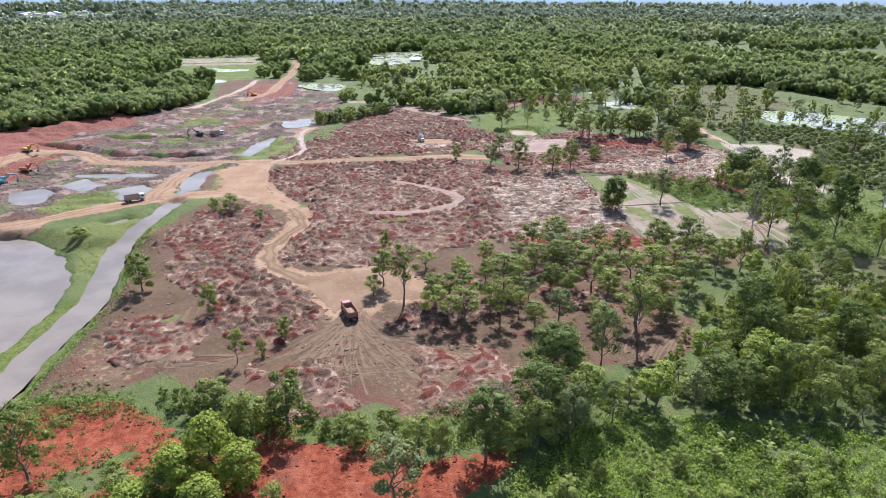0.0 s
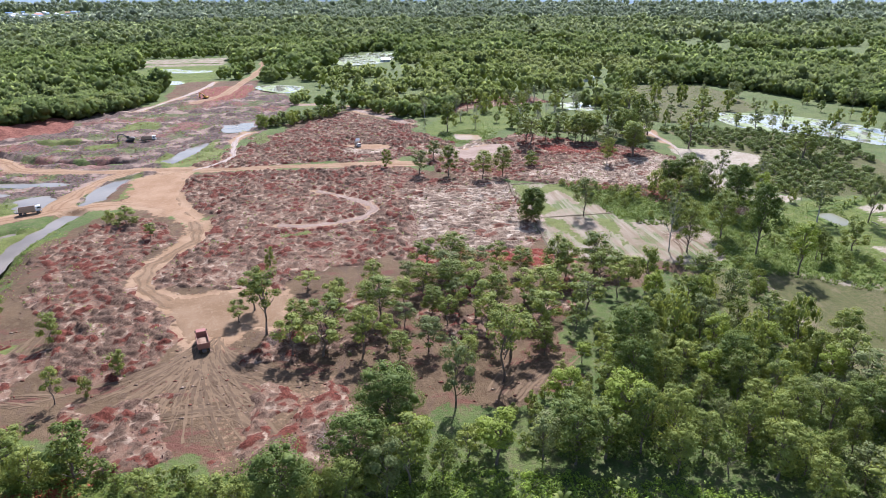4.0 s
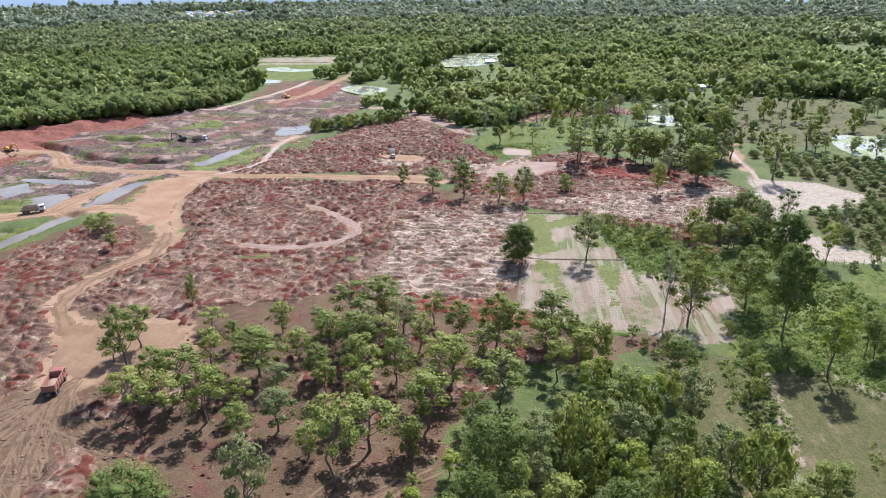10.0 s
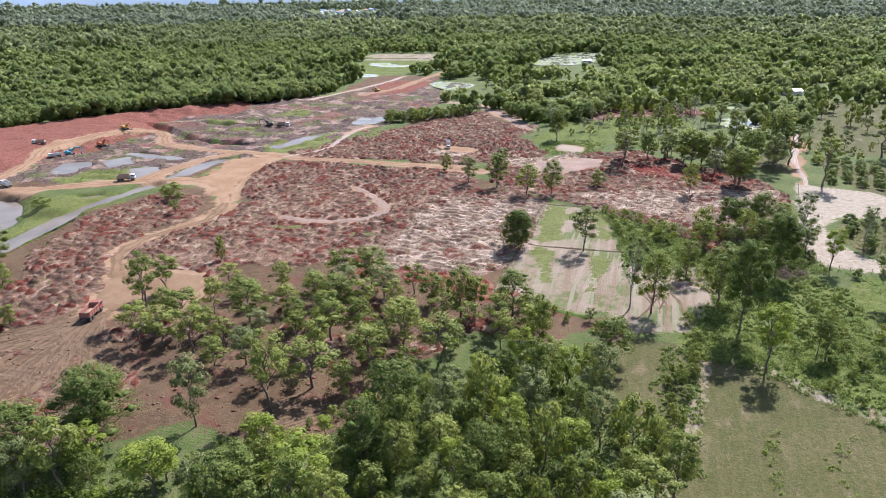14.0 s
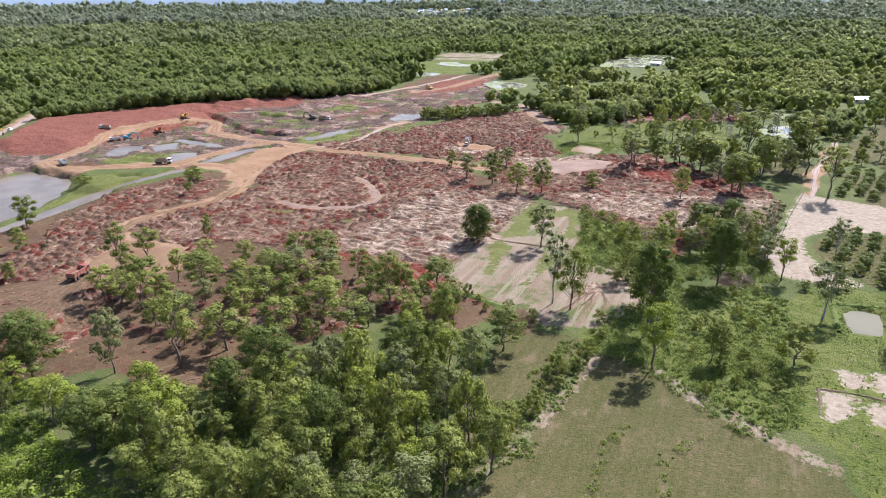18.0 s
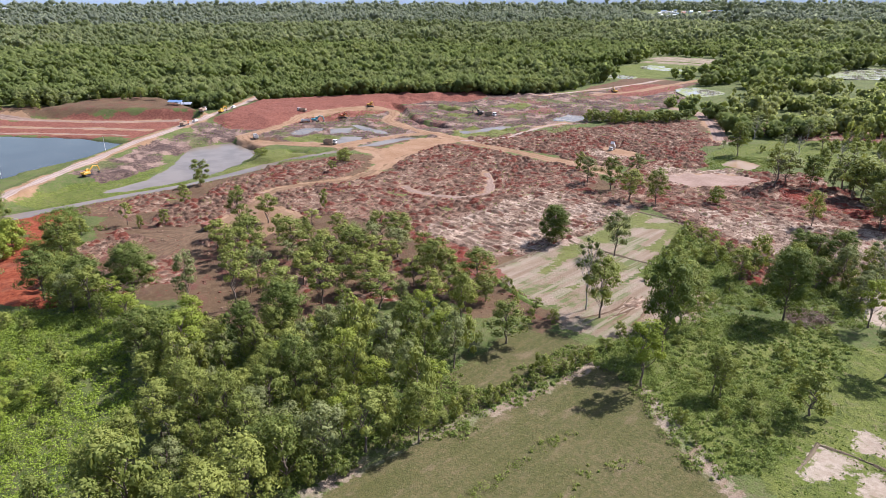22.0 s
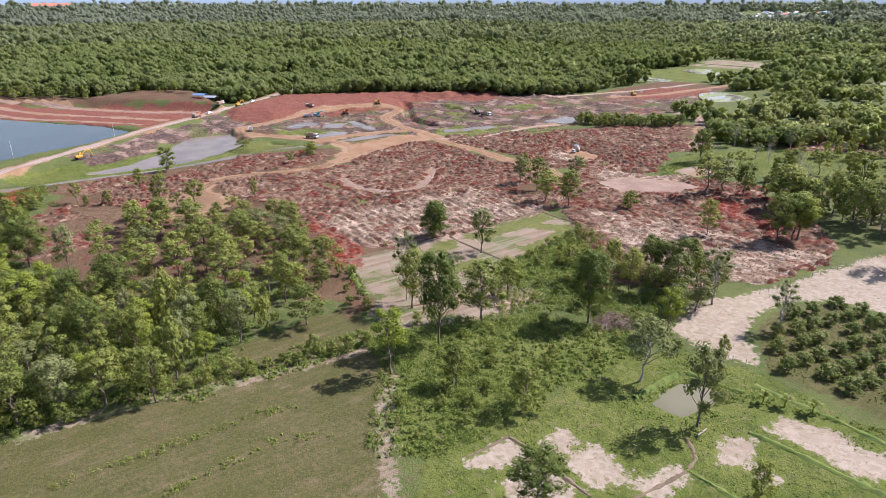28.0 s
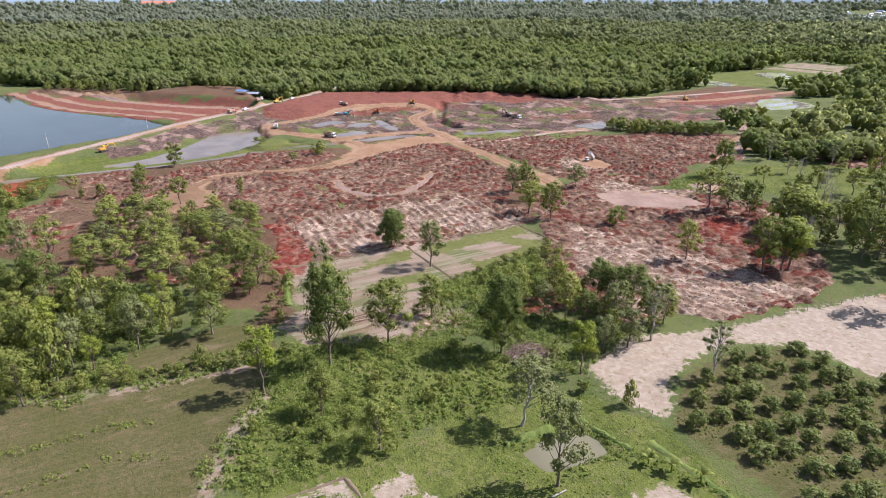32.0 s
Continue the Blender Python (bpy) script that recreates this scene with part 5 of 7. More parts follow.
def wood(name, label, near, far, count, material, size, lobes, blades, seed, noise_size=160.0, blade=0.8, within=None):
    """Crowns of several uneven lobes, each a dark heart in a cloud of leaf sprays."""
    x, y, rng = wood_spots(near, far, count, noise_size, seed)
    edge = inside(OPEN_WOODS, x, y) + 20 * fbm(x, y, 40.0, 15, 3)
    keep = (edge > 0) & (fbm(x, y, 28.0, 16, 3) > -0.06) if within else edge < 4
    x, y = x[keep], y[keep]
    n = len(x)
    w = size * rng.uniform(0.5, 1.4, n) * (1 + 0.6 * fbm(x, y, 90.0, 77, 2))
    h = 0.8 * w * rng.uniform(0.6, 1.15, n) + rng.uniform(2.0, 5.0, n) + 5.0 * fbm(x, y, 70.0, 79, 2)
    z = gz(x, y)
    d = unit(rng.normal(size=(n, lobes, 3)))
    d[:, :, 2] = np.abs(d[:, :, 2]) * 0.9 - 0.1
    r = w[:, None] * rng.uniform(0.17, 0.33, (n, lobes))
    c = np.stack([x, y, z + h * 0.50], 1)[:, None] + d * np.stack([w * 0.36, w * 0.36, h * 0.42], 1)[:, None]
    v = OCT_V[None, None] * (1 + 0.25 * rng.normal(size=(n, lobes, 6, 1))) * (r * 0.86)[:, :, None, None]
    pieces = [((c[:, :, None] + v).reshape(-1, 3), (OCT_F[None] + 6 * np.arange(n * lobes)[:, None, None]).reshape(-1, 3))]
    stem = np.stack([x, y, z + h * 0.28], 1)
    low = OCT_V[None] * np.stack([w * 0.34, w * 0.34, h * 0.30], 1)[:, None]
    pieces.append(((stem[:, None] + low).reshape(-1, 3), (OCT_F[None] + 6 * np.arange(n)[:, None, None]).reshape(-1, 3)))
    e = unit(rng.normal(size=(n, lobes, blades, 3)) + [0, 0, 0.35])
    p = c[:, :, None] + e * r[:, :, None, None] * rng.uniform(0.75, 1.2, (n, lobes, blades, 1)) * [1, 1, 0.85]
    pieces.append(sprays(p.reshape(-1, 3), e.reshape(-1, 3), np.repeat(blade * w / size, lobes * blades), rng, 0.42))
    ob = new(name, mesh_of(name, *join(pieces), material))
    tagged(ob, label, "woods", kind="stuff")


wood("near_woods", "dense green woods behind the cleared land", 150, 560, 15000, M_CANOPY, 9.0, 7, 12, 31, 160.0, 0.64)
wood("open_woods", "light open woods of small pale green trees", 300, 800, 26000, M_CANOPY_PALE, 6.4, 5, 8, 41, 60.0, 0.72, OPEN_WOODS)
wood("middle_woods", "rolling green tree crowns in the distance", 560, 1000, 10500, M_CANOPY, 11.0, 5, 8, 33, 160.0, 1.05)
# from here outward the crown colours carry painted haze
wood("outer_woods", "green tree crowns in the distance", 1000, 1700, 11000, M_CANOPY_MIDDLE_HAZE, 15.0, 4, 5, 37, 200.0, 1.7)
wood("far_woods", "green woods far away with haze painted into their colour", 1700, 2800, 11000, M_CANOPY_FAR_HAZE, 21.0, 3, 3, 35, 300.0, 2.6)
wood("horizon_woods", "green woods towards the horizon, their colour greyed by painted haze", 2800, 4600, 9000, M_CANOPY_FAR_HAZE, 34.0, 2, 3, 39, 500.0, 4.0)


# ---- torn-up brush, clods and undergrowth ----
def sprinkle(polys, per_area, seed, clear=0.6, loose=9.0):
    """Random places over outlines, off the roads."""
    rng = np.random.default_rng(seed)
    xs, ys = [], []
    for poly in polys:
        p = np.array(poly, float)
        area = 0.5 * abs(np.dot(p[:, 0], np.roll(p[:, 1], -1)) - np.dot(p[:, 1], np.roll(p[:, 0], -1)))
        box = (p[:, 0].max() - p[:, 0].min()) * (p[:, 1].max() - p[:, 1].min())
        n = int(area * per_area * box / area)
        x, y = rng.uniform(p[:, 0].min(), p[:, 0].max(), n), rng.uniform(p[:, 1].min(), p[:, 1].max(), n)
        keep = inside(poly, x, y) + loose * fbm(x, y, 15.0, 5, 4) > -0.5 * (loose > 2)
        xs.append(x[keep])
        ys.append(y[keep])
    x, y = np.concatenate(xs), np.concatenate(ys)
    keep = np.ones(x.shape, bool)
    for name, (_, width, _, _) in ROADS.items():
        keep &= off_line(LINES[name], x, y) > width / 2 + clear
    for poly, _, _ in PLAZAS.values():
        keep &= inside(poly, x, y) < -clear
    for poly in CARVED:
        keep &= inside(poly, x, y) < -0.5
    keep &= off_line(CANAL, x, y) > 5.0
    return x[keep], y[keep], rng


def clods(x, y, size, rng, flat=0.55):
    n = len(x)
    v = OCT_V[None] * (1 + 0.35 * rng.normal(size=(n, 6, 1))) + 0.18 * rng.normal(size=(n, 6, 3))
    ang = rng.uniform(0, 6.3, n)
    c, s = np.cos(ang)[:, None], np.sin(ang)[:, None]
    v = np.stack([v[:, :, 0] * c - v[:, :, 1] * s, v[:, :, 0] * s + v[:, :, 1] * c, v[:, :, 2]], -1)
    r = np.stack([size * rng.uniform(0.7, 1.6, n), size, size * flat], 1)
    v = np.stack([x, y, gz(x, y) + 0.15 * size], 1)[:, None] + v * r[:, None]
    return v.reshape(-1, 3), (OCT_F[None] + 6 * np.arange(n)[:, None, None]).reshape(-1, 3)


def clod_material(name, a, b, c, d):
    """Torn brush: every heap has its own tint, every clod differs a little."""
    n = Nodes(name)
    i = n.island()
    wide = n.noise(0.035, 4, 0.6)
    heap = n.math("ADD", n.cells(0.42, "Color"), n.math("MULTIPLY", n.math("SUBTRACT", wide, 0.5), 1.6))
    col = n.mix(i, a, b)
    col = n.mix(n.span(heap, 0.46, 0.62, 0, 0.9), col, n.mix(i, tuple(0.6 * v for v in d), d))
    col = n.mix(n.span(heap, 0.36, 0.26, 0, 0.7), col, n.mix(i, b, c))
    twig, fine = n.noise(3.2, 7, 0.8, warp=1.0), n.noise(9.0, 4, 0.7)
    col = n.mix(n.span(twig, 0.54, 0.64, 0, 0.6), col, c)
    col = n.mix(n.span(twig, 0.46, 0.34, 0, 0.75), col, tuple(0.45 * v for v in a))
    col = n.mix(n.span(fine, 0.42, 0.6, 0.45, 0.0), col, n.mix(0.6, col, (0.02, 0.01, 0.01)))
    n.bump(n.math("ADD", twig, n.math("MULTIPLY", fine, 0.5)), 0.3, 0.9)
    return n.done(col, 0.95, spec=0.08)


M_CLOD = clod_material("torn_brush", (0.142, 0.083, 0.054), (0.245, 0.156, 0.104), (0.40, 0.29, 0.21), (0.265, 0.088, 0.055))
M_RED_CLOD = earth("red_clods", (0.165, 0.044, 0.026), (0.225, 0.064, 0.038), (0.27, 0.092, 0.054), 1.4, 0.1)
M_STICK = earth("dry_sticks", (0.20, 0.13, 0.095), (0.33, 0.25, 0.20), (0.12, 0.07, 0.05), 2.0, 0.02)


def heap_field(x, y, gap_x, gap_y, seed, jitter, fill):
    """Heaps of torn growth on a loose grid: height share, 0 to 1, and a tone for each heap."""
    wx = x + 2.4 * fbm(x, y, 5.0, seed + 60, 3)
    wy = y + 2.4 * fbm(x, y, 5.0, seed + 70, 3)
    u, v = wx / gap_x, wy / gap_y
    iu, iv = np.floor(u), np.floor(v)
    best, tone = np.zeros(x.shape), np.zeros(x.shape)
    for a in (-1, 0, 1):
        for b in (-1, 0, 1):
            cu, cv = iu + a, iv + b
            shift = 0.5 * (cv % 2)
            px = cu + 0.5 + shift * 0.5 + jitter * (hash2(cu, cv, seed) - 0.5)
            py = cv + 0.5 + jitter * (hash2(cu, cv, seed + 1) - 0.5)
            size = 0.42 + 0.38 * hash2(cu, cv, seed + 2)
            lump = np.clip(1 - ((u - px) ** 2 + 1.25 * (v - py) ** 2) / size ** 2, 0, 1) * (hash2(cu, cv, seed + 3) < fill) * (0.45 + 0.55 * hash2(cu, cv, seed + 4))
            tone = np.where(lump > best, hash2(cu, cv, seed + 5), tone)
            best = np.maximum(best, lump)
    return best, tone


def torn_material(name, dark, red, twigs, bare, sandy, redness):
    """Torn growth and litter on the heaps, bare soil where it is thin."""
    n = Nodes(name)
    heap, tone = n.attr("heap"), n.attr("tone")
    shred, fine, mid = n.noise(2.4, 6, 0.76, warp=1.0), n.noise(7.0, 4, 0.7), n.noise(0.45, 5, 0.62, warp=0.5)
    wide, broad = n.noise(0.045, 4, 0.6), n.noise(0.13, 4, 0.6)
    litter = n.mix(n.span(shred, 0.36, 0.62), dark, twigs)
    reds = n.math("ADD", n.math("MULTIPLY", n.math("SUBTRACT", wide, 0.5), 1.8), n.math("ADD", n.math("MULTIPLY", n.math("SUBTRACT", broad, 0.5), 1.3), tone))
    litter = n.mix(n.span(reds, 0.95 - redness, 1.15 - redness, 0, 0.85), litter, n.mix(n.span(shred, 0.38, 0.62), tuple(0.45 * v for v in red), red))
    soil = n.mix(n.span(mid, 0.47, 0.66), bare, sandy)
    soil = n.mix(n.span(broad, 0.50, 0.62, 0, 0.6), soil, n.mix(0.6, bare, red))
    cover = n.span(n.math("ADD", heap, n.math("ADD", n.math("MULTIPLY", n.math("SUBTRACT", shred, 0.5), 0.9), n.math("ADD", n.math("MULTIPLY", n.math("SUBTRACT", mid, 0.5), 0.9), n.math("MULTIPLY", n.math("SUBTRACT", broad, 0.5), 1.5)))), 0.10, 0.28)
    col = n.mix(cover, soil, litter)
    col = n.mix(n.span(fine, 0.42, 0.62, 0.4, 0.0), col, n.mix(0.6, col, (0.015, 0.008, 0.006)))
    col = n.mix(n.span(fine, 0.60, 0.70, 0, 0.45), col, sandy)
    n.bump(n.math("ADD", shred, n.math("MULTIPLY", fine, 0.5)), 0.28, 0.9)
    return n.done(col, 0.95, spec=0.08)


M_TORN = torn_material("torn_ground", (0.068, 0.035, 0.022), (0.180, 0.047, 0.029), (0.172, 0.108, 0.071), (0.205, 0.122, 0.078), (0.40, 0.288, 0.200), 0.45)
M_TORN_PALE = torn_material("torn_pale_ground", (0.145, 0.087, 0.057), (0.21, 0.075, 0.045), (0.29, 0.205, 0.140), (0.39, 0.282, 0.196), (0.54, 0.43, 0.325), 0.20)
M_TORN_RED = torn_material("torn_red_ground", (0.095, 0.031, 0.021), (0.245, 0.048, 0.029), (0.175, 0.079, 0.050), (0.22, 0.100, 0.064), (0.32, 0.205, 0.140), 0.85)


def torn_sheet(name, label, polys, skip, cell, gap_x, gap_y, seed, jitter, fill, height, material, patchy=None):
    """A fine uneven sheet of torn-up ground, sunk into the land along its edges."""
    p = np.concatenate([np.array(q, float) for q in polys])
    gx, gy = np.meshgrid(np.arange(p[:, 0].min() - 4, p[:, 0].max() + 4, cell), np.arange(p[:, 1].min() - 4, p[:, 1].max() + 4, cell))
    rng = np.random.default_rng(seed)
    gx, gy = gx + rng.normal(size=gx.shape) * 0.12 * cell, gy + rng.normal(size=gx.shape) * 0.12 * cell
    d = np.max([inside(q, gx, gy) for q in polys], 0) + 8.0 * fbm(gx, gy, 15.0, 5, 4)
    if patchy is not None:
        d = np.minimum(d, 14 * (fbm(gx, gy, 11.0, seed + 21, 3) - patchy))
    for q in skip:
        d = np.minimum(d, -inside(q, gx, gy) - 3.0 * fbm(gx, gy, 9.0, 17, 3))
    for road, (_, width, _, _) in ROADS.items():
        d = np.minimum(d, off_line(LINES[road], gx, gy) - width * 0.42 + 2.0 * fbm(gx, gy, 5.0, 19, 2))
    for q, _, _ in PLAZAS.values():
        d = np.minimum(d, -inside(q, gx, gy) + 2.0 * fbm(gx, gy, 5.0, 19, 2))
    for q in CARVED:
        d = np.minimum(d, -inside(q, gx, gy) - 1.5)
    share, tone = heap_field(gx, gy, gap_x, gap_y, seed, jitter, fill)
    share = share * (0.55 + 0.9 * np.clip(0.5 + fbm(gx, gy, 22.0, seed + 9, 3), 0, 1))
    lift = height * share ** 0.8 + 0.30 * height * share * fbm(gx, gy, 0.9, seed + 11, 2) * 2 + 0.10 * fbm(gx, gy, 1.6, seed + 13, 3)
    z = gz(gx, gy) + step(d, -0.6, 1.2) * (lift + 0.10) - 0.45 * (1 - step(d, -1.2, 0.2))
    keep = d > -1.4
    index = np.full(gx.shape, -1)
    index[keep] = np.arange(keep.sum())
    q = np.stack([index[:-1, :-1], index[:-1, 1:], index[1:, 1:], index[1:, :-1]], -1).reshape(-1, 4)
    q = q[(q >= 0).all(1)]
    me = mesh_of(name, np.stack([gx[keep], gy[keep], z[keep]], -1), q, material, True)
    for key, values in (("heap", share), ("tone", tone)):
        layer = me.attributes.new(key, "FLOAT", "POINT")
        layer.data.foreach_set("value", values[keep].astype(np.float32))
    tagged(new(name, me), label, "torn brush", kind="stuff")


def litter_scraps(name, label, polys, per_area, size, seed, material):
    """Torn stems, bark and dead leaves lying about on the heaps."""
    x, y, rng = sprinkle(polys, per_area, seed)
    n = len(x)
    c = np.stack([x, y, gz(x, y) + rng.uniform(0.1, 0.7, n)], 1)
    tagged(new(name, mesh_of(name, *cards(c, unit(rng.normal(size=(n, 3)) + [0, 0, 0.6]), size, rng), material)), label, "litter", kind="stuff")


PALE_FIELDS = [ZONES["pale"][k] for k in (0, 1, 2, 3, 5)]
torn_sheet("torn_brush", "red-brown heaps of torn-up brush and clods", ZONES["brush"], PALE_FIELDS + ZONES["red"][2:5] + ZONES["turf"] + ZONES["field"][:1], 0.5, 2.1, 2.6, 61, 1.0, 0.80, 1.0, M_TORN)
torn_sheet("brush_rows", "rows of cut brush heaps on pale sandy soil", ZONES["pale"][:1], ZONES["field"][:1], 0.5, 3.0, 2.75, 64, 0.5, 0.90, 0.60, M_TORN_PALE)
torn_sheet("pale_brush", "pale clods and cut brush on dry soil", [ZONES["pale"][k] for k in (1, 2, 3, 5)], [], 0.55, 1.9, 2.1, 65, 1.0, 0.8, 0.5, M_TORN_PALE)
torn_sheet("red_brush", "heaps of wilted red brush", ZONES["red"][2:5], ZONES["field"][:1], 0.55, 1.8, 2.1, 67, 1.0, 0.85, 0.6, M_TORN_RED)
M_SCRAP = earth("dead_litter", (0.085, 0.045, 0.034), (0.165, 0.066, 0.048), (0.24, 0.17, 0.13), 1.2, 0.02)
litter_scraps("brush_litter", "torn stems and dead leaves on the heaps", ZONES["brush"][:4] + ZONES["brush"][5:], 1.1, 0.26, 69, M_SCRAP)
rng = np.random.default_rng(61)
x, y, rng = sprinkle(ZONES["soil"][:2], 0.05, 66)
tagged(new("soil_clods", mesh_of("soil_clods", *clods(x, y, rng.uniform(0.12, 0.45, len(x)), rng), M_CLOD)), "loose clods on scraped soil", "soil", kind="stuff")
torn_sheet("stray_brush", "stray low heaps of torn brush on scraped soil", [[(-66, 120), (-64, 148), (-50, 150), (-30, 150), (-22, 130), (-30, 118)], [(8, 146), (30, 168), (70, 176), (100, 168), (80, 150), (60, 128), (28, 134)], [(-14, 132), (-2, 128), (0, 106), (-20, 110)], [(10, 128), (30, 122), (24, 104), (8, 108)]], ZONES["brush"], 0.55, 1.8, 2.2, 73, 0.95, 0.9, 0.8, M_TORN, 0.10)
x, y, rng = sprinkle(ZONES["laterite"] + ZONES["red"][2:5] + ZONES["mud"][1:3], 0.16, 63)
tagged(new("red_clods", mesh_of("red_clods", *clods(x, y, rng.uniform(0.10, 0.34, len(x)), rng), M_RED_CLOD)), "scattered clods of red laterite", "soil", kind="stuff")
x, y, rng = sprinkle(ZONES["brush"][:4], 0.15, 64)
n = len(x)
a, h = rng.uniform(0, 6.3, n), rng.uniform(0.5, 1.8, n)
d = np.stack([np.cos(a), np.sin(a), rng.normal(size=n) * 0.3], 1) * h[:, None]
p = np.stack([x, y, gz(x, y) + 0.35], 1)
side = unit(np.cross(d, np.array([0, 0, 1.0]))) * 0.06
up = np.array([0, 0, 0.09])
v = np.stack([p - d - side, p - d + side, p - d + up, p + d - side * 0.5, p + d + side * 0.5, p + d + up * 0.5], 1).reshape(-1, 3)
f = (np.array([(0, 1, 4, 3), (1, 2, 5, 4), (2, 0, 3, 5)])[None] + 6 * np.arange(n)[:, None, None]).reshape(-1, 4)
tagged(new("dry_sticks", mesh_of("dry_sticks", v, f, M_STICK)), "broken dry sticks and roots", "sticks", kind="stuff")


def thicket(name, label, polys, per_area, heights, seed, material, blades=14, blade=0.30, loose=9.0):
    blades, blade = int(1.7 * blades), 0.74 * blade
    x, y, rng = sprinkle(polys, per_area, seed, 1.0, loose)
    bare = np.max([inside(p, x, y) for p in ZONES["sand"]], 0) > -0.2
    x, y = x[~bare], y[~bare]
    n = len(x)
    h = rng.uniform(*heights, n) * (1 + 0.9 * fbm(x, y, 12.0, 91, 2))
    d = unit(rng.normal(size=(n, blades, 3)))
    d[:, :, 2] = np.abs(d[:, :, 2])
    c = np.stack([x, y, gz(x, y)], 1)[:, None] + d * (h[:, None, None] * np.array([0.75, 0.75, 1.0])) * rng.uniform(0.4, 1.0, (n, blades, 1))
    tagged(new(name, mesh_of(name, *cards(c.reshape(-1, 3), d.reshape(-1, 3), blade, rng), material)), label, "undergrowth", kind="stuff")


M_SCRUB = leaves("scrub_leaves", (0.090, 0.128, 0.024), (0.160, 0.200, 0.040), (0.215, 0.250, 0.068))
M_GRASS_TUFT = leaves("grass_tufts", (0.120, 0.165, 0.024), (0.170, 0.205, 0.036), (0.20, 0.215, 0.06))
M_LIME = leaves("lime_leaves", (0.165, 0.225, 0.026), (0.225, 0.285, 0.038), (0.27, 0.31, 0.06))
SCRUB = ZONES["lush"][8]
thicket("undergrowth", "dense low green scrub and creepers", [SCRUB, ZONES["lush"][7], [(122, 208), (142, 226), (152, 233), (168, 240), (172, 222), (180, 213), (165, 216), (150, 207), (140, 196)], [(124, 100), (128, 118), (133, 142), (136, 164), (131, 166), (126, 140), (120, 118)]], 1.15, (0.5, 1.7), 71, M_SCRUB)
thicket("forest_undergrowth", "green bushes under the trees", [FOREST, [(20, 86), (42, 92), (62, 92), (70, 60), (10, 50)], ZONES["lush"][10]], 0.62, (0.7, 2.4), 72, M_SCRUB, 14, 0.36)
thicket("orchard_weeds", "low weeds between the orchard bushes", [ORCHARD[0]], 0.9, (0.1, 0.4), 86, M_GRASS_TUFT, 8, 0.22)
thicket("lime_growth", "rank yellow-green shrubs beside the forest", [[(14, 74), (24, 88), (50, 97), (68, 94), (95, 86), (106, 66), (126, 60), (110, 40), (60, 40), (10, 44)]], 1.1, (0.6, 2.1), 84, M_LIME, 12, 0.32)
thicket("grass_clumps", "tufts of long grass", [ZONES["lush"][k] for k in (0, 1, 3, 4)], 0.42, (0.15, 0.55), 73, M_SCRUB, 4, 0.24)
thicket("weed_rows", "rows of weeds along old field edges", [[(144.6, 100), (146.2, 100), (146.6, 134), (148.5, 141), (147, 141), (145, 135)], [(158.5, 108), (160, 108), (155.6, 133), (161, 144), (159, 144), (153.6, 134)], [(86, 182), (100, 177), (113, 173), (113, 176), (100, 180)]], 1.0, (0.4, 1.5), 75, M_GRASS_TUFT, 14, 0.22, 1.5)
thicket("bank_growth", "rank growth on ditch and pond banks", [[(184, 209), (194, 212), (216, 221), (238, 226), (238, 222), (214, 217), (195, 208)], [(183, 193), (184.5, 209), (186, 208), (185.5, 194)], [(193.5, 195), (193, 209), (196, 210), (196.5, 194)], [(-70, 120), (-69, 150), (-67, 165), (-72, 190), (-75, 215), (-71, 240), (-74, 240), (-77, 216), (-75, 190), (-70, 165), (-72, 150), (-73, 120)], [(78, 343), (80, 362), (95, 360), (94, 341), (96, 340), (98, 362), (78, 366), (75, 343)], [(106, 362), (90, 372), (70, 360), (72, 340), (80, 332), (96, 336)]], 0.8, (0.3, 1.1), 76, M_SCRUB, 10, 0.26, 1.5)
thicket("meadow_shrubs", "small scattered shrubs in the dry meadow", [[(201, 403), (233, 522), (301, 512), (285, 402), (217, 362)]], 0.018, (0.8, 1.8), 77, M_SCRUB, 12, 0.4)
thicket("paddy_growth", "green shoots standing in the flooded paddy", [WATERS["flooded_paddy"][0], WATERS["east_paddy"][0]], 0.10, (0.3, 0.7), 78, M_SCRUB, 8, 0.5)
thicket("paddy_grass", "rank grass between sandy plots", [[(174, 160), (180, 175), (184, 192), (200, 193), (204, 186), (196, 172), (186, 165)], [(203, 186), (206, 202), (222, 204), (226, 196), (215, 186)], [(204, 212), (222, 216), (232, 216), (224, 212), (206, 211)]], 0.5, (0.08, 0.26), 79, M_GRASS_TUFT, 6, 0.2, 1.5)
thicket("brush_weeds", "green weeds sprouting between brush heaps", ZONES["brush"][:4] + ZONES["mud"][:3], 0.028, (0.4, 1.4), 80, M_SCRUB, 14, 0.30)
thicket("rank_grass", "rank green grass and low weeds round the plots", [ZONES["lush"][5], [(174, 196), (178, 212), (186, 220), (192, 214), (184, 208), (182, 196)]], 0.45, (0.08, 0.28), 81, M_GRASS_TUFT, 6, 0.20)
thicket("grove_undergrowth", "low green growth under the young trees", [[(10, 145), (28, 170), (56, 180), (80, 176), (100, 172), (104, 158), (88, 152), (70, 128), (45, 131), (28, 134)]], 0.07, (0.4, 1.4), 82, M_SCRUB, 12, 0.28)
thicket("edge_growth", "green weeds along the red bank", [[(-74, 82), (-60, 98), (-40, 104), (-28, 98), (-36, 84), (-56, 76)], [(-74, 111), (-38, 103), (-22, 95), (-18, 104), (-36, 117), (-74, 122)]], 0.5, (0.4, 1.5), 83, M_SCRUB, 12, 0.28)

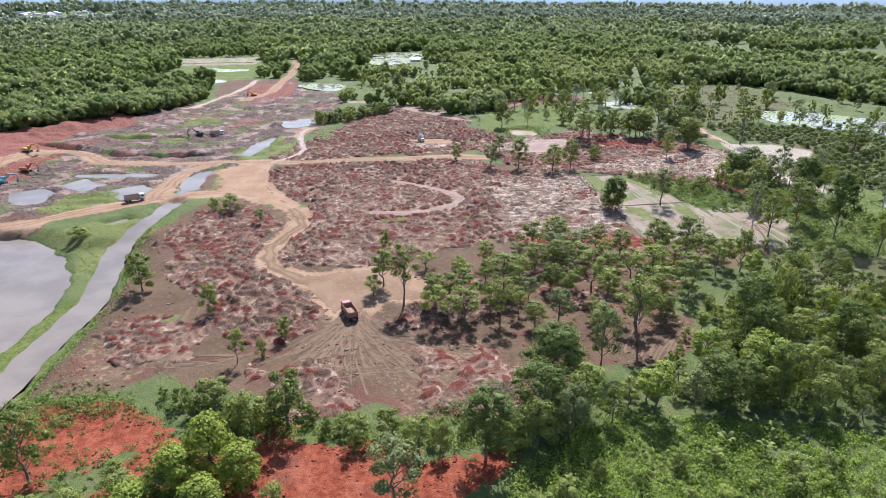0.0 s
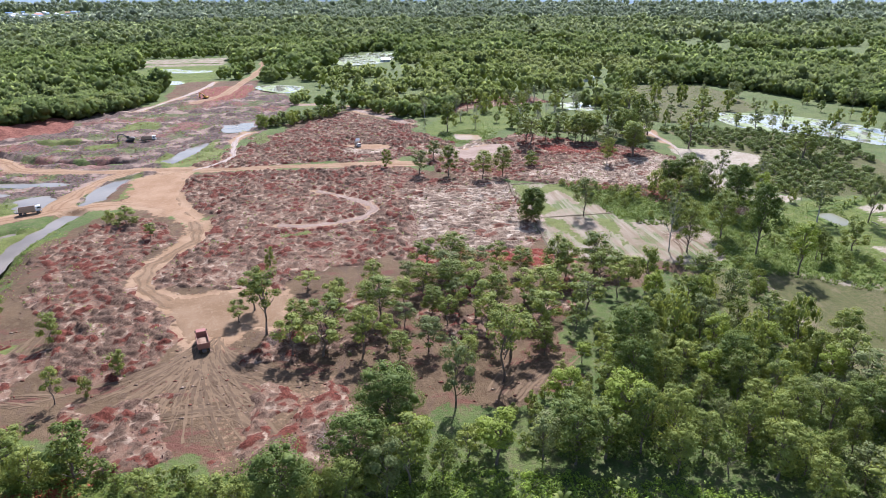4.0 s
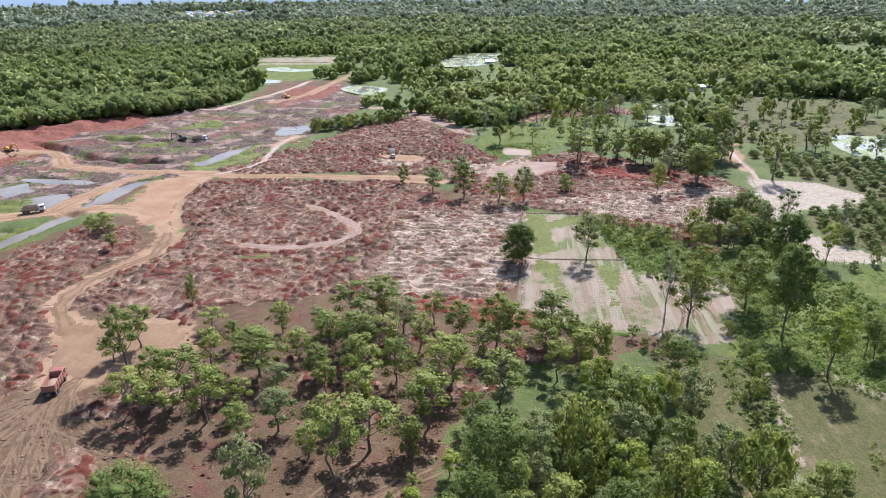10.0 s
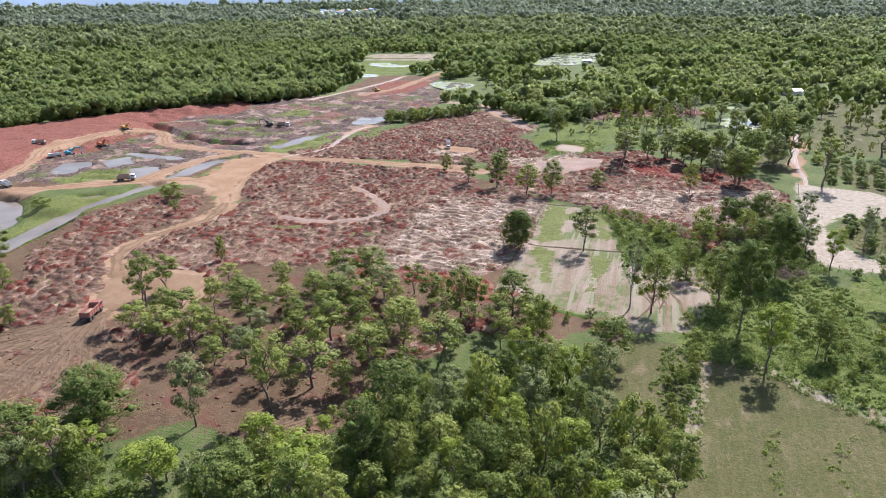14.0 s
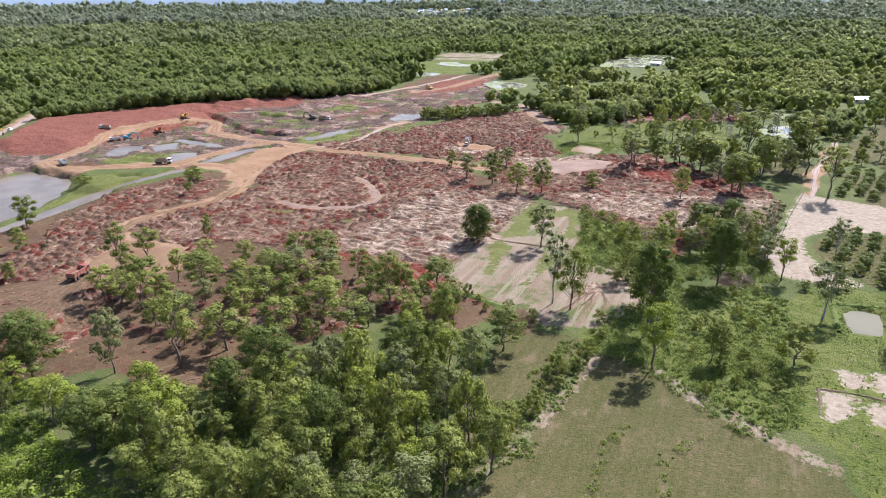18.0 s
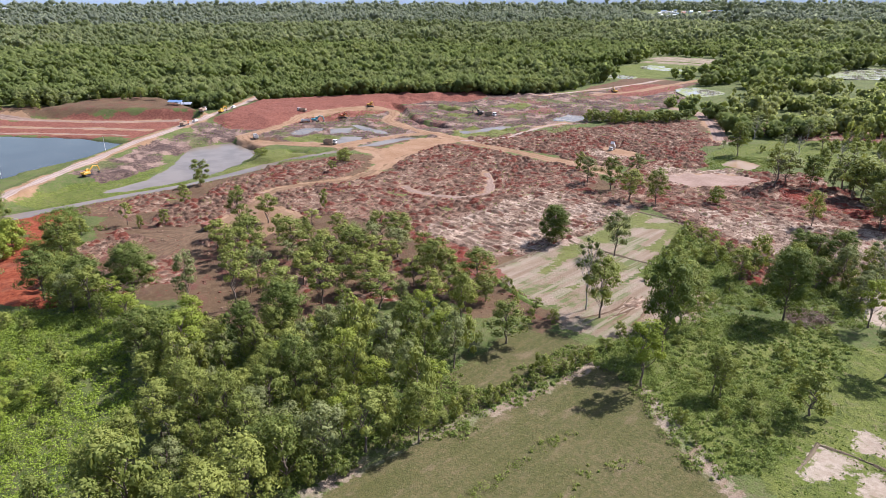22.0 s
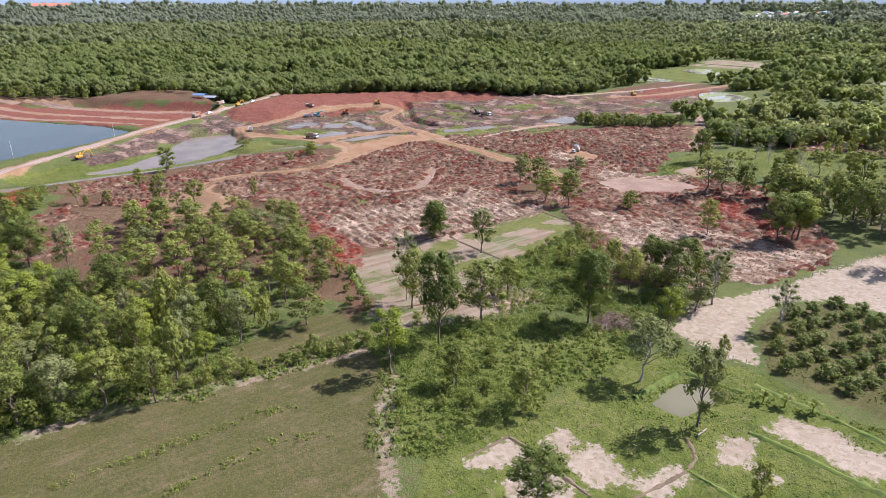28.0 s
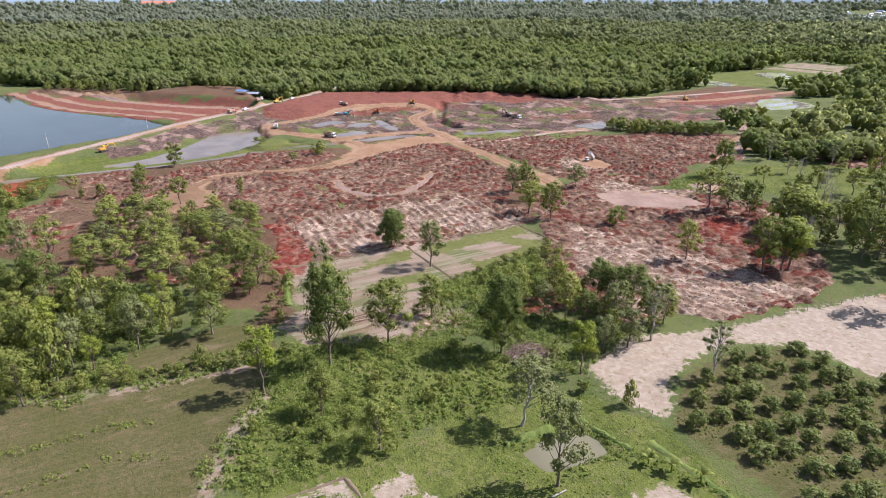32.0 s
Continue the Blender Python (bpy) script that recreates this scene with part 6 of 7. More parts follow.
# ---- machines, houses and small things ----
M_RED = plain("rust_red_paint", (0.23, 0.055, 0.035), 0.55, 0.0, 0.7, 2.5)
M_TAN = plain("dusty_tan_paint", (0.36, 0.25, 0.17), 0.6, 0.0, 0.6, 2.5)
M_WHITE = plain("white_paint", (0.62, 0.61, 0.58), 0.45, 0.0, 0.35, 3.0)
M_YELLOW = plain("yellow_paint", (0.55, 0.30, 0.03), 0.45, 0.0, 0.5, 3.0)
M_ORANGE = plain("orange_paint", (0.48, 0.12, 0.03), 0.45, 0.0, 0.5, 3.0)
M_TEAL = plain("teal_paint", (0.11, 0.34, 0.38), 0.45, 0.0, 0.45, 3.0)
M_BLACK = plain("dark_rubber", (0.03, 0.028, 0.027), 0.8, 0.0, 0.6, 4.0)
M_STEEL = plain("dull_steel", (0.16, 0.14, 0.125), 0.55, 0.6, 0.6, 4.0)
M_GLASS = plain("dark_window_glass", (0.03, 0.04, 0.045), 0.08, 0.0, 0.1, 4.0)
M_BLUE_ROOF = plain("blue_sheet_roof", (0.17, 0.27, 0.42), 0.4, 0.2, 0.3, 1.5)
M_TIN = plain("grey_tin_roof", (0.50, 0.51, 0.52), 0.35, 0.5, 0.4, 1.5)
M_RED_ROOF = plain("orange_tile_roof", (0.50, 0.17, 0.09), 0.6, 0.0, 0.4, 0.8)
M_WALL = plain("pale_plaster", (0.62, 0.58, 0.52), 0.8, 0.0, 0.3, 0.8)
M_LOAD = earth("loose_soil_load", (0.22, 0.13, 0.085), (0.30, 0.19, 0.13), (0.36, 0.25, 0.18), 2.0, 0.1)


def box(bm, sx, sy, sz, at=(0, 0, 0), turn=(0, 0, 0), bevel=0.05, taper=1.0):
    """A bevelled block; taper narrows its top."""
    made = bmesh.ops.create_cube(bm, size=1.0)["verts"]
    for v in made:
        k = taper if v.co.z > 0 else 1.0
        v.co = Vector((v.co.x * sx * k, v.co.y * sy * k, v.co.z * sz))
    if bevel:
        edges = list({e for v in made for e in v.link_edges})
        made = list({v for f in bmesh.ops.bevel(bm, geom=edges, offset=bevel, segments=1, affect="EDGES")["faces"] for v in f.verts} | {v for v in made if v.is_valid})
    bmesh.ops.transform(bm, matrix=pose(*at, *turn), verts=[v for v in made if v.is_valid])
    return bm


def block(*args, **kw):
    return box(bmesh.new(), *args, **kw)


def drum(radius, width, at, axis_turn=(0, 90, 0), segments=16, inner=0.0):
    bm = bmesh.new()
    bmesh.ops.create_cone(bm, cap_ends=True, segments=segments, radius1=radius, radius2=radius, depth=width)
    bmesh.ops.bevel(bm, geom=[e for e in bm.edges if len(e.link_faces) == 2 and abs(e.calc_face_angle(0)) > 1.0], offset=radius * 0.12, segments=1, affect="EDGES")
    bmesh.ops.transform(bm, matrix=pose(*at, *axis_turn), verts=bm.verts)
    return bm


def wheel(root, x, y, radius=0.52, width=0.34):
    w = part("wheel", drum(radius, width, (x, y, radius)), M_BLACK, root)
    part("rim", drum(radius * 0.55, width + 0.04, (x, y, radius), segments=12), M_STEEL, w, "dusty steel rim")


def dump_truck(x, y, heading, cab_mat, bed_mat, label, raised=0.0, loaded=True, size=1.0):
    """A tipper: nose towards +y before turning. raised: degrees that the bed is tipped."""
    root = new("dump_truck")
    tagged(root, label, "truck", group="dump trucks")
    part("chassis", block(0.9, 7.6, 0.35, (0, -0.1, 0.85)), M_STEEL, root)
    cab = part("cab", block(2.35, 1.75, 1.75, (0, 3.35, 1.85), taper=0.92, bevel=0.12), cab_mat, root)
    part("windscreen", block(2.0, 0.06, 0.75, (0, 4.2, 2.2), (-4, 0, 0), bevel=0.02), M_GLASS, cab)
    for sx in (-1, 1):
        part("side_window", block(0.05, 0.9, 0.6, (sx * 1.13, 3.45, 2.2), bevel=0.02), M_GLASS, cab)
        part("headlight", block(0.3, 0.06, 0.18, (sx * 0.85, 4.24, 1.15), bevel=0.03), M_WHITE, cab)
        part("mirror", block(0.12, 0.1, 0.4, (sx * 1.32, 4.1, 2.2), bevel=0.03), M_BLACK, cab)
    part("bumper", block(2.4, 0.25, 0.4, (0, 4.2, 0.75)), M_STEEL, root)
    part("fuel_tank", block(0.5, 1.0, 0.55, (0.95, 1.6, 0.85), bevel=0.12), M_STEEL, root)
    bm = bmesh.new()
    box(bm, 2.5, 5.2, 0.12, (0, 0, 0.06), bevel=0.02)
    box(bm, 0.1, 5.2, 1.45, (-1.2, 0, 0.8), bevel=0.02)
    box(bm, 0.1, 5.2, 1.45, (1.2, 0, 0.8), bevel=0.02)
    box(bm, 2.4, 0.1, 1.7, (0, 2.55, 0.9), bevel=0.02)
    for k in range(5):
        for sx in (-1, 1):
            box(bm, 0.1, 0.12, 1.4, (sx * 1.29, -2.3 + 1.15 * k, 0.78), bevel=0.02)
    hinge = pose(0, -2.9, 1.05, raised, 0, 0) @ pose(0, 2.6, 0.05)
    bmesh.ops.transform(bm, matrix=hinge, verts=bm.verts)
    bed = part("bed", bm, bed_mat, root, "open tipping bed with ribbed sides")
    tail = block(2.4, 0.09, 1.3, (0, -2.6, 0.75), bevel=0.02)
    bmesh.ops.transform(tail, matrix=hinge, verts=tail.verts)
    part("tailgate", tail, bed_mat, bed)
    if loaded:
        bm = bmesh.new()
        bmesh.ops.create_grid(bm, x_segments=8, y_segments=14, size=1.0)
        for v in bm.verts:
            a, b = v.co.x, v.co.y
            v.co = Vector((a * 1.12, b * 2.3 - 0.1, 0.45 + 0.55 * (1 - a * a) * (1 - b * b) + 0.12 * noise.noise(Vector((a * 3, b * 5, 1.0)))))
        bmesh.ops.transform(bm, matrix=hinge, verts=bm.verts)
        part("load", bm, M_LOAD, bed, "heap of loose soil")
    else:
        ram = block(0.25, 0.25, 1.8, (0, 1.4, 1.7), (-12, 0, 0), bevel=0.05)
        part("tipping_ram", ram, M_STEEL, root)
    for sx in (-1, 1):
        for wy in (3.1, -1.1, -2.4):
            wheel(root, sx * 1.05, wy)
        part("mudguard", block(0.5, 1.3, 0.1, (sx * 1.05, 3.1, 1.15), bevel=0.03), cab_mat, root)
    root.matrix_basis = pose(x, y, float(gz(x, y)) + 0.08, 0, 0, heading)
    root.scale = (size, size, size)
    return root


def excavator(x, y, heading, paint, label, reach=0.0):
    """Tracked digger, boom towards +y before turning."""
    root = new("excavator")
    tagged(root, label, "excavator", group="excavators")
    for sx in (-1, 1):
        track = part("track", block(0.6, 4.0, 0.85, (sx * 1.1, 0, 0.43), bevel=0.2), M_BLACK, root, "muddy crawler track")
        for k in range(10):
            part("track_shoe", block(0.62, 0.16, 0.06, (sx * 1.1, -1.6 + 0.36 * k, 0.87), bevel=0.0), M_STEEL, track)
    part("undercarriage", block(1.7, 2.0, 0.4, (0, 0, 0.75)), M_STEEL, root)
    house = part("house", block(2.5, 2.9, 1.0, (0, -0.6, 1.55), bevel=0.12), paint, root)
    part("counterweight", block(2.5, 0.8, 1.05, (0, -2.2, 1.6), bevel=0.22), paint, root)
    part("engine_hood", block(1.5, 1.4, 0.3, (0.3, -1.2, 2.15), bevel=0.08), paint, house)
    part("exhaust", drum(0.07, 0.5, (0.6, -1.0, 2.5), (0, 0, 0), 8), M_STEEL, house)
    cab = part("cab", block(0.95, 1.6, 1.5, (-0.72, 0.55, 2.35), bevel=0.1, taper=0.9), paint, root)
    part("front_window", block(0.75, 0.05, 1.1, (-0.72, 1.33, 2.4), (-4, 0, 0), bevel=0.02), M_GLASS, cab)
    part("side_window", block(0.05, 1.2, 0.7, (-1.19, 0.55, 2.6), bevel=0.02), M_GLASS, cab)
    bm = bmesh.new()
    box(bm, 0.42, 2.9, 0.55, (0.2, 2.0, 3.05), (42, 0, 0), 0.08)
    box(bm, 0.40, 2.9, 0.5, (0.2, 4.2, 3.85), (-8 + reach, 0, 0), 0.08)
    boom = part("boom", bm, paint, root)
    part("boom_ram", block(0.16, 2.2, 0.16, (0.2, 2.0, 2.3), (48, 0, 0), 0.03), M_STEEL, boom)
    part("arm", block(0.32, 2.9, 0.42, (0.2, 5.7, 2.55), (-72 + reach, 0, 0), 0.07, 0.85), paint, root)
    bm = bmesh.new()
    box(bm, 1.1, 0.1, 0.9, (0.2, 5.9, 0.75), (18, 0, 0), 0.02)
    box(bm, 1.1, 0.75, 0.1, (0.2, 5.55, 0.4), (-12, 0, 0), 0.02)
    for sx in (-0.55, 0.55):
        box(bm, 0.06, 0.75, 0.8, (0.2 + sx, 5.55, 0.75), bevel=0.02)
    for k in range(4):
        box(bm, 0.1, 0.25, 0.08, (-0.2 + 0.27 * k, 5.1, 0.42), bevel=0.0)
    part("bucket", bm, M_STEEL, root, "toothed steel bucket")
    root.matrix_basis = pose(x, y, float(gz(x, y)), 0, 0, heading)
    return root


def car(x, y, heading, paint, label):
    """A pickup: nose towards +y before turning."""
    root = new("pickup")
    tagged(root, label, "car", group="parked cars")
    part("body", block(1.8, 5.0, 0.65, (0, 0, 0.75), bevel=0.12), paint, root)
    cab = part("cab", block(1.65, 2.1, 0.75, (0, 0.2, 1.4), bevel=0.1, taper=0.82), paint, root)
    part("windscreen", block(1.35, 0.05, 0.6, (0, 1.14, 1.42), (-22, 0, 0), 0.02), M_GLASS, cab)
    part("rear_window", block(1.3, 0.05, 0.5, (0, -0.76, 1.45), (20, 0, 0), 0.02), M_GLASS, cab)
    bm = bmesh.new()
    for sx in (-0.82, 0.82):
        box(bm, 0.1, 1.7, 0.4, (sx, -1.6, 1.2), bevel=0.02)
    box(bm, 1.6, 0.1, 0.4, (0, -2.42, 1.2), bevel=0.02)
    part("load_bed", bm, paint, root)
    for sx in (-1, 1):
        for wy in (1.55, -1.55):
            wheel(root, sx * 0.82, wy, 0.36, 0.24)
    root.matrix_basis = pose(x, y, float(gz(x, y)) + 0.08, 0, 0, heading)
    return root


M_FADED = plain("faded_red_paint", (0.30, 0.125, 0.085), 0.6, 0.0, 0.7, 2.0)
dump_truck(-6, 145, 18, M_RED, M_FADED, "faded red dump truck with an open bed on scraped dirt", loaded=True)
dump_truck(-91, 251.5, -62, M_WHITE, M_TAN, "tan dump truck with white cab on the haul road")
dump_truck(28, 338.5, 196, M_WHITE, M_WHITE, "white dump truck tipping its raised bed", 42.0, False, 0.72)
dump_truck(-180, 291, 118, M_WHITE, M_TAN, "dusty white dump truck by the red bank", size=0.85)
dump_truck(-135, 232, 70, M_WHITE, M_WHITE, "white dump truck at the road bend", size=0.85)
dump_truck(-84, 371, -80, M_WHITE, M_TAN, "white dump truck beside a digger")
dump_truck(-160, 281, 150, M_WHITE, M_WHITE, "white dump truck waiting in the pit", size=0.75)
dump_truck(-222, 241, 42, M_WHITE, M_TAN, "dump truck on the gravel road")
dump_truck(-196, 217, 40, M_ORANGE, M_TAN, "orange dump truck on the gravel road")
excavator(-154, 284, -60, M_TEAL, "teal excavator digging in the mud")
excavator(-154, 305, -95, M_ORANGE, "orange excavator on the pit floor")
excavator(-168, 338, -100, M_YELLOW, "yellow excavator on the red bank")
excavator(-115, 138, 20, M_YELLOW, "yellow excavator beside the reservoir dyke")
excavator(-93, 371, 100, M_STEEL, "dark excavator on the cleared land")
excavator(-222, 254, 30, M_YELLOW, "yellow excavator at the wood's edge")
excavator(-86, 520, 60, M_YELLOW, "yellow excavator on red soil")
car(-233, 268, 40, M_WHITE, "silver pickup on the gravel road")
car(-205, 228, 42, M_WHITE, "white pickup on the gravel road")


def house(x, y, heading, length, depth, height, roof_mat, label, open_sides=False, posts=3):
    """A gabled house or open shed, with door, windows and overhanging roof."""
    root = new("shed" if open_sides else "house")
    tagged(root, label, "shed" if open_sides else "house", group="houses")
    rise = depth * 0.22
    if open_sides:
        for k in range(posts):
            for sy in (-1, 1):
                part("post", drum(0.09, height, (-length / 2 + 0.2 + k * (length - 0.4) / (posts - 1), sy * (depth / 2 - 0.2), height / 2), (0, 0, 0), 8), M_BARK, root)
        part("bench", block(length * 0.6, 0.8, 0.08, (0, 0, 0.7)), M_BARK, root)
    else:
        for sy in (-1, 1):
            part("wall", block(length, 0.2, height, (0, sy * (depth / 2 - 0.1), height / 2), bevel=0.02), M_WALL, root)
        for sx in (-1, 1):
            bm = bmesh.new()
            pts = [(-depth / 2 + 0.2, 0), (depth / 2 - 0.2, 0), (depth / 2 - 0.2, height), (0, height + rise * 0.92), (-depth / 2 + 0.2, height)]
            a = [bm.verts.new((sx * (length / 2 - 0.2), p, q)) for p, q in pts]
            b = [bm.verts.new((sx * (length / 2), p, q)) for p, q in pts]
            bm.faces.new(a)
            bm.faces.new(b[::-1])
            for k in range(5):
                bm.faces.new((a[k], b[k], b[(k + 1) % 5], a[(k + 1) % 5]))
            bmesh.ops.recalc_face_normals(bm, faces=bm.faces)
            part("gable_wall", bm, M_WALL, root)
        n = max(2, int(length / 4))
        for k in range(n):
            for sy in (-1, 1):
                px = -length / 2 + (k + 0.5) * length / n
                if sy < 0 and k == n // 2:
                    part("door", block(1.0, 0.08, 2.05, (px, sy * (depth / 2 + 0.02), 1.05), bevel=0.02), M_BARK, root)
                else:
                    part("window", block(1.2, 0.08, 1.0, (px, sy * (depth / 2 + 0.02), height * 0.55), bevel=0.02), M_GLASS, root)
    slope = math.degrees(math.atan2(rise, depth / 2))
    for sy in (-1, 1):
        w = math.hypot(depth / 2, rise) + 0.5
        part("roof", block(length + 1.0, w, 0.1, (0, sy * (depth / 4 + 0.15), height + rise / 2 - 0.02), (-sy * slope, 0, 0), bevel=0.02), roof_mat, root)
    root.matrix_basis = pose(x, y, float(gz(x, y)) - 0.05, 0, 0, heading)
    return root


house(217, 548, 20, 11, 6, 3.0, M_TIN, "small farm house with a pale tin roof between trees")
house(343, 506, -20, 8, 6, 2.8, M_BLUE_ROOF, "field hut with a blue sheet roof in grass")
house(-252, 236, 40, 9, 4.5, 2.4, M_BLUE_ROOF, "open shed with a blue sheet roof by the road", True)
house(-262, 246, 50, 9, 5, 2.8, M_TIN, "open shed with a tin roof before the woods", True)
house(-575, 130, 60, 14, 8, 3.2, M_TIN, "house with a white tin roof in the woods")
house(-1156, 1726, 20, 26, 12, 5, M_TIN, "long white-roofed barn in the woods")
house(-3664, 480, 75, 170, 60, 26, M_RED_ROOF, "very large hall with an orange roof on the horizon")
house(-3600, 800, 80, 150, 45, 12, M_TIN, "long low pale factory hall far away")
house(-2900, 2200, 50, 120, 40, 12, M_TIN, "pale factory hall far away")
house(56, 745, 15, 9, 6, 2.8, M_TIN, "farm hut by the paddies")
rng = np.random.default_rng(12)
for k in range(46):
    s = rng.uniform(0, 1)
    x, y = -800 - 500 * s + rng.normal() * 90, 2100 + 800 * s + rng.normal() * 150
    house(x, y, rng.uniform(0, 180), rng.uniform(12, 24), rng.uniform(9, 13), rng.uniform(4, 7), (M_TIN, M_TIN, M_RED_ROOF, M_BLUE_ROOF, M_WALL)[k % 5], "village house with a bright roof among trees")


# earth bunds, ditches, tyre tracks, fences
def ridge(line, width, height, seed):
    """A worn earth bund with uneven crest and sides."""
    p = rounded(line, 14)
    d = np.gradient(p, axis=0)
    d /= np.linalg.norm(d, axis=1)[:, None] + 1e-9
    side = np.stack([-d[:, 1], d[:, 0]], 1)
    prof = [(-0.8, -0.2), (-0.5, 0.25), (-0.2, 0.9), (0.1, 1.0), (0.4, 0.45), (0.8, -0.2)]
    rng = np.random.default_rng(seed)
    rows = []
    for i in range(len(p)):
        w = 1 + 1.1 * float(fbm(np.array(i * 1.0), np.array(2.0), 4.0, seed, 3))
        for a, b in prof:
            b = 0.7 * b
            q = p[i] + side[i] * (0.8 * a * width * w + rng.normal() * 0.08 * width)
            rows.append((q[0], q[1], float(gz(q[0], q[1])) + b * height * w * rng.uniform(0.75, 1.2)))
    g = np.arange(len(rows)).reshape(len(p), 6)
    f = np.stack([g[:-1, :-1], g[:-1, 1:], g[1:, 1:], g[1:, :-1]], -1).reshape(-1, 4)
    return np.array(rows), f


M_BUND = earth("grassy_bund", (0.085, 0.125, 0.026), (0.125, 0.16, 0.034), (0.15, 0.125, 0.06), 1.0, 0.08)
M_DARK_BUND = earth("bare_bund", (0.135, 0.098, 0.062), (0.19, 0.140, 0.092), (0.13, 0.13, 0.055), 1.0, 0.08)
BUNDS = [([(183.6, 193.6), (183.3, 200), (183.2, 207.4)], 1.5, 0.8, M_BUND), ([(184.2, 209.2), (189, 210.2), (195, 211.4)], 1.3, 0.6, M_BUND),
         ([(178.6, 166.8), (184, 167.6), (192.2, 167.4), (197, 167.5)], 0.7, 0.3, M_DARK_BUND), ([(178.4, 157.7), (178.6, 162), (178.4, 167)], 0.6, 0.3, M_DARK_BUND),
         ([(202.3, 201), (209, 202), (218, 202.6), (224, 203.4)], 1.2, 0.4, M_BUND), ([(201.8, 184.3), (206, 184.5), (212, 184.6)], 1.0, 0.35, M_BUND), ([(202, 184), (201.7, 178.7), (201, 172)], 0.6, 0.25, M_DARK_BUND),
         ([(197, 191), (200.8, 188), (201.8, 184.6)], 0.6, 0.2, M_DARK_BUND), ([(194.7, 215.4), (210, 216.4), (222, 216.4), (232, 221)], 1.3, 0.35, M_BUND),
         ([(90, 218), (104, 218.5), (118, 219)], 0.8, 0.35, M_DARK_BUND), ([(87, 182), (87.5, 206), (87.5, 240), (89, 259)], 1.0, 0.5, M_DARK_BUND),
         ([(89, 259), (100, 260), (109, 260)], 0.9, 0.4, M_DARK_BUND), ([(88, 182), (100, 178), (112, 175)], 1.6, 0.6, M_BUND),
         ([(-225, 830), (-180, 838), (-134, 845)], 3.0, 1.0, M_BUND), ([(-215, 770), (-170, 775), (-125, 770)], 3.0, 1.0, M_BUND)]
for k, (line, width, height, mat) in enumerate(BUNDS):
    tagged(new("earth_bund", mesh_of("earth_bund", *ridge(line, width, height, k), mat, True)), "low earth bund between fields, partly grown over", "bund", kind="structure")

M_TRACK = earth("tyre_marks", (0.140, 0.088, 0.049), (0.162, 0.104, 0.058), (0.185, 0.121, 0.071), 1.5, 0.05)
M_TRACK_DARK = earth("dark_tyre_marks", (0.095, 0.058, 0.032), (0.114, 0.072, 0.041), (0.135, 0.087, 0.052), 1.5, 0.05)
rng = np.random.default_rng(15)
RUTS = [(-5, 152, -6, 136, x, y) for x, y in ((-40, 125), (-34, 119), (-26, 116), (-17, 113), (-9, 113), (-2, 110), (6, 107), (13, 109), (19, 116), (24, 123))]
RUTS += [(22, 117, 4, 122, -16, 118), (24, 126, 6, 130, -8, 140), (16, 108, 8, 120, -6, 128), (-62, 146, -54, 136, -48, 121), (-56, 148, -50, 136, -40, 122), (-46, 158, -46, 140, -52, 121), (-58, 128, -46, 130, -32, 126), (58, 112, 64, 120, 72, 128), (54, 114, 60, 124, 66, 132), (126, 200, 130, 190, 128, 178)]
for name, mat, first in (("pale_tyre_tracks", M_TRACK, 0), ("dark_tyre_tracks", M_TRACK_DARK, 1)):
    pieces = []
    for k, (ax, ay, bx, by, cx, cy) in enumerate(RUTS):
        for lane in range(first, 9, 2):
            spread = (lane - 4) * 0.8 + rng.normal() * 0.15
            low, high = rng.uniform(0.08, 0.4), rng.uniform(0.7, 1.0)
            wind, sway = rng.uniform(0, 6.3), rng.normal() * 2.2
            pts = []
            for s in np.linspace(low, high, 8):
                fan = spread * (0.5 + 1.1 * s) + sway * s * s + 0.5 * math.sin(5 * s + wind)
                pts.append(((1 - s) ** 2 * ax + 2 * s * (1 - s) * bx + s * s * cx + fan, (1 - s) ** 2 * ay + 2 * s * (1 - s) * by + s * s * cy + 0.4 * fan))
            v, f = ribbon(pts, rng.uniform(0.22, 0.5), 0.045 + rng.uniform(0, 0.03), int(rng.integers(900)), 0.16, 5, 2)
            pieces.append((v, f))
    tagged(new(name, mesh_of(name, *join(pieces), mat, True)), "tyre marks pressed into the scraped soil", "tyre tracks", kind="stuff")


def fence(line, gap, label):
    root = new("fence")
    tagged(root, label, "fence")
    p = rounded(line, 40)
    far = np.concatenate([[0], np.cumsum(np.linalg.norm(np.diff(p, axis=0), axis=1))])
    tops = []
    for s in np.arange(0, far[-1], gap):
        x, y = np.interp(s, far, p[:, 0]), np.interp(s, far, p[:, 1])
        z = float(gz(x, y))
        part("post", drum(0.07, 1.6, (x, y, z + 0.7), (0, 0, 0), 6), M_BARK_PALE, root)
        tops.append((x, y, z))
    for h in (0.6, 1.1):
        part("wire", mesh_of("wire", *tube([(x, y, z + h) for x, y, z in tops], [0.012] * len(tops), 4), M_STEEL), None, root)


fence([(166, 240), (169, 230), (171, 221), (180, 219), (192, 221.5)], 2.6, "thin post and wire fence round the sandy plot")
fence([(172, 256), (175, 280), (179, 305)], 3.5, "thin post and wire fence beside the orchard")
for x, y in ((-171, 163), (-151, 111)):
    root = new("utility_pole")
    tagged(root, "thin pale pole beside the reservoir", "pole", group="poles")
    part("pole", mesh_of("pole", *tube([(0, 0, -0.3), (0, 0, 5), (0, 0, 9)], [0.13, 0.11, 0.08], 8), M_WALL), None, root)
    part("crossarm", block(1.6, 0.1, 0.12, (0, 0, 8.4)), M_STEEL, root)
    root.matrix_basis = pose(x, y, float(gz(x, y)), 0, 0, 30)

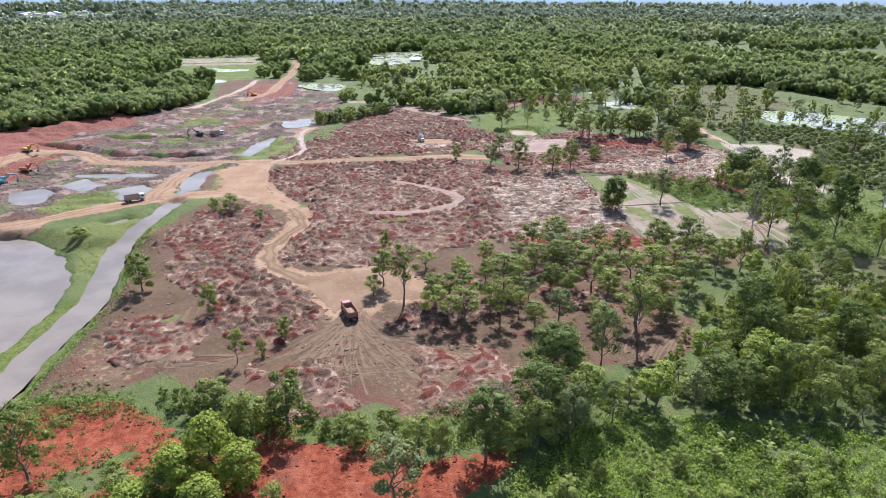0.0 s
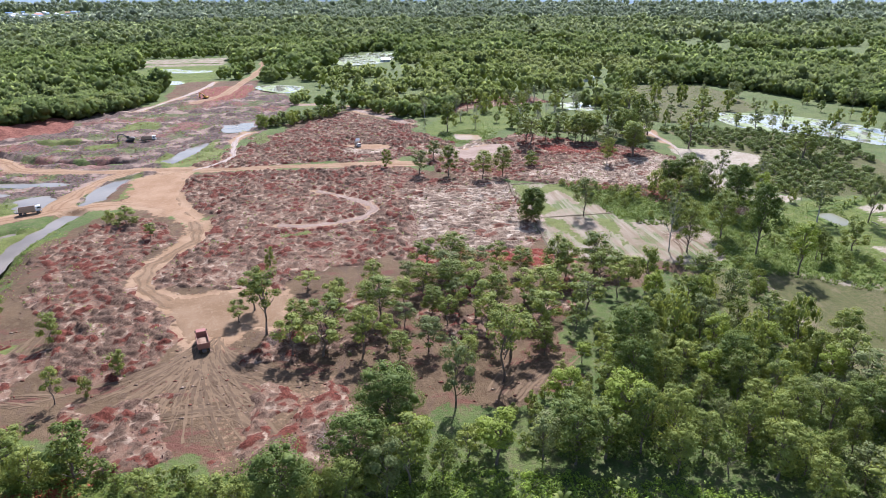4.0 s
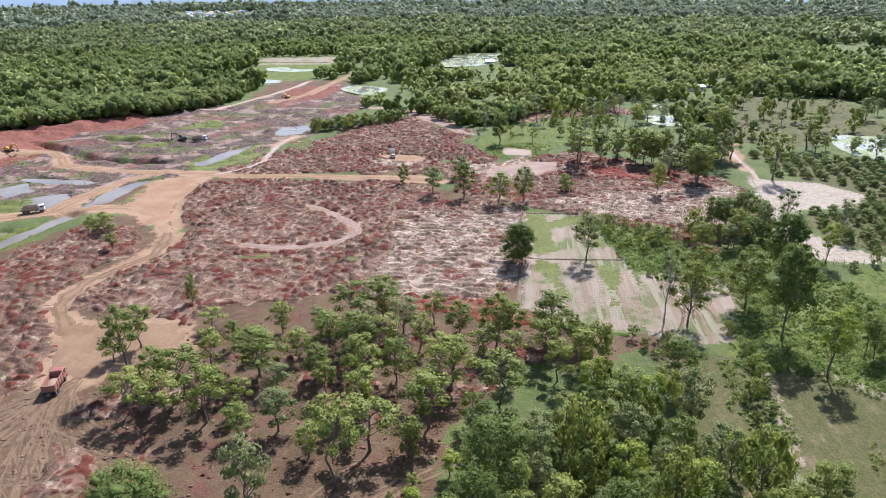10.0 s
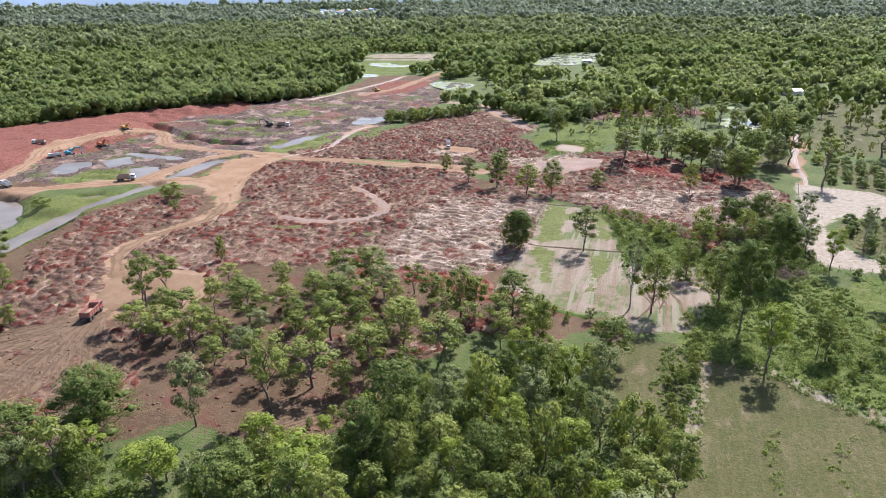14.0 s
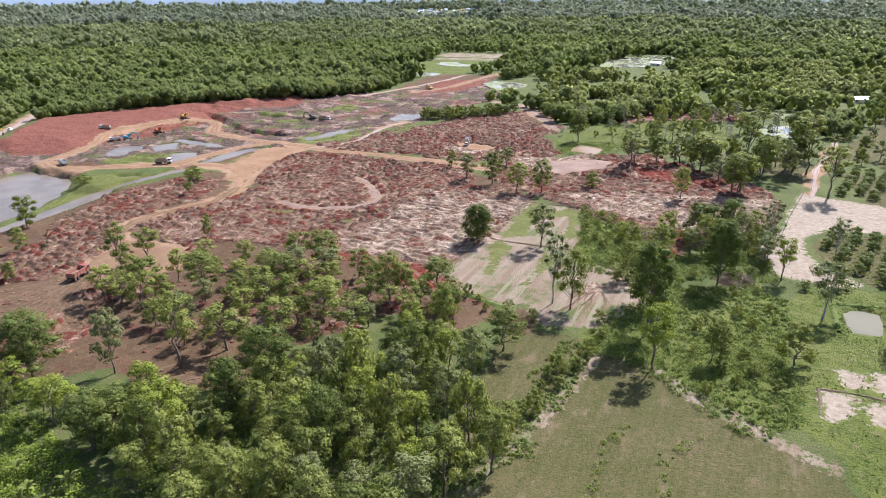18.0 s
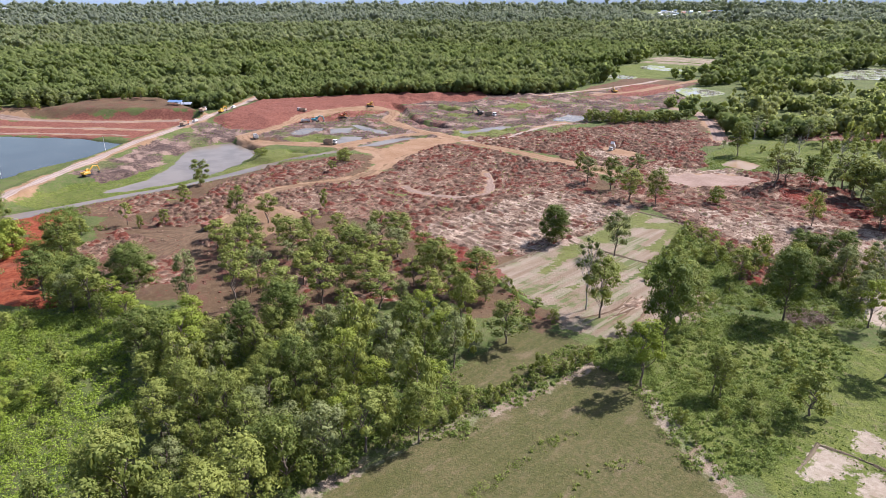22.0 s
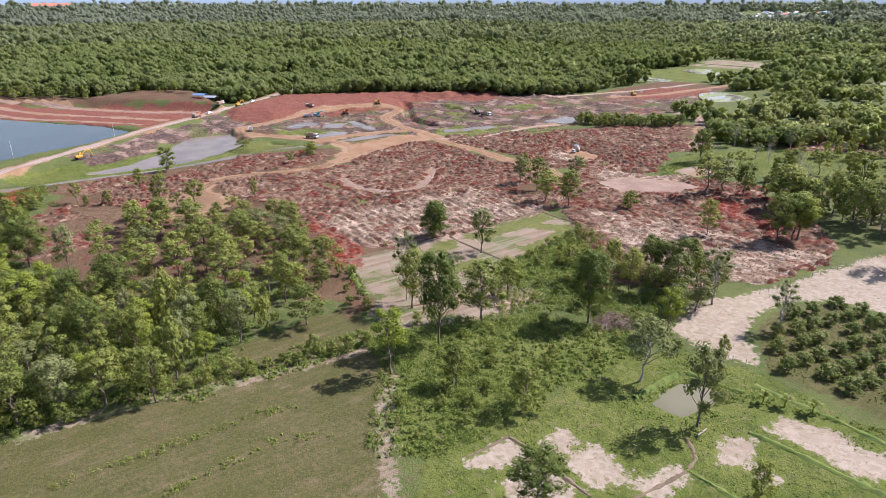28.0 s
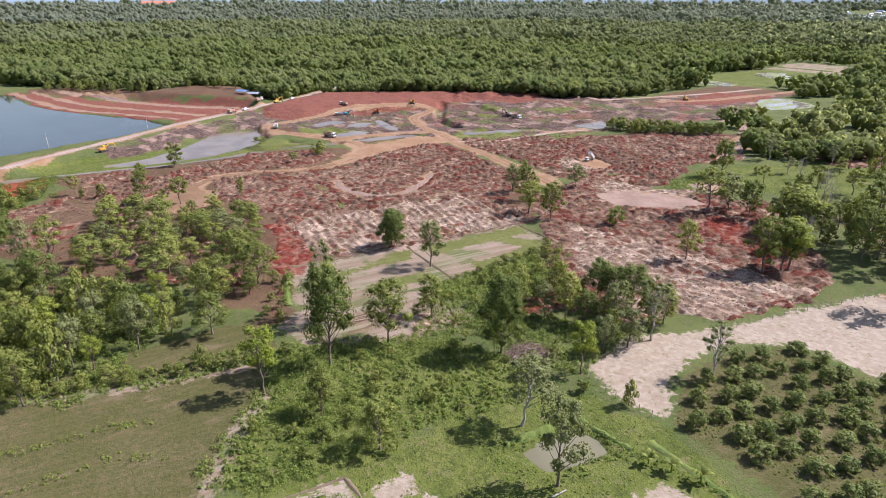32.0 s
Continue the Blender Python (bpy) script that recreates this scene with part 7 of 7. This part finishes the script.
# distant hills, their blue is haze put into the base colour
M_HILL = plain("haze_blue_hills", (0.17, 0.22, 0.27), 1.0, 0.0, 0.2, 0.002)
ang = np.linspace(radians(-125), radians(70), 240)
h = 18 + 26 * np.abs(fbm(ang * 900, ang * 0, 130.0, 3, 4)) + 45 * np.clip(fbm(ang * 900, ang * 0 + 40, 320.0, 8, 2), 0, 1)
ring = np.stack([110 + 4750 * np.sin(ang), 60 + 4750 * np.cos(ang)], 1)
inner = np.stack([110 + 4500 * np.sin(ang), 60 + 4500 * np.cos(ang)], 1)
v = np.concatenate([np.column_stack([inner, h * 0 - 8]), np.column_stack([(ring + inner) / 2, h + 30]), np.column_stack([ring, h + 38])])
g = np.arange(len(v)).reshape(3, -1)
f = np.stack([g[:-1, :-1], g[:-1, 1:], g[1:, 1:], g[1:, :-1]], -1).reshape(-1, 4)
tagged(new("backdrop", mesh_of("backdrop", v, f, M_HILL, True)), "low hills on the horizon, painted in haze blue", "hills", kind="structure")


# ---- heaps of cut wood, banana plants and litter ----
def brush_pile(x, y, radius, height, count, seed, label):
    rng = np.random.default_rng(seed)
    pieces = []
    for _ in range(count):
        a, r = rng.uniform(0, 6.3), radius * math.sqrt(rng.uniform(0, 1))
        px, py = x + r * math.cos(a), y + r * math.sin(a)
        top = height * (1 - (r / radius) ** 2)
        z = float(gz(px, py)) + rng.uniform(0, top) + 0.05
        d = unit(rng.normal(size=3) * [1, 1, 0.35]) * rng.uniform(0.6, 1.8)
        pieces.append(tube([np.array([px, py, z]) - d, np.array([px, py, z + 0.1]), np.array([px, py, z]) + d], [0.06, 0.05, 0.02], 4))
    tagged(new("brush_pile", mesh_of("brush_pile", *join(pieces), M_STICK)), label, "brush pile", kind="stuff")


brush_pile(161, 214, 4.5, 2.0, 420, 3, "heap of dry grey branches beside the scrub")
brush_pile(24, 108, 3.5, 1.2, 220, 4, "heap of broken branches at the forest edge")
brush_pile(12, 146, 4.0, 1.0, 260, 5, "heap of uprooted branches on the clearing")
brush_pile(135, 238, 3.5, 1.0, 160, 6, "heap of branches among trees")


def banana_plant(x, y, height, seed):
    """A clump of broad drooping leaves."""
    rng = np.random.default_rng(seed)
    root = new("banana_plant")
    tagged(root, "banana plant with broad drooping leaves on the bank", "plant", group="banana plants")
    part("stem", mesh_of("stem", *tube([(0, 0, -0.1), (0.05, 0, height * 0.3), (0, 0, height * 0.55)], [0.16, 0.13, 0.08], 7), M_LEAF_YELLOW), None, root)
    for k in range(7):
        a = k * 2.4 + rng.uniform(-0.3, 0.3)
        reach, rise = height * rng.uniform(0.5, 0.75), height * rng.uniform(0.3, 0.5)
        verts, faces = [], []
        for i in range(6):
            s = i / 5
            w = 0.34 * math.sin(math.pi * min(1, 0.12 + 0.88 * s)) + 0.02
            c = np.array([math.cos(a) * reach * s, math.sin(a) * reach * s, height * 0.5 + rise * math.sin(2.4 * s)])
            side = np.array([-math.sin(a), math.cos(a), 0]) * w
            verts += [c - side - (0, 0, 0.1 * w), c + (0, 0, 0.03), c + side - (0, 0, 0.1 * w)]
        for i in range(5):
            for j in range(2):
                faces.append((3 * i + j, 3 * i + j + 1, 3 * i + j + 4, 3 * i + j + 3))
        part("leaf", mesh_of("leaf", verts, faces, M_LEAF, True), None, root)
    root.matrix_basis = pose(x, y, float(gz(x, y)), 0, 0, rng.uniform(0, 360))


for k, (x, y) in enumerate(((199, 211), (202, 213), (206, 215), (60, 86), (66, 84), (56, 83), (70, 88))):
    banana_plant(x, y, 2.4 + 0.2 * (k % 4), 40 + k)
M_TARP = plain("blue_tarpaulin", (0.30, 0.42, 0.55), 0.6, 0.0, 0.3, 2.0)
tarp = patch([(84, 205.5), (85.5, 205.2), (85.8, 206.4), (84.3, 206.8)], 0.35, None, 0.5, 5)
tagged(part("tarpaulin", tarp, M_TARP, None), "crumpled pale blue tarpaulin beside the field", "tarpaulin")
log = new("felled_log", mesh_of("felled_log", *tube([(197.7, 193.0, 0.2 + float(gz(197.7, 193.0))), (197.65, 194.4, 0.22 + float(gz(197.65, 194.4))), (197.5, 195.8, 0.2 + float(gz(197.5, 195.8)))], [0.16, 0.14, 0.11], 8), M_BARK_PALE, True))
tagged(log, "pale felled log lying in the grass", "log")
